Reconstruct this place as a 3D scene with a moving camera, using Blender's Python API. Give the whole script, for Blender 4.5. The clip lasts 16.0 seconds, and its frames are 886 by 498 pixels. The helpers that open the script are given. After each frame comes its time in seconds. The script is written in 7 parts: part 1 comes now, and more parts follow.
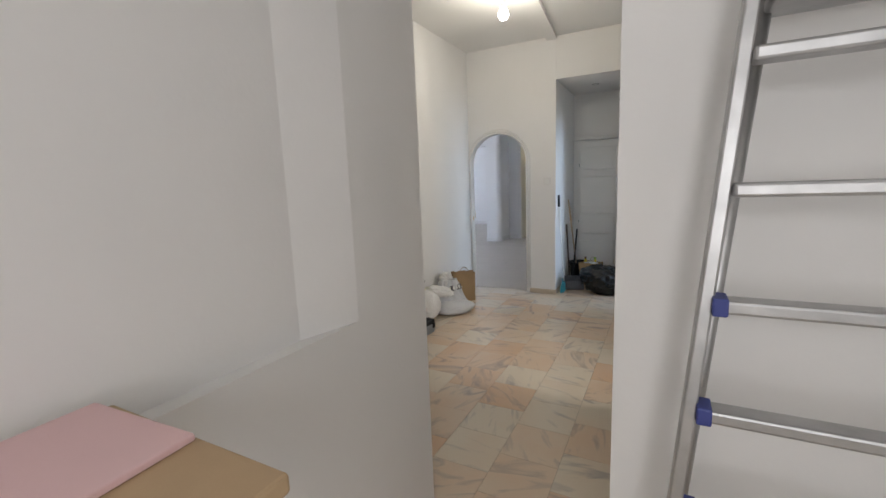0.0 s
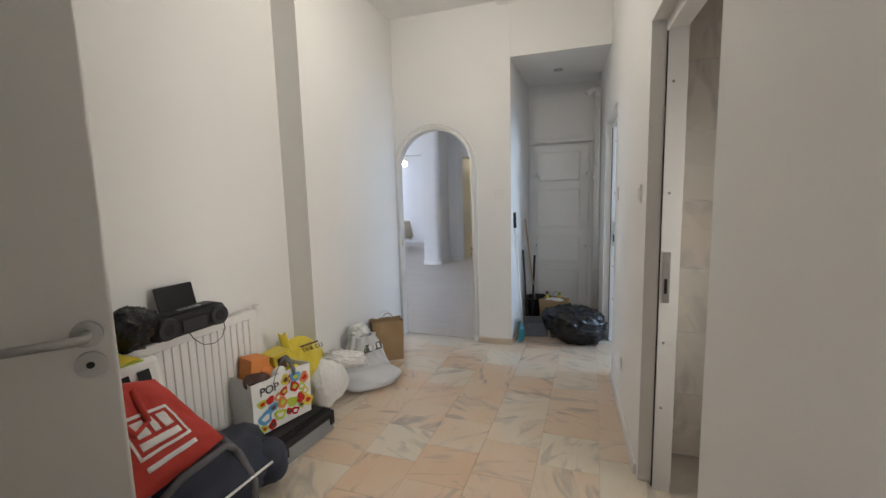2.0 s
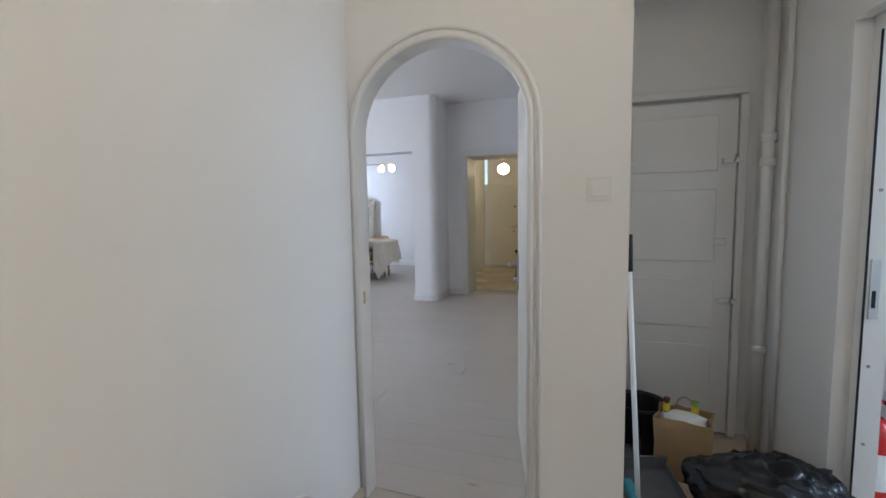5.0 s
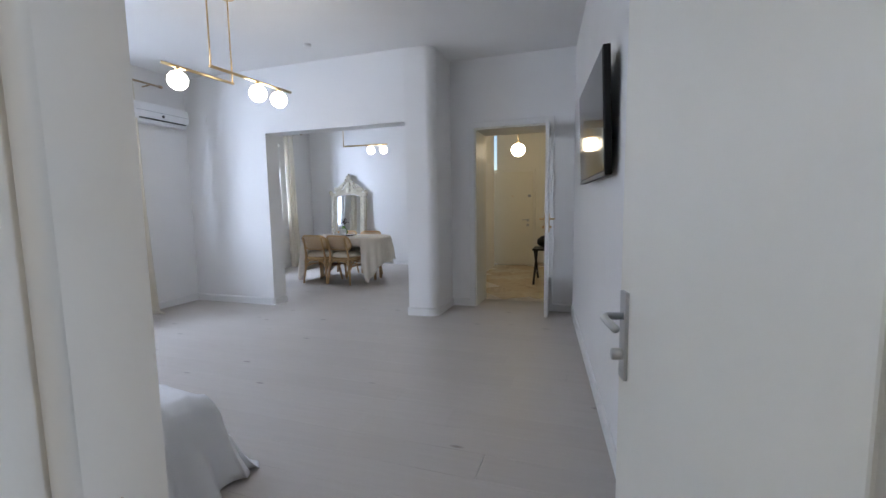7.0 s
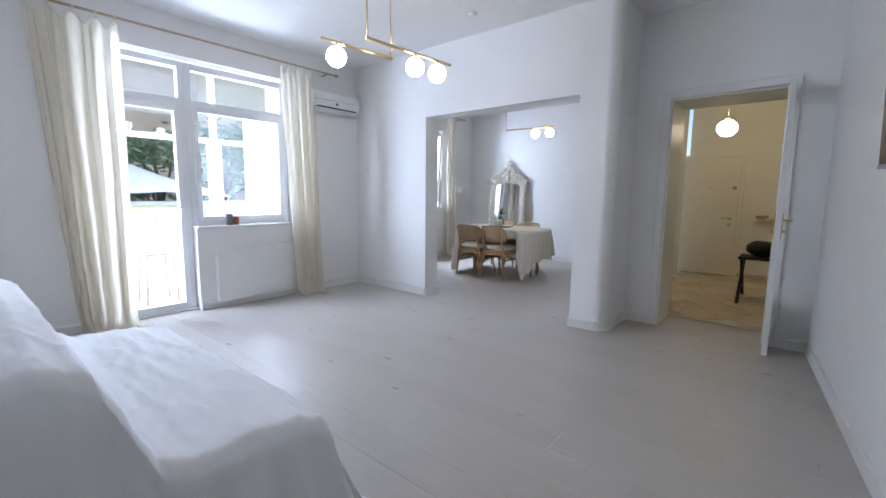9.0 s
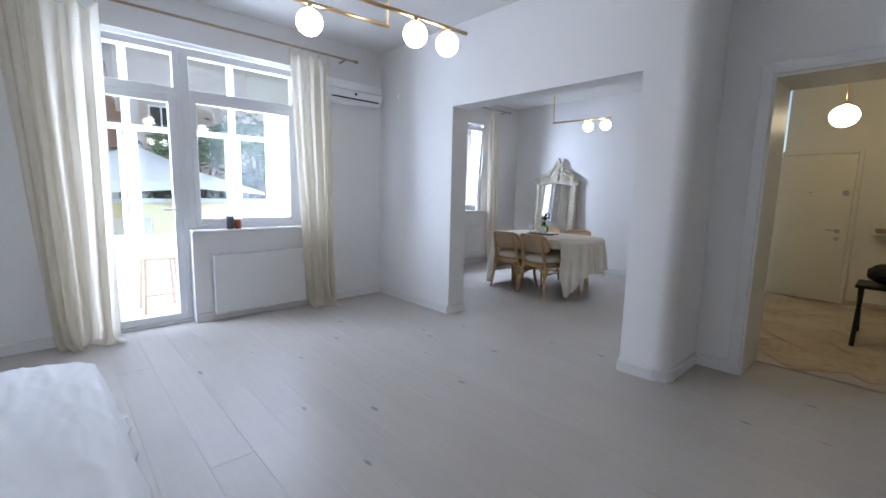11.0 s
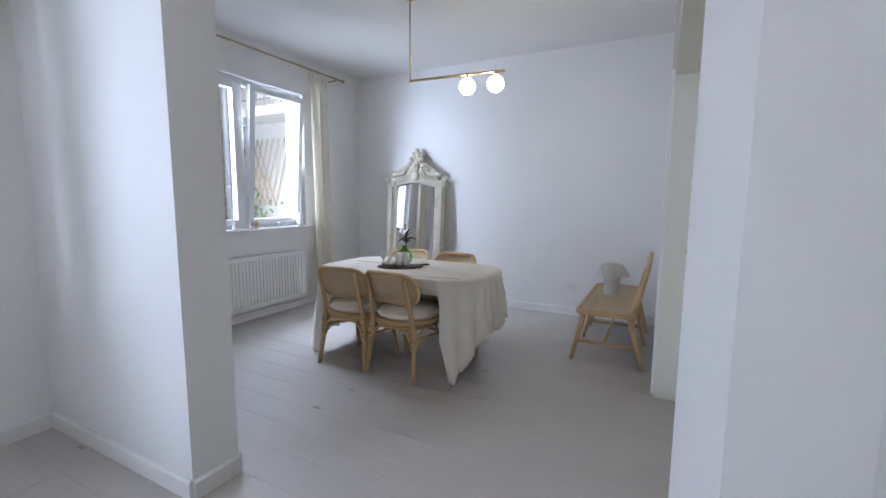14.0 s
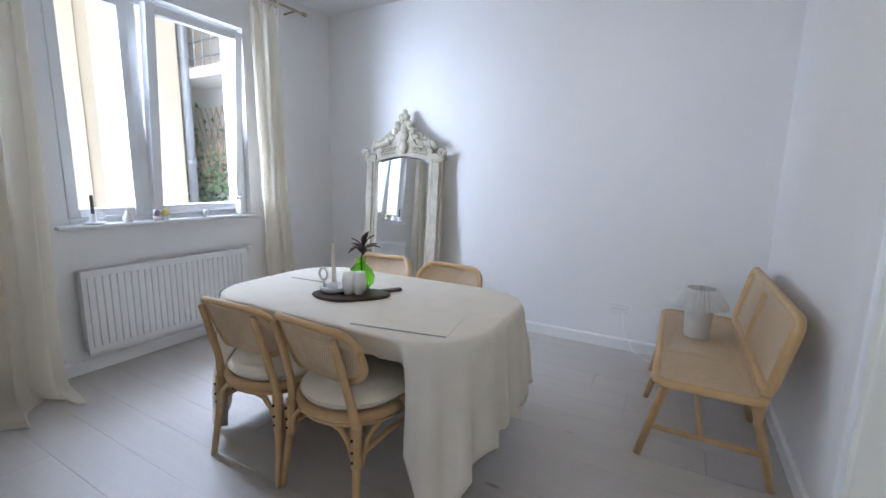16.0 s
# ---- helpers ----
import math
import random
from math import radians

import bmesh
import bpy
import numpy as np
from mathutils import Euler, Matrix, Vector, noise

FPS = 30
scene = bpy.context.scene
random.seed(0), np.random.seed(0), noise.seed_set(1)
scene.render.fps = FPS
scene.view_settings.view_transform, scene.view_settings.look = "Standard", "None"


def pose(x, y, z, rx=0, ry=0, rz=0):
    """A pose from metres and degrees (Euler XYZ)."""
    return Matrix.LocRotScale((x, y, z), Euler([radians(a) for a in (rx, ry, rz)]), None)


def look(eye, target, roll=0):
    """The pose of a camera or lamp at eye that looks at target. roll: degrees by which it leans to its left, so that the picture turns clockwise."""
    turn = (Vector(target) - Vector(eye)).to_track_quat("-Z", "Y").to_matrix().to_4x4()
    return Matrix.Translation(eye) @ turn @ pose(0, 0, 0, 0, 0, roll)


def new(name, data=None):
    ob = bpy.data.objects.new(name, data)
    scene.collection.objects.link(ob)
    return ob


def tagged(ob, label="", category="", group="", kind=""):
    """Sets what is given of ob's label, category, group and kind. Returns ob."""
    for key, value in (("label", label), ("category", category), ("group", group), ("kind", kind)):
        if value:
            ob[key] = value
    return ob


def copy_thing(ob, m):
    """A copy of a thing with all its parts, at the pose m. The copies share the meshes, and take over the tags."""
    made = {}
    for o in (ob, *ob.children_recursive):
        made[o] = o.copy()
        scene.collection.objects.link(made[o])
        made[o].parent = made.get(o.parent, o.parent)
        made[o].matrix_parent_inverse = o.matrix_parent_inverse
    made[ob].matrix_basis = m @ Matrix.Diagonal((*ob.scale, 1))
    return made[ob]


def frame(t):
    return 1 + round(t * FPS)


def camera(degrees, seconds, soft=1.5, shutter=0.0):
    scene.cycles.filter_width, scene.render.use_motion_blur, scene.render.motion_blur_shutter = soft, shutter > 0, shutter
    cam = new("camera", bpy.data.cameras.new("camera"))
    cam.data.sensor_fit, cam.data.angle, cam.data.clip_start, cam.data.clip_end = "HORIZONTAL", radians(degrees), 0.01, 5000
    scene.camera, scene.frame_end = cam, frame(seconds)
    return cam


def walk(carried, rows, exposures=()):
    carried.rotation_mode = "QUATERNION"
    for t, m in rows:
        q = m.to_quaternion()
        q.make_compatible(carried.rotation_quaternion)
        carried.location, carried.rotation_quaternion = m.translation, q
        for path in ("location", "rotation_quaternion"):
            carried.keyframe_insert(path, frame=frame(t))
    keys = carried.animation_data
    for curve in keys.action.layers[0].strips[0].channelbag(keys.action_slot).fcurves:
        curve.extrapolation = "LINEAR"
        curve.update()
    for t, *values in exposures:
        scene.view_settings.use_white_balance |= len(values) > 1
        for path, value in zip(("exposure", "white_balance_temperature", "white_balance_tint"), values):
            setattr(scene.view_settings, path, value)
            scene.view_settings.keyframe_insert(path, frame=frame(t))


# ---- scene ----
cam = camera(92.7, 16.0)
PATH = [
    (0, (1.11, -0.671, 1.395), (0.19, 1.078, 1.087), -2.2),
    (0.5, (0.964, -0.261, 1.358), (0.163, 1.548, 1.063), -0.6),
    (1, (0.798, 0.083, 1.358), (0.25, 1.983, 1.056), -0.6),
    (1.5, (0.725, 0.394, 1.338), (0.159, 2.293, 1.071), -1.8),
    (2, (0.649, 0.69, 1.361), (-0.017, 2.559, 1.114), -1.5),
    (2.5, (0.57, 0.972, 1.328), (-0.055, 2.862, 1.136), -0.6),
    (3, (0.425, 1.28, 1.339), (-0.161, 3.181, 1.137), -0.8),
    (3.5, (0.287, 1.656, 1.314), (-0.411, 3.52, 1.121), -1.4),
    (4, (0.132, 2.075, 1.324), (-0.588, 3.929, 1.11), -1.1),
    (4.5, (-0.072, 2.415, 1.305), (-0.706, 4.304, 1.134), -0.7),
    (6.8, (-0.502, 4.06, 1.273), (-1.136, 5.947, 1.08), -1.3),
    (7, (-0.627, 4.142, 1.263), (-1.268, 6.025, 1.056), -0.9),
    (7.5, (-0.694, 4.329, 1.266), (-1.47, 6.159, 1.042), -0.1),
    (8, (-0.783, 4.47, 1.257), (-1.708, 6.232, 1.057), 0.6),
    (8.5, (-0.923, 4.555, 1.302), (-1.986, 6.234, 1.08), 0.5),
    (9, (-0.931, 4.676, 1.259), (-2.202, 6.2, 1.006), 0.6),
    (9.2, (-0.911, 4.773, 1.272), (-2.29, 6.198, 1.013), 0.5),
    (11.3, (-1.338, 5.611, 1.323), (-2.799, 6.951, 1.058), 1.0),
    (11.5, (-1.429, 5.733, 1.271), (-2.869, 7.102, 1.041), 0.0),
    (12, (-1.675, 6.107, 1.277), (-3.058, 7.535, 1.058), 0.7),
    (12.5, (-1.962, 6.451, 1.269), (-3.152, 8.046, 1.069), 0.1),
    (13, (-2.238, 6.801, 1.279), (-3.3, 8.485, 1.078), -0.6),
    (13.5, (-2.486, 7.197, 1.299), (-3.515, 8.898, 1.08), 0.5),
    (14, (-2.703, 7.53, 1.323), (-3.613, 9.296, 1.087), 0.4),
    (14.5, (-2.905, 7.859, 1.308), (-3.74, 9.663, 1.083), 0.2),
    (15, (-3.033, 8.209, 1.298), (-3.907, 9.986, 1.018), 0.4),
    (15.5, (-3.152, 8.587, 1.292), (-4.032, 10.361, 1.012), 0.6),
    (16, (-3.249, 8.905, 1.331), (-4.2, 10.634, 1.002), 1.1),
]
walk(cam, [(t, look(eye, target, roll)) for t, eye, target, roll in PATH], [(0, 0.85), (1, 1.0), (2, 1.0), (4.5, 0.85), (7, 0.7), (8, 0.8), (9, 0.85), (11.5, 0.55), (12.5, 0.6), (14.5, 0.8), (16, 0.95)])

# ---- world, sun and lamps ----
world = bpy.data.worlds.new("sky")
scene.world = world
world.use_nodes = True
wn = world.node_tree.nodes
sky = wn.new("ShaderNodeTexSky")
sky.sky_type, sky.sun_disc = "NISHITA", False
sky.sun_elevation, sky.sun_rotation = radians(48), radians(125)
wn["Background"].inputs["Strength"].default_value = 0.10
world.node_tree.links.new(sky.outputs["Color"], wn["Background"].inputs["Color"])
sun = new("sun", bpy.data.lights.new("sun", "SUN"))
sun.data.energy, sun.data.angle, sun.data.color = 1.1, radians(0.6), (1.0, 0.95, 0.87)
sun.matrix_world = look((14, -10, 26), (-8, 6, 0))


# Area lamp without any fitting in the rooms, added as fill.
def unseen_fill(x, y, z, tx, ty, tz, w, h, power, tint=(0.80, 0.88, 1.0)):
    lamp = new("unseen_fill", bpy.data.lights.new("unseen_fill", "AREA"))
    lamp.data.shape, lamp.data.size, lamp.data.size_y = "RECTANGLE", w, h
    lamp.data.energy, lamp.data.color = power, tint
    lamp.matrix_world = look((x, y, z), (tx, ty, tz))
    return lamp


def bulb_light(x, y, z, r, power, tint):
    lamp = new("bulb_light", bpy.data.lights.new("bulb_light", "POINT"))
    lamp.data.shadow_soft_size, lamp.data.energy, lamp.data.color = r, power, tint
    lamp.location = (x, y, z)
    return lamp


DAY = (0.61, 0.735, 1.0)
# Added lamps outside both window walls, out of view, in place of sky light.
unseen_fill(-8.3, 6.6, 4.0, -3.4, 6.9, 0.7, 2.8, 1.2, 100, DAY)
unseen_fill(-7.05, 4.75, 1.55, -4.2, 7.9, 1.35, 1.3, 1.9, 130, DAY)
unseen_fill(-7.1, 8.15, 1.5, -3.2, 5.9, 1.5, 1.0, 1.9, 125, DAY)
unseen_fill(-8.9, 10.9, 4.45, -4.4, 10.7, 0.6, 2.4, 1.4, 290, DAY)
unseen_fill(-7.75, 9.25, 1.85, -5.0, 12.3, 1.5, 1.2, 1.6, 185, DAY)
# Bluish lamp outside the bright room's opening, added as its daylight.
unseen_fill(3.6, 4.3, 1.6, 0, 4.6, 1.2, 1.2, 1.4, 30, (0.55, 0.74, 1.0))
# Fill added inside the start room; its back wall has no window.
unseen_fill(1.4, -2.55, 1.6, 0.1, 1.4, 1.2, 1.3, 1.4, 22, (0.97, 0.96, 0.97))
# Fill added in the bathroom, aimed through its doorway at the hall radiator.
unseen_fill(2.14, 2.0, 1.3, -1.2, 2.15, 0.7, 0.6, 0.9, 4.5, (1.0, 0.95, 0.88)).data.spread = radians(95)
bulb_light(-0.15, 2.98, 2.66, 0.05, 6.5, (1.0, 0.93, 0.80))

# ---- mesh helpers ----
def part(name, bm, material, parent=None, label="", smooth=False):
    """One mesh object from a bmesh, in world places, under a thing or a part."""
    me = bpy.data.meshes.new(name)
    bmesh.ops.recalc_face_normals(bm, faces=bm.faces)
    if smooth:
        for f in bm.faces:
            f.smooth = True
    bm.to_mesh(me)
    bm.free()
    if material:
        me.materials.append(material)
    ob = new(name, me)
    if parent is not None:
        ob.parent = parent
        ob.matrix_parent_inverse = Matrix.Translation(-Vector(parent.location))
    if label:
        ob["label"] = label
    return ob


def thing(name, label, category, at=(0, 0, 0), group="", kind=""):
    """An Empty at the base of a thing; its parts are built in world places."""
    ob = new(name)
    ob.empty_display_size = 0.1
    ob.location = at
    return tagged(ob, label, category, group, kind)


def box(bm, x0, y0, z0, x1, y1, z1, bevel=0.0):
    r = bmesh.ops.create_cube(bm, size=1.0)
    for v in r["verts"]:
        v.co = Vector((x0 + (v.co.x + 0.5) * (x1 - x0), y0 + (v.co.y + 0.5) * (y1 - y0), z0 + (v.co.z + 0.5) * (z1 - z0)))
    if bevel > 0:
        edges = list({e for v in r["verts"] for e in v.link_edges})
        bmesh.ops.bevel(bm, geom=edges, offset=bevel, segments=2, profile=0.5, affect="EDGES")
    return bm


def B(x0, y0, z0, x1, y1, z1, bevel=0.0):
    return box(bmesh.new(), x0, y0, z0, x1, y1, z1, bevel)


def prism(bm, pts, z0, z1):
    """An upright prism over a plan polygon."""
    lo = [bm.verts.new((x, y, z0)) for x, y in pts]
    hi = [bm.verts.new((x, y, z1)) for x, y in pts]
    n = len(pts)
    bm.faces.new(lo)
    bm.faces.new(hi)
    for i in range(n):
        bm.faces.new((lo[i], lo[(i + 1) % n], hi[(i + 1) % n], hi[i]))
    return bm


def tube(bm, pts, r, seg=10, cap=True):
    """A round bar along points; r is one radius or one for each point."""
    pts = [Vector(p) for p in pts]
    n = len(pts)
    rings, up = [], None
    for i, p in enumerate(pts):
        d = (pts[min(i + 1, n - 1)] - pts[max(i - 1, 0)]).normalized()
        if up is None:
            up = d.orthogonal().normalized()
        up = (up - d * up.dot(d)).normalized()
        side = d.cross(up)
        rr = r[i] if isinstance(r, (list, tuple)) else r
        rings.append([bm.verts.new(p + rr * (math.cos(2 * math.pi * k / seg) * up + math.sin(2 * math.pi * k / seg) * side)) for k in range(seg)])
    for a, b in zip(rings, rings[1:]):
        for k in range(seg):
            bm.faces.new((a[k], a[(k + 1) % seg], b[(k + 1) % seg], b[k]))
    if cap:
        bm.faces.new(rings[0])
        bm.faces.new(rings[-1])
    return bm


def lathe(bm, profile, x, y, z, seg=24):
    """A turned solid about an upright axis; profile rows are (radius, height)."""
    rings = []
    for r, h in profile:
        rings.append([bm.verts.new((x + max(r, 1e-4) * math.cos(2 * math.pi * k / seg), y + max(r, 1e-4) * math.sin(2 * math.pi * k / seg), z + h)) for k in range(seg)])
    for a, b in zip(rings, rings[1:]):
        for k in range(seg):
            bm.faces.new((a[k], a[(k + 1) % seg], b[(k + 1) % seg], b[k]))
    bm.faces.new(rings[0])
    bm.faces.new(rings[-1])
    return bm


def ball(bm, x, y, z, rx, ry=None, rz=None, u=20, v=14):
    r = bmesh.ops.create_uvsphere(bm, u_segments=u, v_segments=v, radius=1.0)
    ry, rz = ry or rx, rz or rx
    for w in r["verts"]:
        w.co = Vector((x + w.co.x * rx, y + w.co.y * ry, z + w.co.z * rz))
    return bm


def moved(bm, m):
    bmesh.ops.transform(bm, matrix=m, verts=bm.verts)
    return bm


def grid_surface(bm, fn, nu, nv, closed=False):
    """A sheet of quads from fn(u, v), u and v from 0 to 1."""
    rows = [[bm.verts.new(fn(i / nu, j / nv)) for j in range(nv + 1)] for i in range(nu if closed else nu + 1)]
    m = len(rows)
    for i in range(nu):
        for j in range(nv):
            bm.faces.new((rows[i][j], rows[(i + 1) % m][j], rows[(i + 1) % m][j + 1], rows[i][j + 1]))
    return bm

# ---- materials ----
def material(name, color, rough=0.6, vary=0.06, scale=6.0, bump=0.1, bump_scale=120.0, metal=0.0, color2=None, spec=0.5):
    """A surface with two scales of variation in colour and roughness, and a fine relief."""
    m = bpy.data.materials.new(name)
    m.use_nodes = True
    nt = m.node_tree
    b = nt.nodes["Principled BSDF"]
    b.inputs["Roughness"].default_value, b.inputs["Metallic"].default_value = rough, metal
    b.inputs["Specular IOR Level"].default_value = spec
    tc = nt.nodes.new("ShaderNodeTexCoord")
    n1 = nt.nodes.new("ShaderNodeTexNoise")
    n1.inputs["Scale"].default_value, n1.inputs["Detail"].default_value = scale, 6.0
    nt.links.new(tc.outputs["Object"], n1.inputs["Vector"])
    mix = nt.nodes.new("ShaderNodeMix")
    mix.data_type = "RGBA"
    c2 = color2 or tuple(c * (1.0 - 2.2 * vary) for c in color)
    c1 = color if color2 else tuple(min(1.0, c * (1.0 + vary)) for c in color)
    mix.inputs["A"].default_value, mix.inputs["B"].default_value = (*c1, 1), (*c2, 1)
    nt.links.new(n1.outputs["Fac"], mix.inputs["Factor"])
    nt.links.new(mix.outputs["Result"], b.inputs["Base Color"])
    n2 = nt.nodes.new("ShaderNodeTexNoise")
    n2.inputs["Scale"].default_value, n2.inputs["Detail"].default_value = bump_scale, 4.0
    nt.links.new(tc.outputs["Object"], n2.inputs["Vector"])
    add = nt.nodes.new("ShaderNodeMath")
    add.operation = "MULTIPLY_ADD"
    add.inputs[1].default_value, add.inputs[2].default_value = 0.16, rough - 0.08
    nt.links.new(n1.outputs["Fac"], add.inputs[0])
    nt.links.new(add.outputs[0], b.inputs["Roughness"])
    if bump > 0:
        bp = nt.nodes.new("ShaderNodeBump")
        bp.inputs["Strength"].default_value, bp.inputs["Distance"].default_value = bump, 0.004
        nt.links.new(n2.outputs["Fac"], bp.inputs["Height"])
        nt.links.new(bp.outputs["Normal"], b.inputs["Normal"])
    return m


def glow(name, color, strength):
    m = bpy.data.materials.new(name)
    m.use_nodes = True
    b = m.node_tree.nodes["Principled BSDF"]
    b.inputs["Base Color"].default_value = (0.9, 0.9, 0.88, 1)
    b.inputs["Emission Color"].default_value, b.inputs["Emission Strength"].default_value = (*color, 1), strength
    return m


PLASTER = material("plaster", (0.845, 0.835, 0.82), 0.75, 0.02, 1.3, 0.12, 60)
CREAM = material("cream_paint", (0.80, 0.77, 0.68), 0.45, 0.03, 2.0, 0.05, 40)
GLOSSWHITE = material("white_gloss_paint", (0.80, 0.79, 0.77), 0.35, 0.02, 2.0, 0.04, 30)
WHITECLOTH = material("white_sheet", (0.82, 0.82, 0.82), 0.85, 0.02, 3.0, 0.15, 400)
LINEN = material("natural_linen", (0.80, 0.735, 0.635), 0.9, 0.05, 8.0, 0.3, 500)
PVC = material("white_pvc", (0.82, 0.83, 0.83), 0.3, 0.01, 2.0, 0.02, 40)
BLACK = material("black_plastic", (0.014, 0.014, 0.016), 0.42, 0.1, 6.0, 0.1, 200, spec=0.3)
SOOT = material("dark_grey_plastic", (0.035, 0.035, 0.04), 0.5, 0.1, 8.0, 0.15, 240, spec=0.3)
STEEL = material("brushed_steel", (0.55, 0.55, 0.54), 0.32, 0.05, 10.0, 0.05, 200, metal=1.0)
BRASS = material("brass", (0.72, 0.52, 0.28), 0.3, 0.05, 10.0, 0.03, 200, metal=1.0)
RATTAN = material("rattan_wood", (0.60, 0.385, 0.18), 0.42, 0.10, 14.0, 0.08, 90)
GLOBE = glow("opal_globe", (1.0, 0.95, 0.88), 13.0)
GLOBEWARM = glow("opal_globe_warm", (1.0, 0.84, 0.58), 12.0)
WOODGAP = material("floor_gap", (0.43, 0.39, 0.355), 0.8)
GROUT = material("grout", (0.56, 0.50, 0.43), 0.8, 0.05, 20.0)
STONE = material("stone_skirting", (0.60, 0.50, 0.38), 0.4, 0.08, 6.0, 0.03)
OAK = material("ladder_alu", (0.50, 0.50, 0.50), 0.45, 0.10, 20.0, 0.1, 150, metal=0.9)
CARDBOARD = material("brown_paper", (0.40, 0.26, 0.13), 0.8, 0.08, 6.0, 0.15, 60)
FIBRE = material("fibreboard", (0.52, 0.37, 0.22), 0.7, 0.06, 10.0, 0.1, 200)
PINK = material("pink_paper", (0.80, 0.55, 0.55), 0.8, 0.03)
BAGWHITE = material("white_plastic_bag", (0.80, 0.80, 0.80), 0.4, 0.03, 5.0, 0.25, 30)
BAGGREY = material("pale_carrier_bag", (0.62, 0.63, 0.66), 0.4, 0.05, 5.0, 0.35, 15)
BAGBLACK = material("black_bin_bag", (0.006, 0.0065, 0.008), 0.27, 0.1, 5.0, 1.0, 17)
YELLOW = material("yellow_plastic_bag", (0.72, 0.58, 0.05), 0.4, 0.06, 6.0, 0.4, 20)
RED = material("red_fabric", (0.55, 0.05, 0.035), 0.7, 0.08, 8.0, 0.2, 200)
REDPAINT = material("red_enamel", (0.55, 0.02, 0.02), 0.25, 0.05, 8.0, 0.0)
NAVY = material("navy_nylon", (0.025, 0.032, 0.055), 0.65, 0.12, 10.0, 0.4, 300)
GREYWEB = material("grey_webbing", (0.14, 0.14, 0.15), 0.8, 0.1, 20.0, 0.3, 300)
ORANGE = material("orange_card", (0.72, 0.25, 0.06), 0.6)
DARKCARD = material("dark_card", (0.08, 0.04, 0.035), 0.5)
PAPER = material("white_paper", (0.82, 0.82, 0.80), 0.7, 0.02)
LIME = material("lime_print", (0.50, 0.62, 0.06), 0.6)
SKYBLUE = material("blue_print", (0.10, 0.35, 0.62), 0.6)
TEAL = material("teal_plastic", (0.05, 0.32, 0.42), 0.5)
PURPLE = material("purple_card", (0.12, 0.05, 0.30), 0.5)
WOODROD = material("pale_wood_rod", (0.46, 0.34, 0.22), 0.6, 0.12, 12.0, 0.2, 90)
CUSHION = material("cream_cushion", (0.85, 0.78, 0.64), 0.9, 0.03, 8.0, 0.3, 350)
CERAMIC = material("white_ceramic", (0.80, 0.79, 0.77), 0.3, 0.02, 6.0, 0.03)
DARKWOOD = material("dark_walnut", (0.07, 0.045, 0.03), 0.5, 0.2, 12.0, 0.15, 100)
LEAFRED = material("dark_red_leaf", (0.045, 0.02, 0.018), 0.5, 0.2, 20.0)
FOLIAGE = material("green_leaf", (0.12, 0.20, 0.09), 0.55, 0.2, 5.0)
# Brown brick with the pale outdoor haze mixed into its colour.
BRICKPALE = material("hazed_brick", (0.56, 0.48, 0.42), 0.9, 0.15, 3.0, 0.4, 12)
ANTIQUE = material("distressed_cream_paint", (0.66, 0.61, 0.48), 0.6, 0.14, 11.0, 0.5, 45, color2=(0.30, 0.26, 0.19))
HOUSEWHITE = material("sunlit_render", (0.70, 0.67, 0.61), 0.9, 0.05, 1.0, 0.2, 20)
PAVING = material("grey_paving", (0.36, 0.34, 0.31), 0.85, 0.1, 2.0, 0.2, 30)
HOUSEBEIGE = material("beige_render", (0.62, 0.55, 0.42), 0.9, 0.06, 1.0, 0.2, 20)
HOUSEYELLOW = material("yellow_render", (0.70, 0.58, 0.30), 0.9, 0.06, 1.0, 0.2, 20)
ROOFTILE = material("brown_roof_tile", (0.28, 0.17, 0.11), 0.85, 0.2, 7.0, 0.6, 12)
GREYMETAL = material("grey_zinc", (0.35, 0.37, 0.39), 0.5, 0.1, 6.0, 0.05, 60, metal=0.6)
BLACKGLASS = material("screen_black", (0.012, 0.012, 0.014), 0.08, 0.0, 2.0, 0.0)
DRAPE = material("grey_drape", (0.34, 0.30, 0.27), 0.9, 0.06, 8.0, 0.2, 300)
CREAMPANEL = material("cream_door_panel", (0.80, 0.76, 0.64), 0.4, 0.03, 2.0, 0.04, 40)
EGG = material("mauve_egg", (0.40, 0.30, 0.36), 0.6)
EGGYELLOW = material("ochre_egg", (0.62, 0.50, 0.12), 0.6)


def glass(name, tint=(1, 1, 1), rough=0.0):
    m = bpy.data.materials.new(name)
    m.use_nodes = True
    b = m.node_tree.nodes["Principled BSDF"]
    b.inputs["Base Color"].default_value = (*tint, 1)
    b.inputs["Roughness"].default_value, b.inputs["Transmission Weight"].default_value, b.inputs["IOR"].default_value = rough, 1.0, 1.45
    return m


PANE = glass("window_glass")
GREENGLASS = glass("green_bottle_glass", (0.35, 0.75, 0.12), 0.03)
MIRROR = material("silvered_mirror", (0.88, 0.90, 0.91), 0.02, 0.0, 2.0, 0.0, metal=1.0)
for n in MIRROR.node_tree.nodes:
    if n.type == "MATH":
        n.inputs[1].default_value, n.inputs[2].default_value = 0.02, 0.0
for n in BLACKGLASS.node_tree.nodes:
    if n.type == "MATH":
        n.inputs[1].default_value, n.inputs[2].default_value = 0.03, 0.06


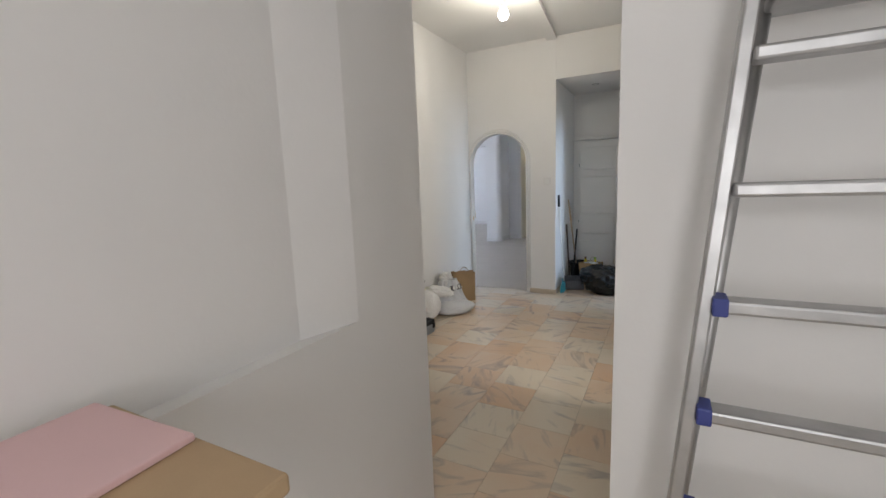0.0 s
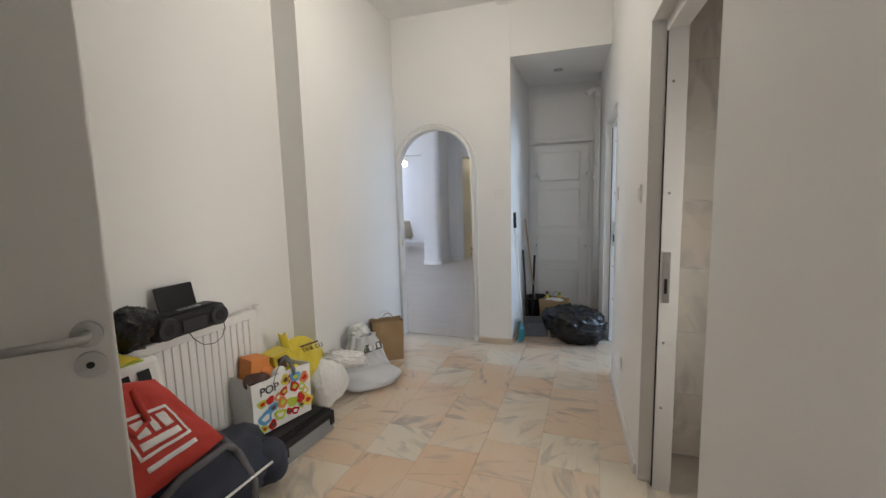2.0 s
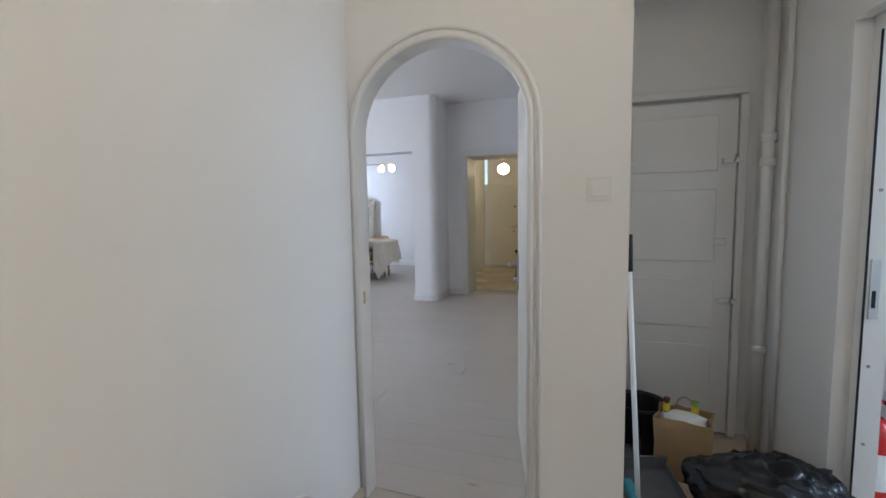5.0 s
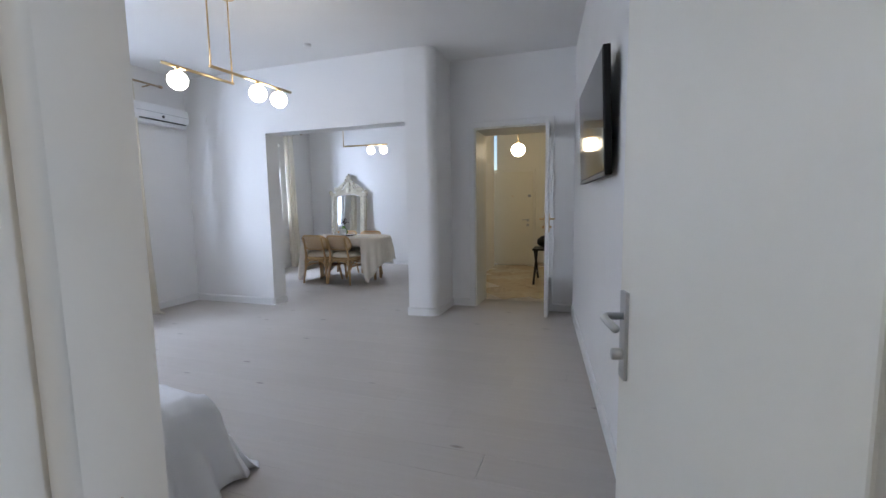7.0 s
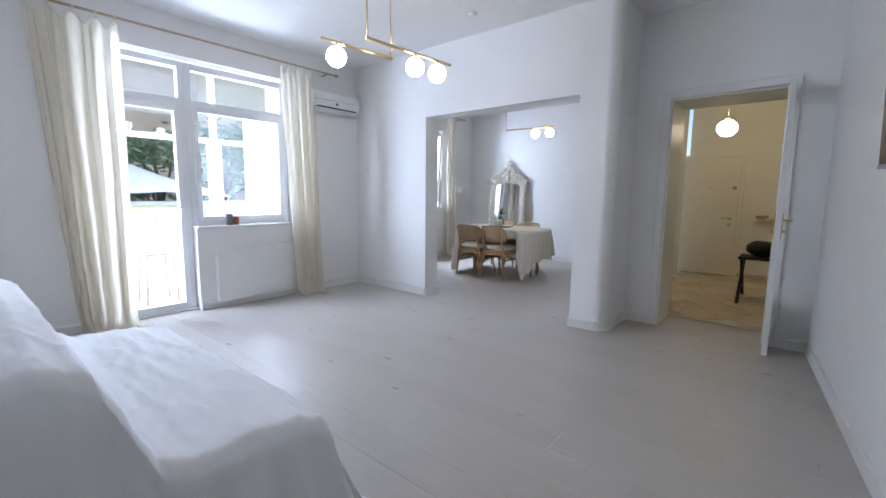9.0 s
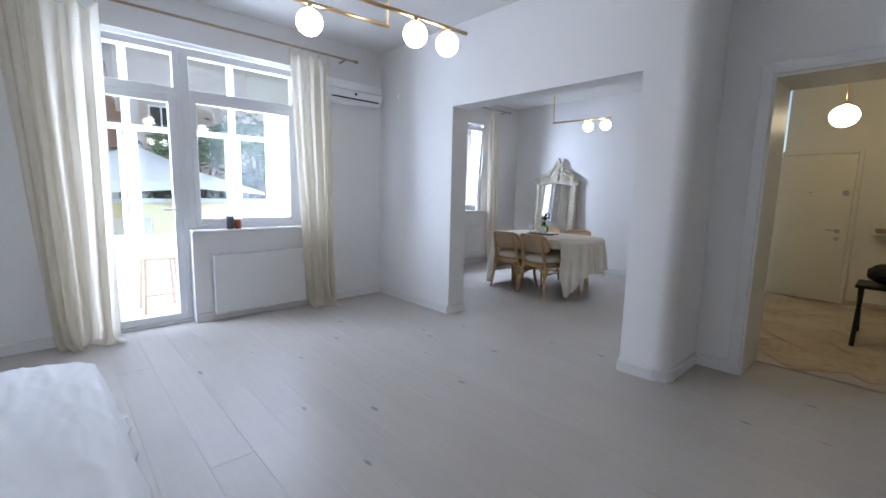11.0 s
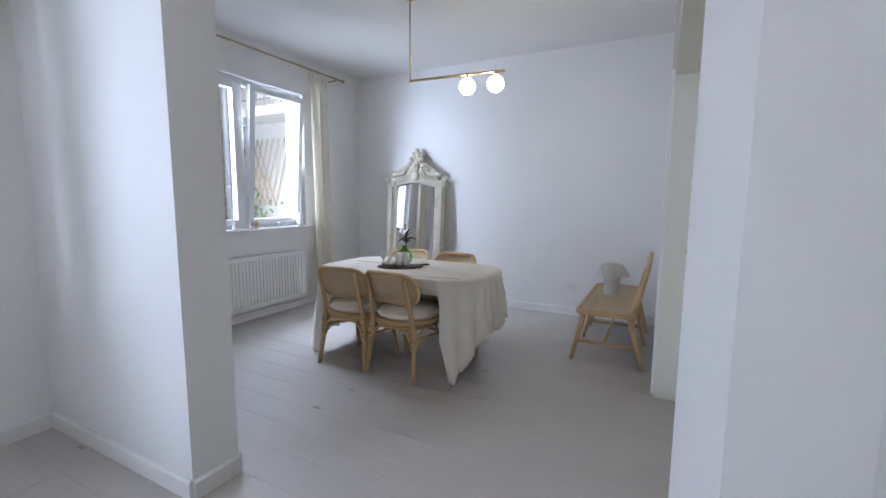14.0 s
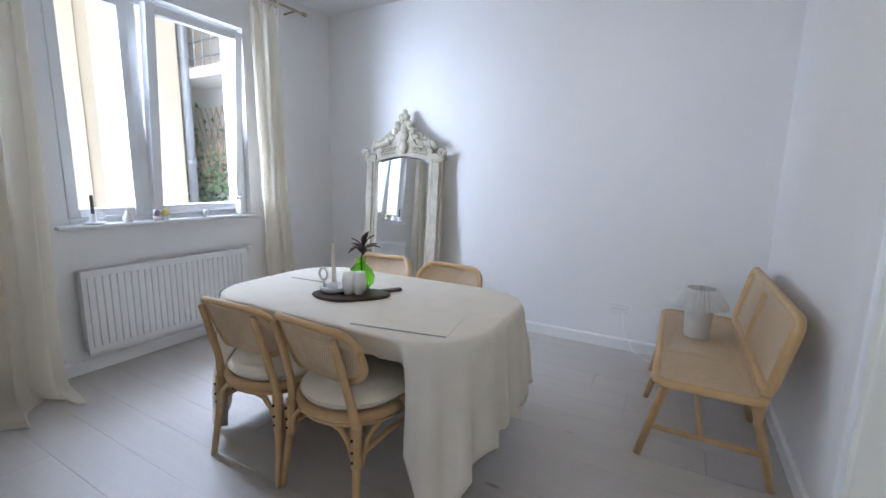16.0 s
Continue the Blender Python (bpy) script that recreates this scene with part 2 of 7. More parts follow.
def sheer(name, color, through_light, gaps=0.0):
    """Thin woven cloth that lets part of the light through."""
    m = material(name, color, 0.9, 0.04, 9.0, 0.3, 420)
    nt = m.node_tree
    out = nt.nodes["Material Output"]
    tr = nt.nodes.new("ShaderNodeBsdfTranslucent")
    tr.inputs["Color"].default_value = (*color, 1)
    hole = nt.nodes.new("ShaderNodeBsdfTransparent")
    weave = nt.nodes.new("ShaderNodeMixShader")
    weave.inputs["Fac"].default_value = gaps
    mx = nt.nodes.new("ShaderNodeMixShader")
    mx.inputs["Fac"].default_value = through_light
    nt.links.new(nt.nodes["Principled BSDF"].outputs[0], mx.inputs[1])
    nt.links.new(tr.outputs[0], mx.inputs[2])
    nt.links.new(mx.outputs[0], weave.inputs[1])
    nt.links.new(hole.outputs[0], weave.inputs[2])
    nt.links.new(weave.outputs[0], out.inputs["Surface"])
    return m


CURTAIN = sheer("natural_linen_curtain", (0.93, 0.885, 0.79), 0.62, 0.24)


def woven_cane():
    """Open cane work: crossing strips with small gaps between them."""
    m = material("woven_cane", (0.66, 0.49, 0.31), 0.55, 0.08, 40.0, 0.3, 260)
    nt = m.node_tree
    tc = nt.nodes.new("ShaderNodeTexCoord")
    gaps = []
    for way in ((1.0, 1.0, 0.0), (1.0, -1.0, 1.0)):
        dot = nt.nodes.new("ShaderNodeVectorMath")
        dot.operation = "DOT_PRODUCT"
        dot.inputs[1].default_value = way
        nt.links.new(tc.outputs["Object"], dot.inputs[0])
        ang = nt.nodes.new("ShaderNodeMath")
        ang.operation = "MULTIPLY"
        ang.inputs[1].default_value = 520.0
        nt.links.new(dot.outputs["Value"], ang.inputs[0])
        wave = nt.nodes.new("ShaderNodeMath")
        wave.operation = "SINE"
        nt.links.new(ang.outputs[0], wave.inputs[0])
        step = nt.nodes.new("ShaderNodeMath")
        step.operation = "GREATER_THAN"
        step.inputs[1].default_value = 0.05
        nt.links.new(wave.outputs[0], step.inputs[0])
        gaps.append(step)
    both = nt.nodes.new("ShaderNodeMath")
    both.operation = "MULTIPLY"
    nt.links.new(gaps[0].outputs[0], both.inputs[0])
    nt.links.new(gaps[1].outputs[0], both.inputs[1])
    hole = nt.nodes.new("ShaderNodeBsdfTransparent")
    mx = nt.nodes.new("ShaderNodeMixShader")
    nt.links.new(both.outputs[0], mx.inputs["Fac"])
    nt.links.new(nt.nodes["Principled BSDF"].outputs[0], mx.inputs[1])
    nt.links.new(hole.outputs[0], mx.inputs[2])
    nt.links.new(mx.outputs[0], nt.nodes["Material Output"].inputs["Surface"])
    return m


CANE = woven_cane()
LAMPSHADE = sheer("white_pleated_shade", (0.84, 0.83, 0.81), 0.3)


def oak_planks():
    """Limed oak: long grain, a tone for each plank, and scattered dark knots."""
    m = material("limed_oak_plank", (0.43, 0.385, 0.345), 0.40, 0.05, 3.0, 0.06, 90)
    nt = m.node_tree
    b = nt.nodes["Principled BSDF"]
    geo = nt.nodes.new("ShaderNodeNewGeometry")
    mp = nt.nodes.new("ShaderNodeMapping")
    mp.inputs["Scale"].default_value = (1.2, 16.0, 1.0)
    nt.links.new(geo.outputs["Position"], mp.inputs["Vector"])
    gr = nt.nodes.new("ShaderNodeTexNoise")
    gr.inputs["Scale"].default_value, gr.inputs["Detail"].default_value = 2.2, 8.0
    nt.links.new(mp.outputs[0], gr.inputs["Vector"])
    info = nt.nodes.new("ShaderNodeObjectInfo")
    ramp = nt.nodes.new("ShaderNodeMix")
    ramp.data_type = "RGBA"
    ramp.inputs["A"].default_value, ramp.inputs["B"].default_value = (0.47, 0.43, 0.39, 1), (0.54, 0.50, 0.46, 1)
    nt.links.new(gr.outputs["Fac"], ramp.inputs["Factor"])
    tone = nt.nodes.new("ShaderNodeHueSaturation")
    mul = nt.nodes.new("ShaderNodeMath")
    mul.operation = "MULTIPLY_ADD"
    mul.inputs[1].default_value, mul.inputs[2].default_value = 0.05, 0.975
    nt.links.new(info.outputs["Random"], mul.inputs[0])
    nt.links.new(mul.outputs[0], tone.inputs["Value"])
    nt.links.new(ramp.outputs["Result"], tone.inputs["Color"])
    mk = nt.nodes.new("ShaderNodeMapping")
    mk.inputs["Scale"].default_value = (1.1, 3.2, 1.0)
    nt.links.new(geo.outputs["Position"], mk.inputs["Vector"])
    vor = nt.nodes.new("ShaderNodeTexVoronoi")
    vor.inputs["Scale"].default_value = 1.6
    nt.links.new(mk.outputs[0], vor.inputs["Vector"])
    kn = nt.nodes.new("ShaderNodeMapRange")
    kn.inputs["From Min"].default_value, kn.inputs["From Max"].default_value = 0.035, 0.085
    kn.inputs["To Min"].default_value, kn.inputs["To Max"].default_value = 0.7, 0.0
    nt.links.new(vor.outputs["Distance"], kn.inputs["Value"])
    knot = nt.nodes.new("ShaderNodeMix")
    knot.data_type = "RGBA"
    knot.inputs["B"].default_value = (0.17, 0.14, 0.12, 1)
    nt.links.new(kn.outputs[0], knot.inputs["Factor"])
    nt.links.new(tone.outputs["Color"], knot.inputs["A"])
    nt.links.new(knot.outputs["Result"], b.inputs["Base Color"])
    return m


PLANK = oak_planks()


def marble(name, base, rose, vein, rough):
    """Polished marble: each tile has its own tone, cut and veins."""
    m = material(name, base, rough, 0.05, 3.0, 0.0)
    nt = m.node_tree
    b = nt.nodes["Principled BSDF"]
    geo = nt.nodes.new("ShaderNodeNewGeometry")
    info = nt.nodes.new("ShaderNodeObjectInfo")
    comb = nt.nodes.new("ShaderNodeCombineXYZ")
    sc = nt.nodes.new("ShaderNodeMath")
    sc.operation = "MULTIPLY"
    sc.inputs[1].default_value = 37.0
    nt.links.new(info.outputs["Random"], sc.inputs[0])
    for k in range(3):
        nt.links.new(sc.outputs[0], comb.inputs[k])
    rot = nt.nodes.new("ShaderNodeVectorRotate")
    rot.rotation_type = "Z_AXIS"
    nt.links.new(geo.outputs["Position"], rot.inputs["Vector"])
    nt.links.new(sc.outputs[0], rot.inputs["Angle"])
    add = nt.nodes.new("ShaderNodeVectorMath")
    nt.links.new(rot.outputs[0], add.inputs[0])
    nt.links.new(comb.outputs[0], add.inputs[1])
    st = nt.nodes.new("ShaderNodeMapping")
    st.inputs["Scale"].default_value = (1.0, 3.2, 1.0)
    nt.links.new(add.outputs[0], st.inputs["Vector"])
    vn = nt.nodes.new("ShaderNodeTexNoise")
    vn.inputs["Scale"].default_value, vn.inputs["Detail"].default_value, vn.inputs["Distortion"].default_value = 2.6, 9.0, 1.6
    nt.links.new(st.outputs[0], vn.inputs["Vector"])
    cl = nt.nodes.new("ShaderNodeTexNoise")
    cl.inputs["Scale"].default_value, cl.inputs["Detail"].default_value = 3.0, 5.0
    nt.links.new(add.outputs[0], cl.inputs["Vector"])
    ra = nt.nodes.new("ShaderNodeMath")
    ra.operation = "MULTIPLY_ADD"
    ra.inputs[1].default_value = 0.85
    sub = nt.nodes.new("ShaderNodeMath")
    sub.operation = "SUBTRACT"
    sub.inputs[1].default_value = 0.56
    nt.links.new(cl.outputs["Fac"], sub.inputs[0])
    nt.links.new(info.outputs["Random"], ra.inputs[0])
    nt.links.new(sub.outputs[0], ra.inputs[2])
    mx = nt.nodes.new("ShaderNodeMix")
    mx.data_type = "RGBA"
    mx.inputs["A"].default_value, mx.inputs["B"].default_value = (*base, 1), (*rose, 1)
    nt.links.new(ra.outputs[0], mx.inputs["Factor"])
    vr = nt.nodes.new("ShaderNodeMapRange")
    vr.inputs["From Min"].default_value, vr.inputs["From Max"].default_value = 0.53, 0.70
    vr.inputs["To Min"].default_value, vr.inputs["To Max"].default_value = 0.0, 0.6
    nt.links.new(vn.outputs["Fac"], vr.inputs["Value"])
    vm = nt.nodes.new("ShaderNodeMix")
    vm.data_type = "RGBA"
    vm.inputs["B"].default_value = (*vein, 1)
    nt.links.new(vr.outputs[0], vm.inputs["Factor"])
    nt.links.new(mx.outputs["Result"], vm.inputs["A"])
    nt.links.new(vm.outputs["Result"], b.inputs["Base Color"])
    return m


MARBLE = marble("rose_marble", (0.72, 0.64, 0.52), (0.70, 0.47, 0.31), (0.30, 0.28, 0.28), 0.14)
MARBLEWARM = marble("honey_marble", (0.64, 0.55, 0.40), (0.55, 0.42, 0.27), (0.36, 0.27, 0.18), 0.18)
MARBLEWALL = marble("pale_wall_marble", (0.72, 0.68, 0.62), (0.68, 0.56, 0.46), (0.44, 0.42, 0.40), 0.28)

# ---- the large structure ----
CEIL = 2.97


def hall_x(y):
    """The hall's slightly skewed right wall."""
    return 0.99 - 0.06 * (y - 0.71)


def tv_x(y):
    """The living room's slightly skewed side wall."""
    return -0.774 + 0.1 * (9.25 - y)


def wall(name, pts, z0, z1, mat, label="white painted plaster wall"):
    return tagged(part(name, prism(bmesh.new(), pts, z0, z1), mat), label, "wall", kind="structure")


def rect(x0, y0, x1, y1):
    return [(x0, y0), (x1, y0), (x1, y1), (x0, y1)]


def skew(fn, y0, y1, t):
    return [(fn(y0), y0), (fn(y0) + t, y0), (fn(y1) + t, y1), (fn(y1), y1)]


# hall right wall with its two doorways
wall("wall_hall_right_1", skew(hall_x, 0.661, 1.87, 0.14), 0, CEIL, PLASTER)
wall("wall_hall_right_2", skew(hall_x, 1.87, 2.74, 0.14), 2.06, CEIL, PLASTER)
wall("wall_hall_right_3", skew(hall_x, 2.74, 3.92, 0.14), 0, CEIL, PLASTER)
wall("wall_hall_right_4", skew(hall_x, 3.92, 4.78, 0.14), 1.97, CEIL, PLASTER)
wall("wall_hall_right_5", skew(hall_x, 4.78, 5.62, 0.14), 0, CEIL, PLASTER)
# hall left wall, step and end
wall("wall_hall_left_1", rect(-1.47, 0.661, -1.315, 3.04), 0, CEIL, PLASTER)
wall("wall_hall_left_2", rect(-1.47, 3.04, -1.13, 4.40), 0, CEIL, PLASTER)
wall("wall_hall_front", rect(-1.45, 0.54, 0.098, 0.66), 0, CEIL, PLASTER)
# start room
wall("wall_start_left_1", rect(0.10, -2.6, 0.25, 0.79), 0, 0.965, PLASTER, "white plaster wall below a shallow recess")
wall("wall_start_left_2", [(0.10, -2.6), (0.20, -2.6), (0.20, 0.16), (0.25, 0.362), (0.25, 0.79), (0.10, 0.79)], 0.965, CEIL, PLASTER, "white plaster wall with a shallow recess")
wall("wall_start_right", [(hall_x(0.52), 0.52), (2.6, 0.52), (2.6, 0.66), (hall_x(0.52) + 0.14, 0.66)], 0, CEIL, PLASTER)
wall("wall_start_side", rect(2.6, -2.6, 2.72, 0.66), 0, CEIL, PLASTER)
wall("wall_start_back", rect(0.10, -2.72, 2.72, -2.6), 0, CEIL, PLASTER)
# alcove
wall("wall_alcove_back", rect(-0.03, 5.52, 0.9, 5.64), 0, CEIL, PLASTER)
wall("wall_alcove_lintel", [(-0.029, 4.403), (0.80, 4.403), (0.74, 5.515), (-0.029, 5.515)], 2.51, CEIL, PLASTER)

# arch wall
AX0, AX1, AY0, AY1, ASPRING, ATOP = -1.105, -0.385, 4.40, 4.49, 1.62, 1.965


def arch_curve(n=24, grow=0.0):
    cx, rx, rz = (AX0 + AX1) / 2, (AX1 - AX0) / 2 + grow, ATOP - ASPRING + grow
    return [(cx + rx * math.cos(math.pi * k / n), ASPRING + rz * math.sin(math.pi * k / n)) for k in range(n + 1)]


def arch_wall():
    bm = bmesh.new()
    curve = arch_curve()
    outline = [(AX1, 0.0)] + curve + [(AX0, 0.0)]
    for y in (AY0, AY1):
        left = -1.13 if y == AY0 else -6.0
        lo = [bm.verts.new((x, y, z)) for x, z in outline]
        right = -0.031
        a = [bm.verts.new(p) for p in ((right, y, 0), (right, y, CEIL), (left, y, CEIL), (left, y, 0))]
        n = len(lo)
        mid = n // 2
        bm.faces.new([a[0], lo[0]] + lo[1:mid + 1] + [a[1]])
        bm.faces.new([a[1]] + lo[mid:] + [a[3], a[2]])
    ring0 = [v for v in bm.verts]
    n = len(outline)
    k = n + 4
    for i in range(n - 1):
        bm.faces.new((ring0[i], ring0[i + 1], ring0[k + i + 1], ring0[k + i]))
    return bm


tagged(part("wall_arch", arch_wall(), PLASTER), "white plaster wall with a round-arched doorway", "wall", kind="structure")
wall("wall_alcove_left", rect(-0.10, 4.402, -0.03, 5.51), 0, CEIL, PLASTER)

# living room
wall("wall_tv", skew(tv_x, 4.485, 9.18, 0.14), 0, CEIL, PLASTER)
WX = -5.76
wall("wall_window_1", rect(WX - 0.3, 4.485, WX, 5.70), 0, CEIL, PLASTER)
wall("wall_window_2", rect(WX - 0.3, 5.70, WX, 7.55), 2.60, CEIL, PLASTER)
wall("wall_window_3", rect(WX - 0.3, 6.42, WX, 7.55), 0, 0.88, PLASTER)
wall("wall_window_4", rect(WX - 0.3, 7.55, WX, 8.68), 0, CEIL, PLASTER)
OY0, OY1 = 8.56, 8.785
wall("wall_opening_left", rect(WX, OY0, -4.46, OY1), 0, CEIL, PLASTER)
wall("wall_opening_lintel", rect(-4.46, OY0, -2.555, OY1), 2.188, CEIL, PLASTER)


def pillar_pts():
    r, cx, cy = 0.11, -2.33, 8.685
    arc = [(cx + r * math.cos(a), cy + r * math.sin(a)) for a in [math.radians(-90 + 10 * k) for k in range(10)]]
    return [(-2.555, OY0)] + arc + [(-2.22, 9.18), (-2.22, 9.68), (-2.4, 9.68), (-2.4, 9.2), (-2.555, 9.2)]


wall("wall_pillar", pillar_pts(), 0, CEIL, PLASTER, "white plaster pillar with a rounded corner")
wall("wall_entry_left", rect(-2.22, 9.18, -1.94, 9.68), 0, CEIL, PLASTER)
wall("wall_entry_lintel", rect(-1.94, 9.18, -1.04, 9.68), 2.19, CEIL, PLASTER)
wall("wall_entry_right", rect(-1.04, 9.18, -0.60, 9.68), 0, CEIL, PLASTER)
# entry hall
wall("wall_entry_far", rect(-2.4, 12.9, -0.81, 13.05), 0, CEIL, CREAM, "cream painted plaster wall")
wall("wall_entry_side", rect(-0.95, 9.682, -0.81, 12.9), 0, CEIL, CREAM, "cream painted plaster wall")
# dining room
DX, DR, DB = -6.62, -2.67, 12.45
wall("wall_dining_right_1", rect(DR, 10.67, -2.40, DB), 0, CEIL, PLASTER)
wall("wall_dining_right_2", [(-2.552, 8.575), (-2.62, 9.12), (-2.62, 9.17), (-2.552, 9.17)], 0, CEIL, PLASTER)
wall("wall_dining_right_3", rect(DR, 9.17, -2.40, 10.67), 2.15, CEIL, PLASTER)
wall("wall_dining_back", rect(DX - 0.3, DB, -2.40, DB + 0.15), 0, CEIL, PLASTER)
wall("wall_dining_window_1", rect(DX - 0.3, OY1, DX, 10.06), 0, CEIL, PLASTER)
wall("wall_dining_window_2", rect(DX - 0.3, 10.06, DX, 11.42), 0, 0.97, PLASTER)
wall("wall_dining_window_3", rect(DX - 0.3, 10.06, DX, 11.42), 2.55, CEIL, PLASTER)
wall("wall_dining_window_4", rect(DX - 0.3, 11.42, DX, DB), 0, CEIL, PLASTER)
wall("wall_dining_front", rect(DX, OY0, WX - 0.3, OY1), 0, CEIL, PLASTER)

# floors and ceiling
tagged(part("floor_wood", prism(bmesh.new(), [(-7.0, 4.48), (-0.1, 4.48), (-0.1, 9.66), (-2.45, 9.66), (-2.45, 12.6), (-7.0, 12.6)], -0.1, -0.012), WOODGAP), "pale greyish oak plank floor", "floor", kind="structure")
tagged(part("floor_marble", prism(bmesh.new(), [(-1.5, -2.8), (3.4, -2.8), (3.4, 6.6), (-0.09, 6.6), (-0.09, 4.478), (-1.5, 4.478)], -0.1, -0.004), GROUT), "pink and cream marble tile floor", "floor", kind="structure")
tagged(part("floor_entry", prism(bmesh.new(), rect(-2.448, 9.662, 0.7, 13.1), -0.1, -0.004), GROUT), "yellowish marble tile floor", "floor", kind="structure")
tagged(part("ceiling", prism(bmesh.new(), [(-6.1, -2.9), (3.6, -2.9), (3.6, 13.3), (-6.95, 13.3), (-6.95, 8.6), (-6.1, 8.6)], CEIL, CEIL + 0.15), PLASTER), "white plaster ceiling", "ceiling", kind="structure")


# skirting boards
def skirt(name, pts, h, mat, t=0.018, flip=1):
    """A skirting along a line on the floor, with a rounded top edge; it stands out to the left of the line."""
    bm = bmesh.new()
    for (x0, y0), (x1, y1) in zip(pts, pts[1:]):
        d = Vector((x1 - x0, y1 - y0)).normalized()
        n = Vector((-d.y, d.x)) * flip
        prof = [(0.0, 0.0), (t, 0.0), (t, h - 0.012), (t * 0.55, h), (0.0, h)]
        rows = []
        for x, y in ((x0, y0), (x1, y1)):
            rows.append([bm.verts.new((x + n.x * a, y + n.y * a, z)) for a, z in prof])
        for k in range(5):
            bm.faces.new((rows[0][k], rows[0][(k + 1) % 5], rows[1][(k + 1) % 5], rows[1][k]))
        bm.faces.new(rows[0])
        bm.faces.new(rows[1])
    return tagged(part(name, bm, mat), "low painted skirting along the wall", "skirting", kind="structure")


pill = pillar_pts()
skirt("baseboard_pillar", [(-2.555, OY1 + 0.4)] + pill[:1] + pill[1:11] + [(-2.22, 9.18), (-1.99, 9.18)], 0.09, GLOSSWHITE, flip=-1)
skirt("baseboard_opening_left", [(WX, OY0), (-4.46, OY0), (-4.46, OY1), (WX - 0.3, OY1)], 0.09, GLOSSWHITE, flip=-1)
skirt("baseboard_window", [(WX, 6.42), (WX, OY0)], 0.09, GLOSSWHITE, flip=-1)
skirt("baseboard_window_side", [(WX, 4.51), (WX, 5.72)], 0.09, GLOSSWHITE, flip=-1)
skirt("baseboard_tv", [(tv_x(4.6), 4.6), (tv_x(9.18), 9.18), (-1.0, 9.18)], 0.09, GLOSSWHITE)
skirt("baseboard_arch", [(-1.16, 4.49), (WX, 4.49)], 0.09, GLOSSWHITE, flip=-1)
skirt("baseboard_dining_back", [(DX, DB), (DR, DB)], 0.09, GLOSSWHITE, flip=-1)
skirt("baseboard_dining_right", [(DR, 10.67), (DR, DB)], 0.09, GLOSSWHITE)
skirt("baseboard_dining_window", [(DX, OY1), (DX, DB)], 0.09, GLOSSWHITE, flip=-1)
skirt("baseboard_hall_1", [(-0.34, 4.40), (-0.03, 4.40), (-0.03, 4.9)], 0.055, STONE, 0.014, flip=-1)
skirt("baseboard_hall_2", [(hall_x(2.78), 2.78), (hall_x(3.90), 3.90)], 0.055, GLOSSWHITE, 0.014)
skirt("baseboard_hall_3", [(-1.315, 0.8), (-1.315, 3.04), (-1.13, 3.04), (-1.13, 4.40)], 0.055, STONE, 0.014, flip=-1)
skirt("baseboard_entry_far", [(-1.60, 12.9), (-0.95, 12.9), (-0.95, 9.7)], 0.06, STONE, 0.014, flip=-1)


# trim round the arch: two rounded beads that follow the opening
def arch_trim():
    bm = bmesh.new()
    for grow, r, y in ((0.012, 0.014, AY0 - 0.002), (0.045, 0.010, AY0 - 0.001)):
        pts = [(x, y, z) for x, z in arch_curve(28, grow)]
        pts = [(AX1 + grow, y, 0.06)] + pts + ([(AX0 - grow, y, 0.06)] if grow < 0.02 else [])
        tube(bm, pts, r, 8)
    return bm


tagged(part("trim_arch", arch_trim(), GLOSSWHITE, smooth=True), "white rounded moulding round the arched doorway", "trim", kind="structure")
# the rooms seen through the hall's two side doorways
wall("wall_bath_back", rect(0.96, 3.02, 2.3, 3.14), 0, CEIL, PLASTER, "grouted wall behind marble tiles")
wall("wall_bath_side", rect(2.2, 0.8, 2.32, 3.02), 0, CEIL, PLASTER)
wall("wall_bath_front", rect(1.10, 0.80, 2.2, 0.92), 0, CEIL, PLASTER)
wall("wall_room_back", rect(0.93, 5.02, 1.07, 5.16), 0, CEIL, PLASTER)
wall("wall_room_left", rect(0.90, 5.161, 1.0, 6.5), 0, CEIL, PLASTER)
wall("wall_room_far", rect(0.9, 6.5, 3.4, 6.62), 0, CEIL, PLASTER)
wall("wall_room_window_low", rect(3.28, 3.14, 3.4, 6.5), 0, 0.9, PLASTER)
wall("wall_room_window_high", rect(3.28, 3.14, 3.4, 6.5), 2.3, CEIL, PLASTER)
wall("wall_room_window_side", rect(3.28, 5.3, 3.4, 6.5), 0.9, 2.3, PLASTER)
wall("wall_room_front", rect(2.3, 3.02, 3.4, 3.14), 0, CEIL, PLASTER)

# ---- doors, windows and fixed things ----
def bent(bm, fn):
    for v in bm.verts:
        v.co = Vector(fn(v.co))
    return bm


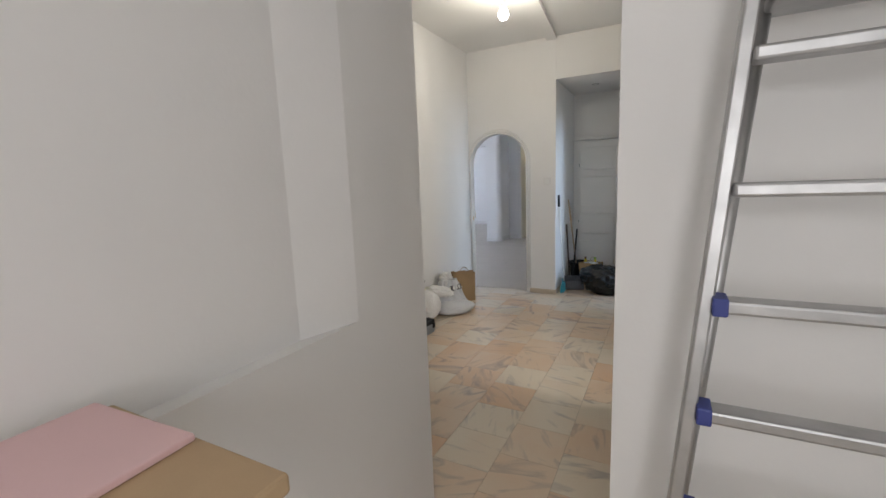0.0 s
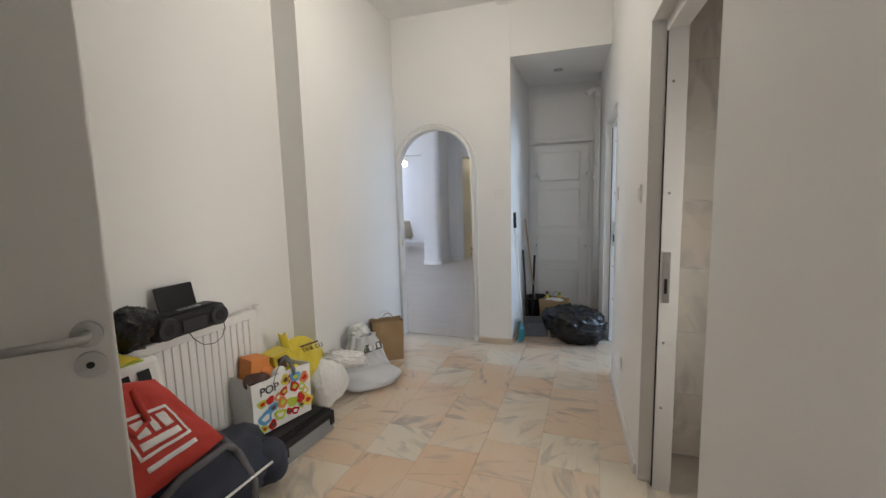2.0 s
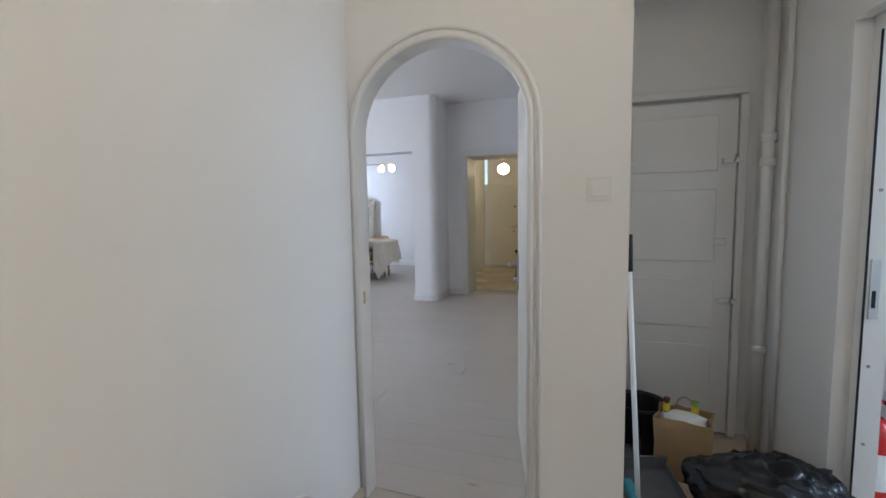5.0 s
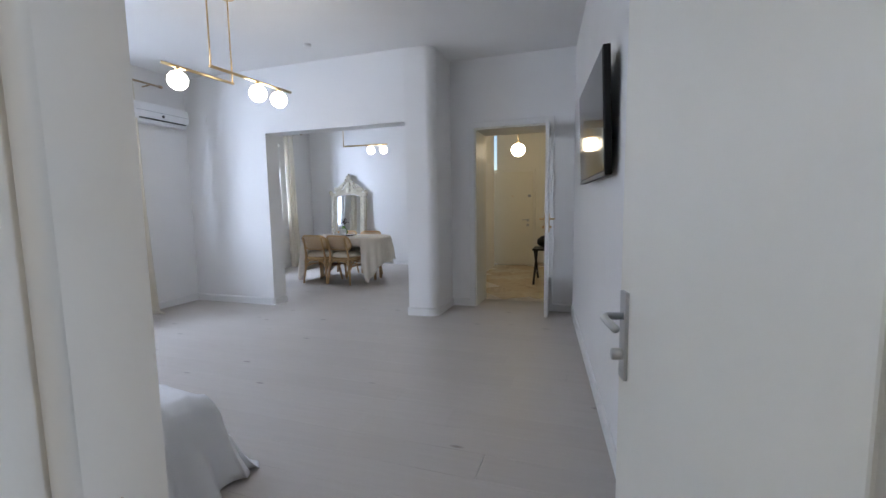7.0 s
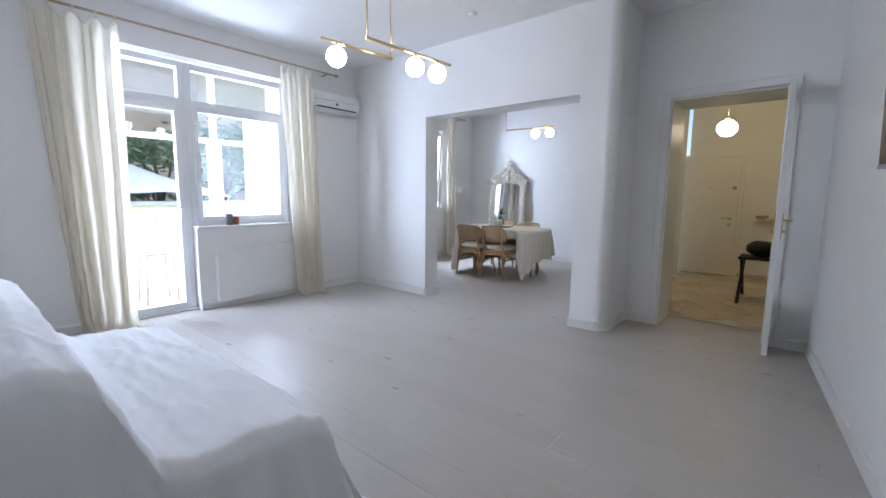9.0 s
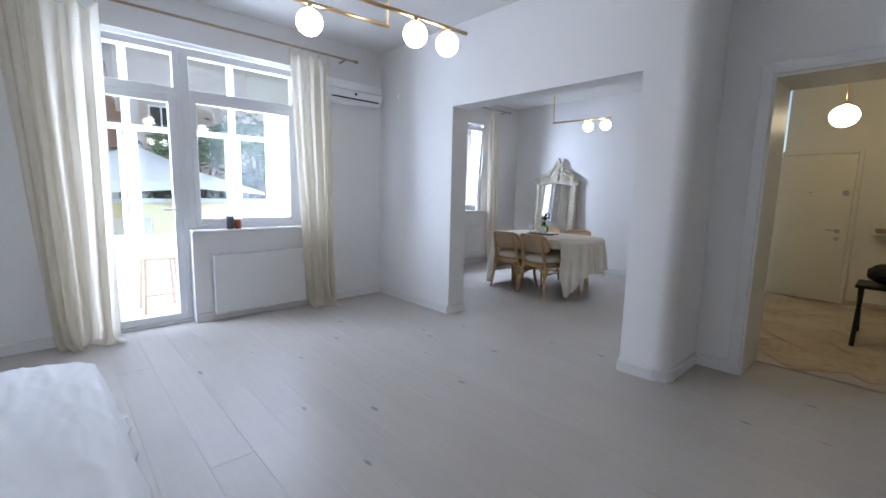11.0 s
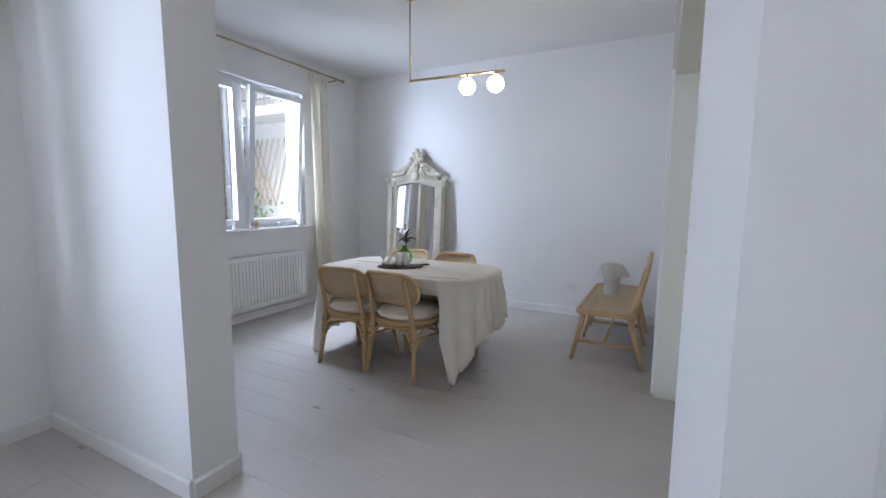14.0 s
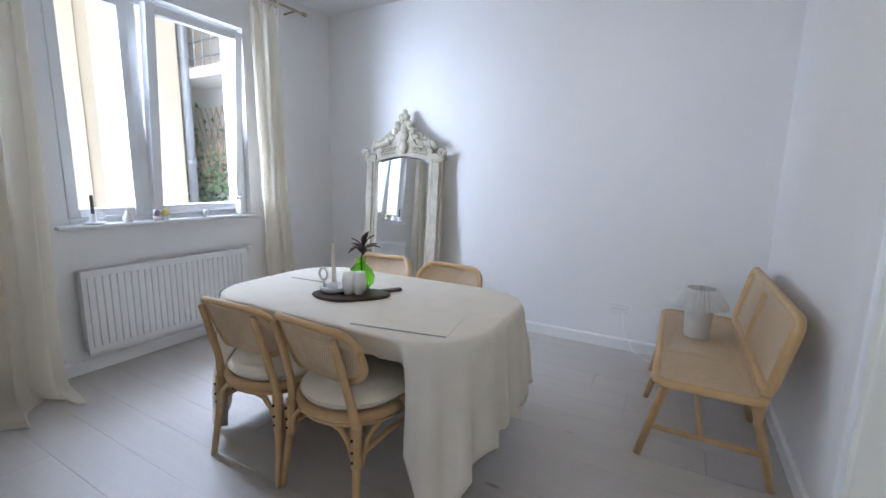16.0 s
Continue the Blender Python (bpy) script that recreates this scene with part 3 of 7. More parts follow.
def lever_handle(door, x, y, z, out, along, mat, plate=(0.04, 0.24), long=0.12):
    """A plate with a lever and a key hole; out and along are unit directions in the plan."""
    o, a = Vector(out), Vector(along)
    c = Vector((x, y, z))
    up = Vector((0, 0, 1))
    bm = bmesh.new()
    w, h = plate
    corners = [c + a * (sx * w / 2) + up * (sz * h / 2) for sx, sz in ((-1, -1), (1, -1), (1, 1), (-1, 1))]
    lo = [bm.verts.new(p) for p in corners]
    hi = [bm.verts.new(p + o * 0.008) for p in corners]
    bm.faces.new(lo)
    bm.faces.new(hi)
    for i in range(4):
        bm.faces.new((lo[i], lo[(i + 1) % 4], hi[(i + 1) % 4], hi[i]))
    pl = part("handle_plate", bm, mat, door, "metal handle plate")
    p0 = c + up * h * 0.22
    part("lever", tube(bmesh.new(), [p0, p0 + o * 0.045, p0 + o * 0.055 + a * 0.02, p0 + o * 0.055 + a * long], 0.009, 10), mat, pl, smooth=True)
    k = c - up * h * 0.22
    part("key_knob", tube(bmesh.new(), [k, k + o * 0.03], 0.014, 12), mat, pl, smooth=True)


def rose_handle(door, at, z, out, along):
    """A lever on a round rose, with a key rose below it."""
    o, a = Vector(out), Vector(along)
    p = Vector((at.x, at.y, z))
    r = part("handle_rose", tube(bmesh.new(), [p, p + o * 0.009], 0.026, 24), STEEL, door, "round steel handle rose")
    part("lever", tube(bmesh.new(), [p, p + o * 0.045, p + o * 0.052 + a * 0.012, p + o * 0.052 + a * 0.125], 0.009, 12), STEEL, r, smooth=True)
    k = p - Vector((0, 0, 0.062))
    q = part("key_rose", tube(bmesh.new(), [k, k + o * 0.007], 0.026, 24), STEEL, door, "round steel key rose")
    part("key_hole", tube(bmesh.new(), [k + o * 0.006, k + o * 0.0085], 0.007, 10), BLACK, q)


def door_leaf(name, label, x0, y0, x1, y1, z1, t, mat, panels=()):
    """A door leaf standing on the line from hinge to free edge; panels are raised fields (from, to, low, high)."""
    d = thing(name, label, "door", (x0, y0, 0))
    a = Vector((x1 - x0, y1 - y0, 0))
    long = a.length
    a.normalize()
    n = Vector((-a.y, a.x, 0))
    m = Matrix(((a.x, n.x, 0, x0), (a.y, n.y, 0, y0), (0, 0, 1, 0), (0, 0, 0, 1)))
    part("leaf", moved(box(bmesh.new(), 0, -t / 2, 0.008, long, t / 2, z1, 0.004), m), mat, d)
    for u0, u1, w0, w1, lift, pm in panels:
        for s in (-1, 1):
            bm = bmesh.new()
            y_in, y_out = s * (t / 2 - 0.002), s * (t / 2 + lift)
            box(bm, u0 * long, min(y_in, y_out), w0, u1 * long, max(y_in, y_out), w1, 0.003)
            part("panel", moved(bm, m), pm, d)
    return d, a, n


# leaf of the start room's doorway, standing open into the hall
d, a, n = door_leaf("hall_door", "plain white painted door standing open", -0.71, 0.675, -0.28, 1.26, 2.0, 0.04, GLOSSWHITE)
hp = Vector((-0.71, 0.675, 0)) + a * 0.685
rose_handle(d, hp - n * 0.02, 1.11, -n, -a)
rose_handle(d, hp + n * 0.02, 1.11, n, -a)
# leaf in the arch, open against the side wall
d, a, n = door_leaf("arch_door", "plain off-white gloss door standing open", -0.378, 4.575, -0.525, 5.25, 1.95, 0.04, CREAM)
hp = Vector((-0.378, 4.575, 0)) + a * 0.645
lever_handle(d, hp.x + n.x * 0.02, hp.y + n.y * 0.02, 0.95, n, -a, STEEL, (0.04, 0.21), 0.11)
lever_handle(d, hp.x - n.x * 0.02, hp.y - n.y * 0.02, 0.95, -n, -a, STEEL, (0.04, 0.21), 0.11)
z = 0.93
tagged(part("strike_plate", B(AX0 + 0.001, 4.425, z - 0.035, AX0 + 0.004, 4.437, z + 0.02), BRASS), "small brass strike plate in the door jamb", "strike plate", kind="structure")


def frame_x(bm, x0, x1, y0, y1, h, w, front, depth, rail=True):
    """Architrave round an opening in a wall that faces along y."""
    box(bm, x0 - w, front - depth, 0, x0, front, h + (w if rail else 0), 0.004)
    box(bm, x1, front - depth, 0, x1 + w, front, h + (w if rail else 0), 0.004)
    if rail:
        box(bm, x0, front - depth, h, x1, front, h + w, 0.004)
    return bm


# entry doorway: thick lining and frame, with a glazed leaf standing open
bm = frame_x(bmesh.new(), -1.92, -1.06, 0, 0, 2.17, 0.07, 9.18, 0.022)
tagged(part("door_frame_entry", bm, GLOSSWHITE), "white painted architrave of the entry doorway", "door frame", kind="structure")
# The lining's cream colour stands in for the entry globe's warm light.
bm = bmesh.new()
box(bm, -1.938, 9.182, 0, -1.905, 9.70, 2.17)
box(bm, -1.075, 9.182, 0, -1.042, 9.70, 2.17)
box(bm, -1.905, 9.182, 2.15, -1.075, 9.70, 2.188)
tagged(part("door_lining_entry", bm, CREAM), "lining of the thick doorway, cream as under warm lamplight", "door frame", kind="structure")
d = thing("entry_door", "white half-glazed inner door standing open", "door", (-1.05, 9.64, 0))
HX, HY, FX, FY = -1.06, 9.62, -1.035, 8.82
av = Vector((FX - HX, FY - HY, 0)).normalized()
nv = Vector((-av.y, av.x, 0))
M = Matrix(((av.x, nv.x, 0, HX), (av.y, nv.y, 0, HY), (0, 0, 1, 0), (0, 0, 0, 1)))
for x0, z0, x1, z1, nm in ((0, 0.01, 0.10, 2.13, "stile"), (0.70, 0.01, 0.80, 2.13, "stile"), (0.10, 0.01, 0.70, 0.42, "bottom_rail"), (0.10, 2.01, 0.70, 2.13, "top_rail")):
    part(nm, moved(box(bmesh.new(), x0, -0.02, z0, x1, 0.02, z1, 0.004), M), GLOSSWHITE, d)
g = part("pane", moved(box(bmesh.new(), 0.095, -0.003, 0.415, 0.705, 0.003, 2.015), M), glass("frosted_glass", (0.95, 0.96, 0.95), 0.35), d, "frosted glass pane")
g.visible_shadow = False
hp = M @ Vector((0.75, 0, 0))
lever_handle(d, hp.x + nv.x * 0.02, hp.y + nv.y * 0.02, 1.05, nv, -av, BRASS, (0.035, 0.2), 0.1)
lever_handle(d, hp.x - nv.x * 0.02, hp.y - nv.y * 0.02, 1.05, -nv, -av, BRASS, (0.035, 0.2), 0.1)

# front door of the flat
d = thing("front_door", "closed cream security door with steel handle and peephole", "door", (-1.9, 12.9, 0))
part("leaf", B(-2.47, 12.868, 0.01, -1.66, 12.898, 1.91, 0.004), CREAMPANEL, d)
for x0, x1, z1 in ((-2.52, -2.475, 1.96), (-1.655, -1.61, 1.96)):
    part("frame", B(x0, 12.86, 0, x1, 12.899, z1, 0.003), CREAM, d)
part("frame", B(-2.474, 12.86, 1.915, -1.656, 12.899, 1.96, 0.003), CREAM, d)
lever_handle(d, -1.76, 12.868, 0.93, (0, -1, 0), (-1, 0, 0), STEEL, (0.05, 0.05), 0.11)
part("lock", tube(bmesh.new(), [(-1.76, 12.868, 0.83), (-1.76, 12.855, 0.83)], 0.028, 16), STEEL, d, "round steel lock plate")
part("lock", tube(bmesh.new(), [(-1.73, 12.868, 1.42), (-1.73, 12.845, 1.42)], 0.03, 16), GREYMETAL, d, "round upper lock")
part("peephole", tube(bmesh.new(), [(-2.07, 12.868, 1.42), (-2.07, 12.862, 1.42)], 0.014, 12), BRASS, d, "small round peephole")

# dining room side door
bm = bmesh.new()
for x0, y0, y1 in ((DR - 0.012, 10.60, 10.672), (DR + 0.053, 9.172, 9.22)):
    box(bm, x0, y0, 0, DR + 0.19, y1, 2.17, 0.005)
box(bm, DR - 0.012, 9.222, 2.09, DR + 0.19, 10.598, 2.17, 0.005)
tagged(part("door_frame_dining", bm, CREAM), "cream painted frame of the side door", "door frame", kind="structure")
bm = bmesh.new()
for y0, y1 in ((10.65, 10.73),):
    box(bm, DR - 0.03, y0, 0, DR - 0.001, y1, 2.22, 0.006)
box(bm, DR - 0.03, 9.18, 2.14, DR - 0.001, 10.65, 2.22, 0.006)
tagged(part("trim_dining_door", bm, GLOSSWHITE), "white moulded architrave round the side door", "trim", kind="structure")
d, a, n = door_leaf("side_door", "closed cream painted door with a brass handle", DR + 0.19, 9.70, DR + 0.19, 10.597, 2.085, 0.04, CREAMPANEL)
door_leaf("side_door", "narrow fixed cream painted door leaf", DR + 0.19, 9.225, DR + 0.19, 9.695, 2.085, 0.04, CREAMPANEL)
lever_handle(d, DR + 0.17, 10.52, 0.97, (-1, 0, 0), (0, -1, 0), BRASS, (0.035, 0.24), 0.1)

# hall side doorways: plastered reveals with slim white frames
def jamb_frame(name, y0, y1, h, label):
    bm = bmesh.new()
    for y in (y0, y1 - 0.05):
        prism(bm, [(hall_x(y) + 0.055, y), (hall_x(y) + 0.125, y), (hall_x(y + 0.05) + 0.125, y + 0.05), (hall_x(y + 0.05) + 0.055, y + 0.05)], 0, h)
    prism(bm, [(hall_x(y0 + 0.05) + 0.055, y0 + 0.05), (hall_x(y0 + 0.05) + 0.125, y0 + 0.05), (hall_x(y1 - 0.05) + 0.125, y1 - 0.05), (hall_x(y1 - 0.05) + 0.055, y1 - 0.05)], h - 0.05, h)
    ob = tagged(part(name, bm, GLOSSWHITE), label, "door frame", kind="structure")
    x, y = hall_x(y1) + 0.08, y1 - 0.052
    part("strike_plate", B(x - 0.012, y - 0.002, 0.88, x + 0.016, y + 0.001, 1.10), STEEL, ob, "steel strike plate")
    part("latch_hole", B(x - 0.006, y - 0.003, 0.92, x + 0.006, y + 0.002, 0.985), BLACK, ob, "dark latch hole")
    part("seal", B(x - 0.03, y - 0.004, 0.02, x - 0.024, y + 0.001, h - 0.06), BLACK, ob, "thin dark seal")
    for z in (0.4, 0.7, 1.35, 1.8):
        part("screw", tube(bmesh.new(), [(x, y - 0.003, z), (x, y, z)], 0.006, 8), GREYMETAL, ob)
    return ob


jamb_frame("door_frame_bath", 1.872, 2.738, 2.058, "white metal frame of the bathroom doorway")
jamb_frame("door_frame_room", 3.922, 4.778, 1.968, "white frame of the doorway to the bright room")

# sealed door at the back of the alcove
d = thing("sealed_door", "old white panelled door painted shut in the alcove", "door", (0.27, 5.5, 0))
part("leaf", B(-0.02, 5.49, 0.01, 0.60, 5.518, 1.88, 0.003), GLOSSWHITE, d)
for z0, z1 in ((1.50, 1.80), (1.00, 1.40), (0.62, 0.90), (0.12, 0.52)):
    part("panel", B(0.07, 5.48, z0, 0.51, 5.492, z1, 0.005), GLOSSWHITE, d)
part("lintel", B(-0.028, 5.46, 1.90, 0.64, 5.518, 1.94, 0.005), GLOSSWHITE, d)
part("frame", B(0.605, 5.47, 0.0, 0.645, 5.518, 1.898, 0.004), GLOSSWHITE, d)
for x, z in ((0.01, 1.55), (0.53, 1.55), (0.01, 0.78), (0.53, 0.78)):
    h = part("bracket", B(x, 5.455, z - 0.012, x + 0.09, 5.489, z + 0.014, 0.003), PAPER, d, "painted metal bracket")
    part("hook", tube(bmesh.new(), [(x + 0.05, 5.455, z), (x + 0.05, 5.435, z), (x + 0.05, 5.432, z + 0.03)], 0.004, 6), GREYMETAL, h)
part("latch", B(0.50, 5.475, 1.09, 0.56, 5.489, 1.13, 0.003), GLOSSWHITE, d)
# pipes beside it
p = thing("heating_pipe", "white painted vertical pipe with an elbow below the ceiling", "pipe", (0.66, 5.3, 0))
part("riser", tube(bmesh.new(), [(0.675, 5.30, 0.0), (0.675, 5.30, 2.32)], 0.026, 14), GLOSSWHITE, p, smooth=True)
part("elbow", tube(bmesh.new(), [(0.675, 5.30, 2.32), (0.672, 5.295, 2.36), (0.64, 5.27, 2.37), (0.58, 5.24, 2.33)], 0.030, 14), GLOSSWHITE, p, smooth=True)
for z in (0.55, 1.5, 1.62, 2.30):
    part("joint", tube(bmesh.new(), [(0.675, 5.30, z), (0.675, 5.30, z + 0.04)], 0.034, 14), GLOSSWHITE, p, smooth=True)
p = thing("thin_pipe", "thin white painted pipe down the alcove wall", "pipe", (0.70, 5.18, 0))
part("riser", tube(bmesh.new(), [(0.695, 5.16, 0.0), (0.695, 5.16, 2.50)], 0.012, 10), GLOSSWHITE, p, smooth=True)
s = thing("ceiling_spot", "small round recessed spotlight in the alcove ceiling", "spotlight", (0.32, 4.96, 2.51))
part("ring", lathe(bmesh.new(), [(0.03, -0.004), (0.045, -0.004), (0.045, 0.0), (0.03, 0.0)], 0.32, 4.96, 2.509, 20), STEEL, s)
part("lens", lathe(bmesh.new(), [(0.0, -0.003), (0.03, -0.003), (0.03, 0.0), (0.0, 0.0)], 0.32, 4.96, 2.508, 16), PAPER, s)


def switch(x, y, z, out, along, w, h, label, mat=CERAMIC, category="light switch", holes=0):
    o, a = Vector(out).normalized(), Vector(along).normalized()
    c = Vector((x, y, z))
    m = Matrix(((a.x, o.x, 0, c.x), (a.y, o.y, 0, c.y), (0, 0, 1, c.z), (0, 0, 0, 1)))
    s = thing("wall_socket" if holes else "light_switch", label, category, (x, y, z))
    pl = part("cover_plate", moved(box(bmesh.new(), -w / 2, 0.0, -h / 2, w / 2, 0.009, h / 2, 0.003), m), mat, s)
    if holes:
        for k in range(holes):
            u = (k - (holes - 1) / 2) * 0.066
            bm = tube(bmesh.new(), [(u, 0.0095, 0), (u, 0.0115, 0)], 0.021, 18)
            ring = part("outlet", moved(bm, m), PAPER, s)
            for q in (-0.009, 0.009):
                part("hole", moved(tube(bmesh.new(), [(u + q, 0.0112, 0), (u + q, 0.0122, 0)], 0.003, 8), m), BLACK, ring)
    else:
        part("rocker", moved(box(bmesh.new(), -w * 0.33, 0.0085, -h * 0.33, w * 0.33, 0.014, h * 0.33, 0.002), m), PAPER, s)
    return s


R_OUT, R_ALONG = (-1, -0.06, 0), (-0.06, 1, 0)
switch(hall_x(0.70) - 0.001, 0.70, 1.44, R_OUT, R_ALONG, 0.08, 0.088, "white double light switch with a lit tip")
switch(hall_x(2.89) - 0.001, 2.89, 1.35, R_OUT, R_ALONG, 0.085, 0.085, "white light switch on the hall wall")
switch(hall_x(3.77) - 0.001, 3.77, 1.35, R_OUT, R_ALONG, 0.085, 0.085, "white light switch beside the bright room's doorway")
switch(hall_x(3.41) - 0.001, 3.41, 0.32, R_OUT, R_ALONG, 0.085, 0.085, "white single socket low on the hall wall", holes=1, category="socket")
switch(-0.13, 4.399, 1.37, (0, -1, 0), (1, 0, 0), 0.085, 0.085, "white light switch beside the arched doorway")
switch(-3.58, 12.449, 0.33, (0, -1, 0), (1, 0, 0), 0.16, 0.085, "white double socket above the dining skirting", holes=2, category="socket")
switch(-5.35, 8.574, 0.38, (0, -1, 0), (1, 0, 0), 0.085, 0.085, "white single socket beside the opening", holes=1, category="socket")
p = thing("lamp_cable", "white cable from the socket to the table lamp", "cable", (-3.5, 12.4, 0))
part("cord", tube(bmesh.new(), [(-3.55, 12.43, 0.30), (-3.53, 12.41, 0.16), (-3.45, 12.38, 0.03), (-3.36, 12.30, 0.006), (-3.28, 12.25, 0.006)], 0.004, 6), CERAMIC, p, smooth=True)


# PVC windows
def pane(parent, x, y0, z0, y1, z1):
    g = part("pane", B(x - 0.004, y0, z0, x + 0.004, y1, z1), PANE, parent, "clear window glass")
    g.visible_shadow = False
    return g


def pvc_frame(parent, x, y0, z0, y1, z1, w=0.06, t=0.07, name="frame"):
    bm = bmesh.new()
    box(bm, x - t / 2, y0, z0, x + t / 2, y0 + w, z1, 0.006)
    box(bm, x - t / 2, y1 - w, z0, x + t / 2, y1, z1, 0.006)
    box(bm, x - t / 2, y0 + w, z0, x + t / 2, y1 - w, z0 + w, 0.006)
    box(bm, x - t / 2, y0 + w, z1 - w, x + t / 2, y1 - w, z1, 0.006)
    return part(name, bm, PVC, parent)


WP = WX - 0.15
w = tagged(thing("window_1", "", "", (WP, 6.6, 0)), "white plastic balcony door and window with upper lights", "window", kind="structure")
pvc_frame(w, WP, 5.72, 0.0, 6.42, 2.58, 0.06, 0.08, "door_frame")
pvc_frame(w, WP, 6.42, 0.90, 7.54, 2.58, 0.07, 0.08, "window_frame")
part("transom", B(WP - 0.04, 5.78, 2.13, WP + 0.04, 6.37, 2.215, 0.006), PVC, w)
part("transom", B(WP - 0.04, 6.49, 2.14, WP + 0.04, 7.47, 2.215, 0.006), PVC, w)
f = pvc_frame(w, WP + 0.02, 5.775, 0.03, 6.375, 2.14, 0.068, 0.07, "door_sash")
pane(w, WP, 5.84, 0.095, 6.31, 2.075)
pane(w, WP, 5.78, 2.213, 6.37, 2.52)
pane(w, WP, 6.49, 2.213, 7.47, 2.51)
f = pvc_frame(w, WP + 0.02, 6.485, 0.955, 7.475, 2.145, 0.05, 0.07, "window_sash")
pane(w, WP, 6.53, 1.0, 7.43, 2.10)
part("threshold", B(WP - 0.06, 5.72, 0.0, WP + 0.07, 6.42, 0.028, 0.004), PVC, w)
part("window_sill", B(WX - 0.11, 6.42, 0.88, WX + 0.045, 7.60, 0.905, 0.006), GLOSSWHITE, w, "white window sill")
hnd = part("handle_plate", B(WP + 0.056, 6.315, 1.0, WP + 0.066, 6.345, 1.16, 0.003), PVC, w)
part("lever", tube(bmesh.new(), [(WP + 0.06, 6.33, 1.10), (WP + 0.10, 6.33, 1.10), (WP + 0.10, 6.22, 1.10)], 0.009, 8), PVC, hnd, smooth=True)

WD = DX - 0.10
w = tagged(thing("window_2", "", "", (WD, 10.74, 0)), "white plastic two-sash window, one sash tilted open", "window", kind="structure")
pvc_frame(w, WD, 10.06, 0.975, 11.42, 2.545, 0.06, 0.08, "window_frame")
part("mullion", B(WD - 0.035, 10.56, 1.035, WD + 0.035, 10.63, 2.485, 0.005), PVC, w)
pvc_frame(w, WD + 0.02, 10.115, 1.03, 10.565, 2.49, 0.06, 0.07, "fixed_sash")
pane(w, WD + 0.01, 10.17, 1.085, 10.51, 2.435)
sash = pvc_frame(w, WD + 0.03, 10.625, 1.03, 11.365, 2.49, 0.065, 0.07, "tilted_sash")
g = pane(sash, WD + 0.03, 10.685, 1.09, 11.305, 2.43)
tilt = Matrix.Translation((WD + 0.03, 0, 1.03)) @ Matrix.Rotation(radians(4.5), 4, "Y") @ Matrix.Translation((-WD - 0.03, 0, -1.03))
for ob in (sash, g):
    ob.data.transform(tilt)
part("window_sill", B(DX - 0.10, 10.02, 0.965, DX + 0.06, 11.46, 0.99, 0.006), GLOSSWHITE, w, "white window sill")


# panel radiators
def radiator(name, label, m, length, height, ribs, mat=GLOSSWHITE):
    """Stands along local x, front towards local -y."""
    r = thing(name, label, "radiator", m.translation)
    if ribs:
        fp = part("front_panel", moved(box(bmesh.new(), 0, 0.0, 0, length, 0.018, height, 0.005), m), mat, r)
        n = int(length / 0.043)
        for k in range(n):
            x = 0.03 + k * (length - 0.06) / n
            part("rib", moved(box(bmesh.new(), x, -0.008, 0.05, x + 0.026, 0.004, height - 0.04, 0.004), m), mat, fp)
    else:
        part("front_panel", moved(box(bmesh.new(), 0, -0.005, 0, length, 0.018, height, 0.006), m), mat, r)
    part("back_panel", moved(box(bmesh.new(), 0.005, 0.065, 0.01, length - 0.005, 0.08, height - 0.01, 0.004), m), mat, r)
    for x in (0, length - 0.012):
        part("side_cover", moved(box(bmesh.new(), x, 0.0185, 0.02, x + 0.012, 0.064, height - 0.01, 0.003), m), mat, r)
    bm = bmesh.new()
    n = int(length / 0.016)
    for k in range(n):
        x = 0.016 + k * (length - 0.032) / n
        box(bm, x, 0.018, height - 0.006, x + 0.006, 0.066, height)
    box(bm, 0, 0.012, height - 0.008, length, 0.018, height + 0.001)
    box(bm, 0, 0.066, height - 0.008, length, 0.073, height + 0.001)
    part("top_grille", moved(bm, m), mat, r)
    part("valve", moved(tube(bmesh.new(), [(length - 0.01, 0.04, height - 0.06), (length + 0.03, 0.04, height - 0.06), (length + 0.045, 0.04, height - 0.02), (length + 0.045, 0.04, height + 0.01)], [0.012, 0.012, 0.02, 0.02], 10), m), CERAMIC, r, smooth=True)
    for x in (0.12, length - 0.12):
        part("wall_bracket", moved(box(bmesh.new(), x, 0.078, 0.08, x + 0.03, 0.135, height - 0.08), m), mat, r)
    return r


def turned(x, y, z, deg):
    return Matrix.Translation((x, y, z)) @ Matrix.Rotation(radians(deg), 4, "Z")


radiator("radiator", "white ribbed panel radiator on the hall wall", turned(-1.185, 1.55, 0.14, 90), 1.03, 0.60, True)
radiator("radiator", "white flat panel radiator under the window", turned(-5.685, 6.58, 0.07, 90), 0.98, 0.59, False)
radiator("radiator", "white ribbed panel radiator under the dining window", turned(-6.515, 10.08, 0.14, 90), 1.2, 0.56, True)

# air conditioner
ac = thing("air_conditioner", "white wall-mounted air conditioner with a dark slot", "air conditioner", (-5.7, 8.2, 2.4))
bm = bmesh.new()
prof = [(0, 0), (0.12, 0.005), (0.165, 0.05), (0.185, 0.14), (0.17, 0.25), (0.12, 0.265), (0, 0.265)]
r0 = [bm.verts.new((WX + a, 7.76, 2.30 + z * 0.9)) for a, z in prof]
r1 = [bm.verts.new((WX + a, 8.46, 2.30 + z * 0.9)) for a, z in prof]
for k in range(len(prof)):
    bm.faces.new((r0[k], r0[(k + 1) % 7], r1[(k + 1) % 7], r1[k]))
bm.faces.new(r0)
bm.faces.new(r1)
bmesh.ops.bevel(bm, geom=bm.edges[:], offset=0.006, segments=2, affect="EDGES")
part("body", bm, PVC, ac, smooth=False)
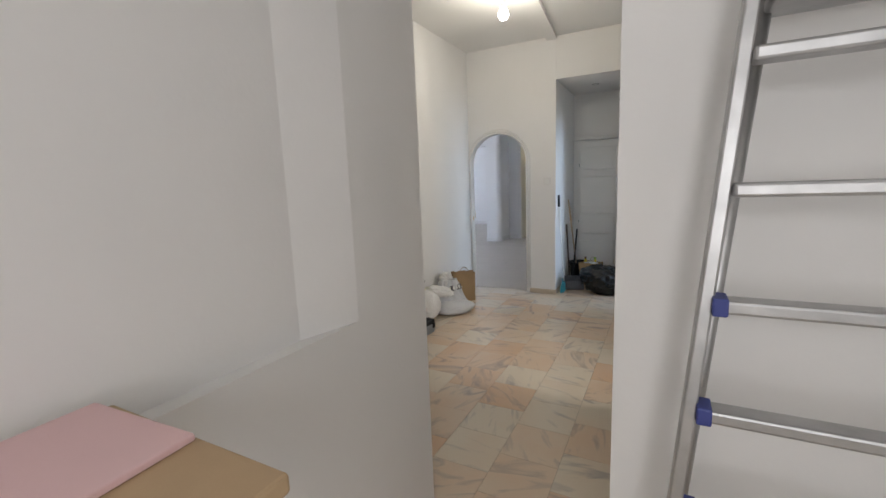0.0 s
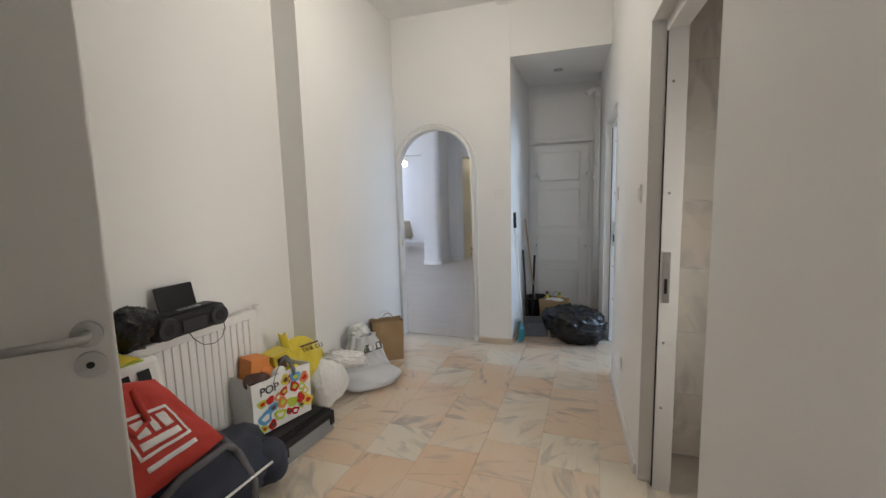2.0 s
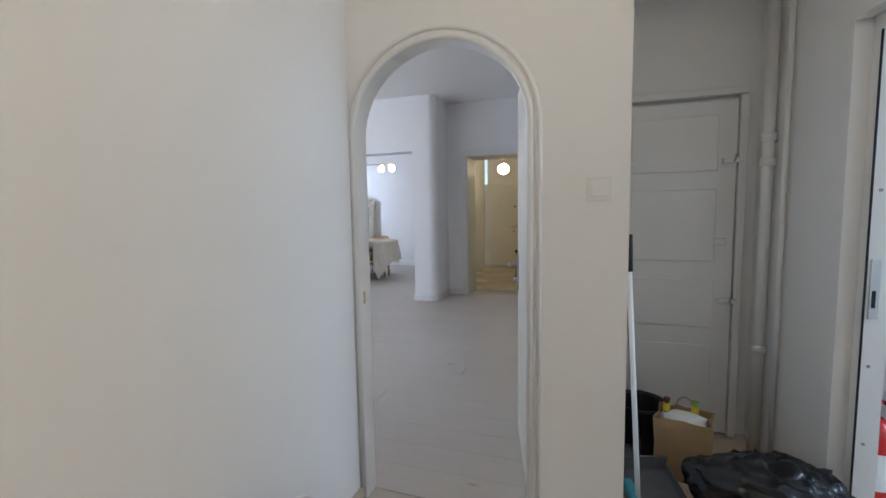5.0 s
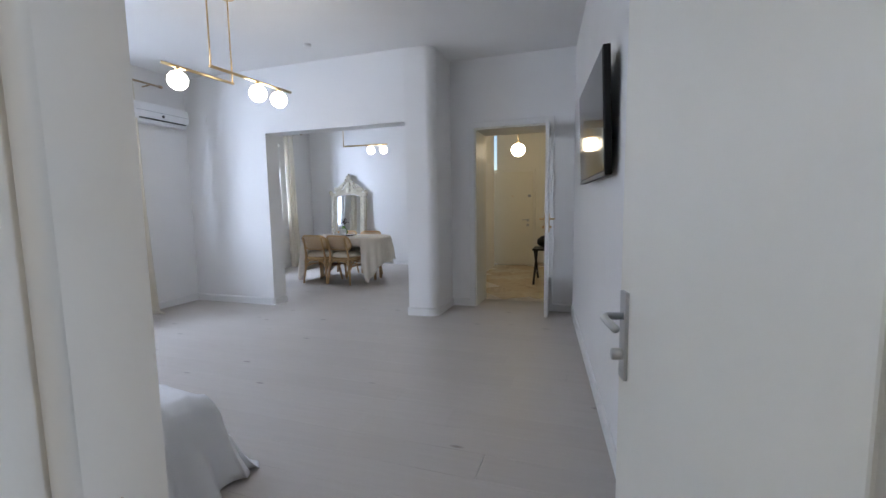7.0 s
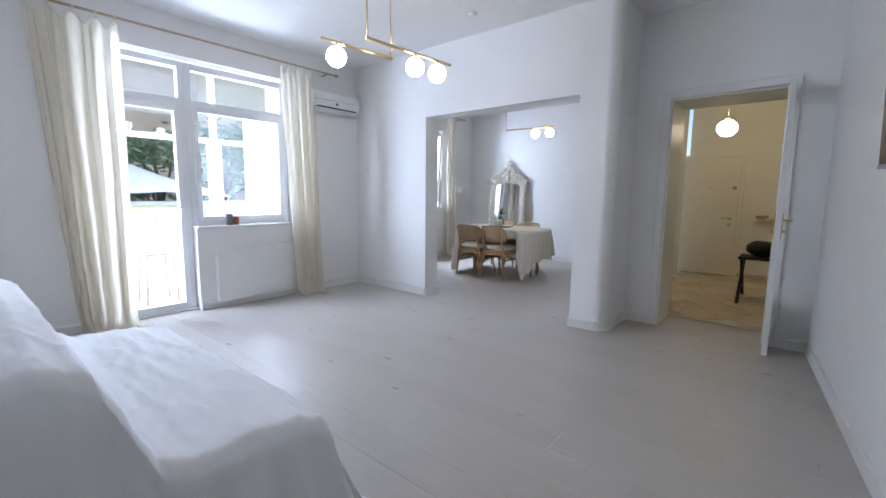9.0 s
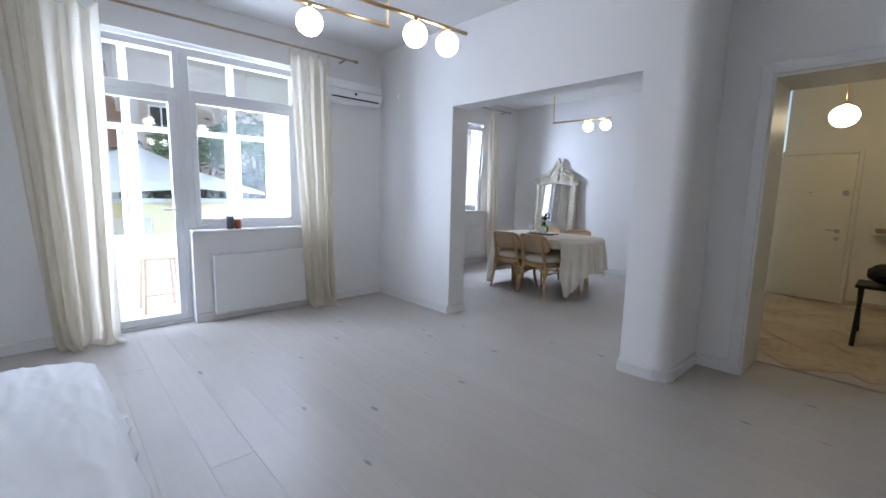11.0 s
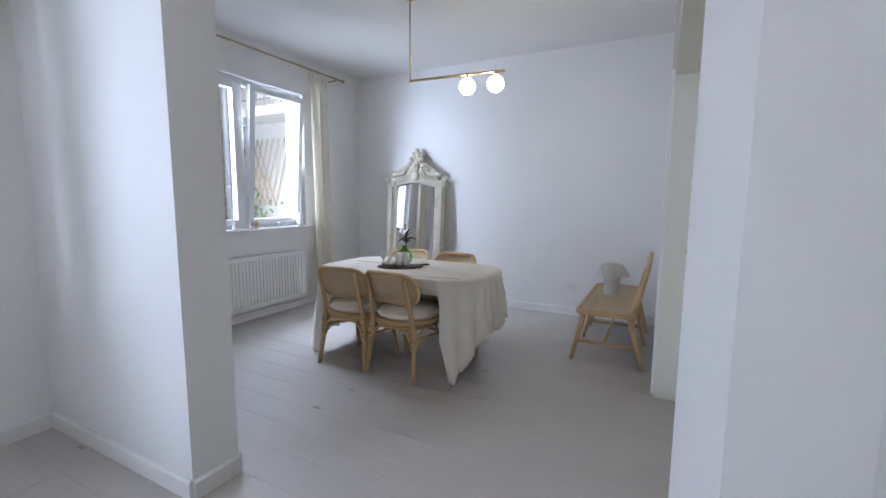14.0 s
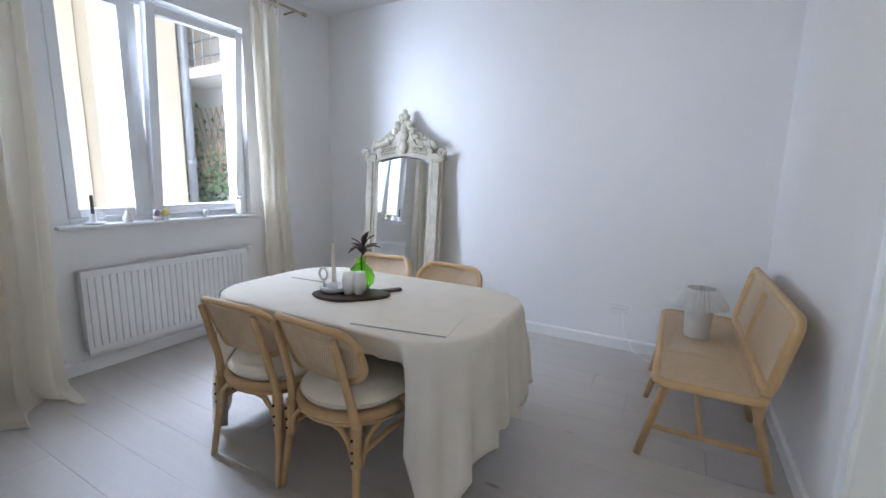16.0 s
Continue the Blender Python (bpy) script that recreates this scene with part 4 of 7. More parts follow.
part("slot", B(WX + 0.158, 7.81, 2.338, WX + 0.176, 8.41, 2.350), BLACK, ac, "dark air slot")
part("badge", tube(bmesh.new(), [(WX + 0.178, 8.10, 2.395), (WX + 0.186, 8.10, 2.3952)], 0.016, 12), BLACK, ac, "round dark badge")
part("panel_seam", B(WX + 0.181, 7.77, 2.43, WX + 0.187, 8.45, 2.433), GREYMETAL, ac)
c = thing("air_conditioner_cable", "thin grey cable hanging in a loop on the wall", "cable", (-5.6, 8.56, 2.2))
part("cord", tube(bmesh.new(), [(WX + 0.10, 8.565, 2.44), (WX + 0.14, 8.566, 2.1), (WX + 0.2, 8.566, 1.93), (WX + 0.28, 8.566, 1.92), (WX + 0.34, 8.566, 2.05), (WX + 0.35, 8.566, 2.42)], 0.004, 6), CERAMIC, c, smooth=True)
part("clip", B(WX + 0.335, 8.553, 2.40, WX + 0.365, 8.574, 2.45, 0.003), CERAMIC, c)

# television on its arm
tv = thing("television", "flat black television tilted on a wall arm", "television", (-0.6, 6.8, 1.7))
tm = Matrix.Translation((-0.602, 6.875, 1.70)) @ Matrix.Rotation(radians(6.6), 4, "Z") @ Matrix.Rotation(radians(-2), 4, "Y")
part("casing", moved(box(bmesh.new(), -0.018, -0.53, -0.305, 0.018, 0.53, 0.305, 0.006), tm), BLACK, tv)
part("screen", moved(box(bmesh.new(), -0.0205, -0.518, -0.280, -0.0175, 0.518, 0.295), tm), BLACKGLASS, tv, "glossy dark screen")
part("lower_bezel", moved(box(bmesh.new(), -0.0225, -0.53, -0.307, -0.0185, 0.53, -0.288), tm), GREYMETAL, tv, "grey lower bezel")
part("back_cover", moved(box(bmesh.new(), 0.018, -0.36, -0.2, 0.04, 0.36, 0.17, 0.01), tm), BLACK, tv)
part("wall_arm", B(tv_x(6.9) - 0.045, 6.76, 1.56, tv_x(7.0) - 0.002, 7.08, 1.80, 0.004), BLACK, tv)


# lamps
def globe_lamp(name, label, bars, globes, rods, zbar, r):
    l = thing(name, label, "pendant lamp", (rods[0][0], rods[0][1], CEIL))
    for a, b in bars:
        part("bar", tube(bmesh.new(), [(*a, zbar), (*b, zbar)], 0.011, 12), BRASS, l, smooth=True)
    for x, y in rods:
        part("rod", tube(bmesh.new(), [(x, y, zbar), (x, y, CEIL - 0.02)], 0.006, 10), BRASS, l, smooth=True)
        part("canopy", lathe(bmesh.new(), [(0.0, 0), (0.05, 0), (0.055, 0.008), (0.055, 0.025), (0.0, 0.025)], x, y, CEIL - 0.026, 20), BRASS, l, smooth=False)
    for x, y in globes:
        st = part("holder", tube(bmesh.new(), [(x, y, zbar), (x, y, zbar - 0.03)], 0.014, 12), BRASS, l, smooth=True)
        part("globe", ball(bmesh.new(), x, y, zbar - 0.03 - r * 0.96, r, u=28, v=18), GLOBE, l, "glowing opal glass globe", smooth=True)
    return l


globe_lamp("pendant_lamp", "brass pendant lamp of two bars with three glowing globes", [((-3.455, 6.42), (-3.405, 7.01)), ((-3.215, 6.60), (-3.155, 7.41))], [(-3.445, 6.53), (-3.18, 7.03), (-3.165, 7.26)], [(-3.406, 7.0), (-3.215, 6.61)], 2.285, 0.068)
globe_lamp("pendant_lamp", "brass pendant lamp with two glowing globes over the table", [((-4.64, 10.66), (-3.83, 10.72))], [(-4.13, 10.70), (-3.90, 10.715)], [(-4.635, 10.66)], 2.297, 0.064)
l = thing("pendant_lamp", "single glowing globe hanging in the entry hall", "pendant lamp", (-1.71, 11.22, CEIL))
part("rod", tube(bmesh.new(), [(-1.71, 11.22, 2.27), (-1.71, 11.22, CEIL - 0.02)], 0.006, 8), BRASS, l, smooth=True)
part("cap", lathe(bmesh.new(), [(0.0, 0), (0.03, 0), (0.025, 0.03), (0.0, 0.03)], -1.71, 11.22, 2.245, 16), BRASS, l, smooth=True)
part("globe", ball(bmesh.new(), -1.71, 11.22, 2.14, 0.115, 0.115, 0.105, 28, 18), GLOBEWARM, l, "glowing opal glass globe", smooth=True)
part("canopy", lathe(bmesh.new(), [(0.0, 0), (0.05, 0), (0.05, 0.02), (0.0, 0.02)], -1.71, 11.22, CEIL - 0.021, 20), BRASS, l)
l = thing("bare_bulb", "bare glowing bulb in a white ceiling holder", "lamp", (-0.15, 2.98, CEIL))
part("holder", lathe(bmesh.new(), [(0.0, 0), (0.022, 0), (0.03, 0.06), (0.055, 0.12), (0.06, 0.135), (0.0, 0.135)], -0.15, 2.98, CEIL - 0.136, 20), CERAMIC, l, smooth=True)
part("bulb", lathe(bmesh.new(), [(0.0, 0), (0.03, 0.006), (0.045, 0.035), (0.042, 0.06), (0.026, 0.09), (0.02, 0.1), (0.0, 0.1)], -0.15, 2.98, 2.735, 20), glow("lit_bulb", (1.0, 0.93, 0.8), 14.0), l, "glowing bulb", smooth=True)
# boxed beam at the hall ceiling
wall("wall_hall_beam", [(0.03, 2.2), (0.16, 2.2), (-0.02, 4.399), (-0.13, 4.399)], 2.935, CEIL, PLASTER, "white plastered ceiling ridge")
d = thing("smoke_detector", "small white detector on the living room ceiling", "detector", (-3.3, 8.2, CEIL))
part("body", lathe(bmesh.new(), [(0.0, 0), (0.03, 0), (0.04, 0.01), (0.04, 0.03), (0.0, 0.03)], -3.45, 8.1, CEIL - 0.031, 18), CERAMIC, d)

# ---- dining room things ----
def rail(parent, name, pts, r, mat=RATTAN, label=""):
    return part(name, tube(bmesh.new(), pts, r, 10), mat, parent, label, smooth=True)


def rounded_rect(w, h, r, n=6):
    """Outline of a rounded rectangle about its middle."""
    out = []
    for cx, cy, a0 in ((w / 2 - r, h / 2 - r, 0), (-w / 2 + r, h / 2 - r, 90), (-w / 2 + r, -h / 2 + r, 180), (w / 2 - r, -h / 2 + r, 270)):
        for k in range(n + 1):
            a = math.radians(a0 + 90 * k / n)
            out.append((cx + r * math.cos(a), cy + r * math.sin(a)))
    return out


def dining_chair():
    """Faces local +y; the back is towards -y."""
    c = thing("dining_chair", "rattan dining chair with cane back and round cream cushion", "chair", (0, 0, 0), "chairs round the dining table")
    for s in (-1, 1):
        rail(c, "back_post", [(s * 0.222, -0.235, 0.0), (s * 0.200, -0.205, 0.22), (s * 0.188, -0.19, 0.40), (s * 0.176, -0.205, 0.50), (s * 0.170, -0.235, 0.62), (s * 0.166, -0.275, 0.765)], [0.014, 0.017, 0.019, 0.017, 0.016, 0.014])
        rail(c, "front_leg", [(s * 0.215, 0.255, 0.0), (s * 0.19, 0.215, 0.22), (s * 0.178, 0.19, 0.41)], [0.014, 0.017, 0.019])
        rail(c, "side_stretcher", [(s * 0.198, -0.195, 0.285), (s * 0.188, 0.0, 0.30), (s * 0.186, 0.205, 0.285)], 0.012)
        rail(c, "brace", [(s * 0.188, -0.20, 0.24), (s * 0.166, -0.205, 0.33), (s * 0.12, -0.205, 0.378), (s * 0.03, -0.21, 0.392)], 0.011)
        rail(c, "brace", [(s * 0.185, 0.21, 0.24), (s * 0.160, 0.21, 0.33), (s * 0.11, 0.21, 0.378), (s * 0.03, 0.215, 0.392)], 0.011)
        rail(c, "brace", [(s * 0.20, -0.18, 0.24), (s * 0.203, -0.15, 0.34), (s * 0.205, -0.06, 0.392)], 0.011)
        for y, nm in ((-1, "binding"), (1, "binding")):
            b = part(nm, tube(bmesh.new(), [(s * 0.196, y * 0.201, 0.245), (s * 0.190, y * 0.194, 0.40)], [0.021, 0.024], 12), RATTAN, c, smooth=True)
            for z in (0.275, 0.315, 0.365):
                part("peg", ball(bmesh.new(), s * 0.195, y * 0.222, z, 0.006, u=8, v=6), DARKWOOD, b)
    rail(c, "front_stretcher", [(-0.186, 0.205, 0.285), (0.186, 0.205, 0.285)], 0.011)
    ring = [(0.236 * math.cos(2 * math.pi * k / 32), 0.005 + 0.238 * math.sin(2 * math.pi * k / 32), 0.424) for k in range(33)]
    rail(c, "seat_ring", ring, 0.021)
    ring2 = [(x * 0.97, y * 0.97, 0.392) for x, y, z in ring]
    rail(c, "seat_ring", ring2, 0.012)
    part("seat", lathe(bmesh.new(), [(0.0, 0), (0.215, 0), (0.22, 0.012), (0.0, 0.012)], 0, 0.005, 0.42, 28), CANE, c, "woven cane seat")
    cu = part("cushion", lathe(bmesh.new(), [(0.0, 0), (0.20, 0.0), (0.228, 0.014), (0.234, 0.035), (0.218, 0.06), (0.17, 0.078), (0.09, 0.088), (0.0, 0.09)], 0, 0.005, 0.434, 36), CUSHION, c, "round cream seat cushion", smooth=True)
    part("seam", tube(bmesh.new(), [(0.236 * math.cos(a), 0.005 + 0.236 * math.sin(a), 0.466) for a in [2 * math.pi * k / 36 for k in range(37)]], 0.0035, 6), CUSHION, cu, smooth=True)
    out = rounded_rect(0.44, 0.225, 0.085)
    pts = []
    for x, z in out + out[:1]:
        bow = 0.06 * (x / 0.22) ** 2
        pts.append((x, -0.250 + bow - 0.10 * (z / 0.25), 0.682 + z))
    rail(c, "back_frame", pts, 0.015)
    bm = bmesh.new()

    def sheet(u, v):
        z = (v - 0.5) * 0.21
        half = 0.212 - (max(0.0, abs(z) - 0.02) / 0.09) ** 3 * 0.07
        x = (u - 0.5) * 2 * half
        return (x, -0.250 + 0.06 * (x / 0.22) ** 2 - 0.10 * (z / 0.25), 0.682 + z)

    grid_surface(bm, sheet, 14, 10)
    part("backrest", bm, CANE, c, "woven cane backrest").modifiers.new("thick", "SOLIDIFY").thickness = 0.004
    return c


chair = dining_chair()
chair.matrix_basis = turned(-4.868, 10.235, 0, 1)
copy_thing(chair, turned(-4.395, 10.235, 0, -5))
copy_thing(chair, turned(-4.45, 10.93, 0, 176))
copy_thing(chair, turned(-4.95, 10.95, 0, 183))

# the table and its cloth
TX0, TX1, TY0, TY1, TZ = -5.28, -3.83, 10.09, 10.95, 0.755
t = thing("dining_table", "dining table hidden under a long linen cloth", "table", (-4.58, 10.5, 0))
part("tabletop", bent(prism(bmesh.new(), rounded_rect(TX1 - TX0 - 0.05, TY1 - TY0 - 0.05, 0.18), TZ - 0.035, TZ - 0.004), lambda v: (v.x - 4.58, v.y + 10.525, v.z)), DARKWOOD, t)
for x in (-5.12, -4.06):
    for y in (10.58, 10.78):
        part("leg", tube(bmesh.new(), [(x, y, 0), (x, y, TZ - 0.035)], [0.022, 0.03], 10), RATTAN, t, smooth=True)


def cloth():
    bm = bmesh.new()
    out = rounded_rect(TX1 - TX0, TY1 - TY0, 0.27, 14)
    dense = []
    for (x0, y0), (x1, y1) in zip(out, out[1:] + out[:1]):
        steps = max(1, int(math.hypot(x1 - x0, y1 - y0) / 0.025))
        for k in range(steps):
            dense.append((x0 + (x1 - x0) * k / steps, y0 + (y1 - y0) * k / steps))
    n = len(dense)
    cx, cy = (TX0 + TX1) / 2, (TY0 + TY1) / 2
    lengths, acc = [], 0.0
    for i in range(n):
        lengths.append(acc)
        acc += math.hypot(dense[(i + 1) % n][0] - dense[i][0], dense[(i + 1) % n][1] - dense[i][1])
    rows = []
    levels = [0.0, 0.25, 0.5, 0.75, 0.9, 0.97, 1.0]
    for lv in levels:
        rows.append([bm.verts.new((cx + x * lv, cy + y * lv, TZ + 0.002 + (0.0 if lv < 0.99 else -0.004))) for x, y in dense])
    drops = 16
    for k in range(1, drops + 1):
        f = k / drops
        row = []
        for i, (x, y) in enumerate(dense):
            px, py = dense[i - 2]
            qx, qy = dense[(i + 2) % n]
            tx, ty = qx - px, qy - py
            d = math.hypot(tx, ty)
            nx, ny = ty / d, -tx / d
            ax, ay = abs(x) - ((TX1 - TX0) / 2 - 0.27), abs(y) - ((TY1 - TY0) / 2 - 0.27)
            corner = 0.0
            if ax > 0 and ay > 0:
                turn = math.degrees(math.atan2(ay, ax))
                corner = max(0.0, 1 - abs(turn - (60 if x > 0 and y < 0 else 45)) / 27) ** 0.8
            hang = 0.42
            if y > 0.3:
                hang = 0.44
            if x > 0.5 and abs(y) < 0.36:
                hang = 0.43 + 0.04 * math.sin(11 * y) - 0.25 * y
            if x < -0.5:
                hang = 0.60
            lim = 0.53 if x > 0 else 0.46
            if y < -0.3 and abs(x + 0.02) < lim + 0.06:
                hang = 0.13 + 0.30 * max(0.0, abs(x + 0.02) - lim) / 0.06
            hang = hang + (0.735 - hang) * corner if not (x > 0 and y > 0) else hang + 0.12 * corner
            s = lengths[i]
            wave = 0.034 * math.sin(2 * math.pi * s / 0.125 + 1.1 * math.sin(3.1 * s)) + 0.014 * math.sin(2 * math.pi * s / 0.067 + 2.0) + 0.010 * noise.noise(Vector((s * 6, f * 3, 1.0)))
            amp = min(1.0, f * 1.25) * (0.35 + 0.85 * min(1.0, corner + 0.45))
            tuck = 0.0
            if hang < 0.3:
                amp *= 0.25
                tuck = 0.10 * f
            spread = 0.012 + 0.03 * f + 0.02 * f * corner
            o = spread * (1 if tuck == 0 else 0.2) + wave * amp - tuck
            row.append(bm.verts.new((cx + x + nx * o, cy + y + ny * o, TZ - 0.004 - hang * f)))
        rows.append(row)
    for a, b in zip(rows[1:], rows[2:]):
        for i in range(n):
            bm.faces.new((a[i], a[(i + 1) % n], b[(i + 1) % n], b[i]))
    mid = bm.verts.new((cx, cy, TZ + 0.002))
    for i in range(n):
        bm.faces.new((rows[1][i], rows[1][(i + 1) % n], mid))
    for v in rows[0]:
        bm.verts.remove(v)
    return bm


tc = tagged(part("tablecloth", cloth(), LINEN, smooth=True), "natural linen tablecloth falling in folds to the floor", "tablecloth")
so = tc.modifiers.new("thick", "SOLIDIFY")
so.thickness = 0.003


def runner(x0, y0, x1, y1, deg):
    r = thing("place_mat", "pale embroidered linen place mat on the table", "place mat", (x0, y0, TZ), "place mats on the table")
    m = turned((x0 + x1) / 2, (y0 + y1) / 2, TZ + 0.002, deg)
    w, h = (x1 - x0) / 2, (y1 - y0) / 2
    part("cloth", moved(box(bmesh.new(), -w, -h, 0.0005, w, h, 0.003, 0.001), m), LINEN, r)
    part("hem", moved(box(bmesh.new(), -w, -h, 0.003, w, -h + 0.006, 0.0042), m), GREYMETAL, r, "thin grey edging")
    for k in range(5):
        part("embroidery", moved(ball(bmesh.new(), -w * 0.6 + 0.03 * k, -h * 0.25 + 0.012 * math.sin(2.3 * k), 0.0035, 0.011, 0.007, 0.0012, 10, 6), m), LINEN, r)


runner(-4.36, 10.16, -3.96, 10.42, 10)
runner(-5.14, 10.56, -4.74, 10.82, 4)

b = thing("serving_board", "dark wooden serving board with a short handle", "serving board", (-4.6, 10.45, TZ))
bm = bmesh.new()
shape = [(0.17 * math.cos(a) * (1 + 0.12 * math.cos(2 * a)), 0.115 * math.sin(a) * (1 + 0.1 * math.cos(3 * a))) for a in [2 * math.pi * k / 32 for k in range(32)]]
prism(bm, shape, 0.004, 0.018)
bmesh.ops.bevel(bm, geom=[e for e in bm.edges if abs(e.verts[0].co.z - e.verts[1].co.z) < 1e-4], offset=0.004, segments=2, affect="EDGES")
part("board", moved(bm, turned(-4.60, 10.44, TZ, 28)), DARKWOOD, b)
part("handle", moved(box(bmesh.new(), 0.15, -0.016, 0.006, 0.26, 0.016, 0.018, 0.004), turned(-4.60, 10.44, TZ, 55)), DARKWOOD, b)
ZB = TZ + 0.0185
c = thing("candle_holder", "white ceramic candle holder with a ring handle", "candle holder", (-4.69, 10.42, ZB))
part("dish", lathe(bmesh.new(), [(0.0, 0), (0.05, 0), (0.068, 0.014), (0.072, 0.03), (0.066, 0.03), (0.06, 0.016), (0.0, 0.012)], -4.69, 10.42, ZB, 28), CERAMIC, c, smooth=True)
part("cup", lathe(bmesh.new(), [(0.0, 0), (0.018, 0), (0.018, 0.035), (0.0, 0.035)], -4.69, 10.42, ZB + 0.012, 16), CERAMIC, c, smooth=True)
part("ring_handle", tube(bmesh.new(), [(-4.74 + 0.026 * math.cos(a), 10.40, ZB + 0.085 + 0.03 * math.sin(a)) for a in [2 * math.pi * k / 16 for k in range(17)]], 0.006, 8), CERAMIC, c, smooth=True)
part("stem", tube(bmesh.new(), [(-4.735, 10.402, ZB + 0.02), (-4.74, 10.40, ZB + 0.057)], 0.006, 8), CERAMIC, c, smooth=True)
k = thing("candle", "tall tapered pinkish white candle", "candle", (-4.69, 10.42, ZB + 0.046))
part("wax", tube(bmesh.new(), [(-4.69, 10.42, ZB + 0.047), (-4.692, 10.42, ZB + 0.24)], [0.012, 0.007], 12), CUSHION, k, smooth=True)
part("wick", tube(bmesh.new(), [(-4.692, 10.42, ZB + 0.238), (-4.691, 10.42, ZB + 0.25)], 0.0015, 6), BLACK, k)
v = thing("small_vase", "white ceramic vase with two rounded lobes", "vase", (-4.57, 10.43, ZB))
bm = bmesh.new()
for s in (-1, 1):
    lathe(bm, [(0.0, 0), (0.022, 0), (0.031, 0.03), (0.034, 0.06), (0.032, 0.085), (0.025, 0.11), (0.0, 0.108)], -4.57 + s * 0.022, 10.43 + s * 0.012, ZB, 18)
part("body", bm, CERAMIC, v, smooth=True)
g = thing("bottle_vase", "round green glass vase holding dark red leaves", "vase", (-4.62, 10.54, ZB))
part("glass", lathe(bmesh.new(), [(0.0, 0), (0.04, 0.0), (0.066, 0.03), (0.07, 0.06), (0.055, 0.1), (0.025, 0.125), (0.022, 0.15), (0.027, 0.155), (0.019, 0.15), (0.021, 0.125), (0.05, 0.098), (0.064, 0.06), (0.06, 0.032), (0.036, 0.006), (0.0, 0.006)], -4.62, 10.54, ZB, 28), GREENGLASS, g, "green glass", smooth=True)
rng = random.Random(11)
part("stem", tube(bmesh.new(), [(-4.62, 10.54, ZB + 0.01), (-4.615, 10.54, ZB + 0.16), (-4.60, 10.545, ZB + 0.22)], 0.004, 6), LEAFRED, g)
for i in range(9):
    az, el = rng.uniform(0, 6.28), rng.uniform(-0.4, 1.1)
    m = Matrix.Translation((-4.605, 10.543, ZB + 0.17 + 0.006 * i)) @ Matrix.Rotation(az, 4, "Z") @ Matrix.Rotation(-el, 4, "Y")
    bm = bmesh.new()
    grid_surface(bm, lambda u, w: (u * 0.085, (w - 0.5) * 0.042 * math.sin(math.pi * min(1.0, u * 0.9 + 0.08)), 0.012 * math.sin(3 * u) + 0.01 * abs(w - 0.5)), 6, 4)
    ob = part("leaf", moved(bm, m), LEAFRED, g, "dark red leaf", smooth=True)
    ob.modifiers.new("thick", "SOLIDIFY").thickness = 0.001


# bench and its lamp
bn = thing("bench", "light rattan bench with woven cane seat and back", "bench", (-3.03, 11.6, 0))
BY0, BY1, BXF, BXB, BZ = 10.98, 12.22, -3.26, -2.85, 0.43
out = rounded_rect(BXB - BXF, BY1 - BY0, 0.06)
rail(bn, "seat_frame", [((BXF + BXB) / 2 + x, (BY0 + BY1) / 2 + y, BZ) for x, y in out + out[:1]], 0.021)
part("seat", B(BXF + 0.01, BY0 + 0.01, BZ - 0.004, BXB - 0.01, BY1 - 0.01, BZ + 0.012, 0.004), CANE, bn, "woven cane seat")
for y, sp in ((BY0 + 0.05, 0.03), ((BY0 + BY1) / 2 + 0.1, 0.0), (BY1 - 0.06, -0.03)):
    rail(bn, "front_leg", [(BXF - 0.05, y + sp, 0), (BXF + 0.05, y, BZ)], [0.017, 0.021])
    rail(bn, "back_leg", [(BXB + 0.08, y + sp, 0), (BXB - 0.03, y, BZ)], [0.017, 0.021])
    rail(bn, "cross_stretcher", [(BXF - 0.012, y + sp * 0.6, 0.17), (BXB + 0.035, y + sp * 0.6, 0.17)], 0.013)
    rail(bn, "back_post", [(BXB - 0.01, y, BZ - 0.12), (BXB + 0.005, y, BZ), (BXB + 0.035, y, 0.60), (BXB + 0.065, y, 0.75)], [0.016, 0.018, 0.017, 0.015])
rail(bn, "long_stretcher", [((BXF + BXB) / 2, BY0 + 0.07, 0.17), ((BXF + BXB) / 2, BY1 - 0.08, 0.17)], 0.012)
out = rounded_rect(BY1 - BY0 - 0.02, 0.34, 0.07)
rail(bn, "back_frame", [(BXB + 0.005 + 0.22 * (z + 0.17), (BY0 + BY1) / 2 + y, 0.63 + z) for y, z in out + out[:1]], 0.021)
bm = bmesh.new()
grid_surface(bm, lambda u, w: (BXB + 0.005 + 0.22 * (0.31 * w + 0.015), BY0 + 0.03 + u * (BY1 - BY0 - 0.06), 0.475 + 0.31 * w), 8, 4)
part("backrest", bm, CANE, bn, "woven cane backrest").modifiers.new("thick", "SOLIDIFY").thickness = 0.008
tl = thing("table_lamp", "white table lamp with a pleated paper shade", "table lamp", (-3.08, 11.72, BZ + 0.012))
part("base", lathe(bmesh.new(), [(0.0, 0), (0.062, 0), (0.066, 0.006), (0.075, 0.2), (0.06, 0.21), (0.0, 0.21)], -3.08, 11.72, BZ + 0.0125, 28), CERAMIC, tl, smooth=True)
bm = bmesh.new()
n = 72
rows = []
for r, z in ((0.145, 0.185), (0.14, 0.2), (0.085, 0.285), (0.078, 0.29)):
    rows.append([bm.verts.new((-3.08 + (r + (0.005 if k % 2 else -0.003)) * math.cos(2 * math.pi * k / n), 11.72 + (r + (0.005 if k % 2 else -0.003)) * math.sin(2 * math.pi * k / n), BZ + 0.0125 + z)) for k in range(n)])
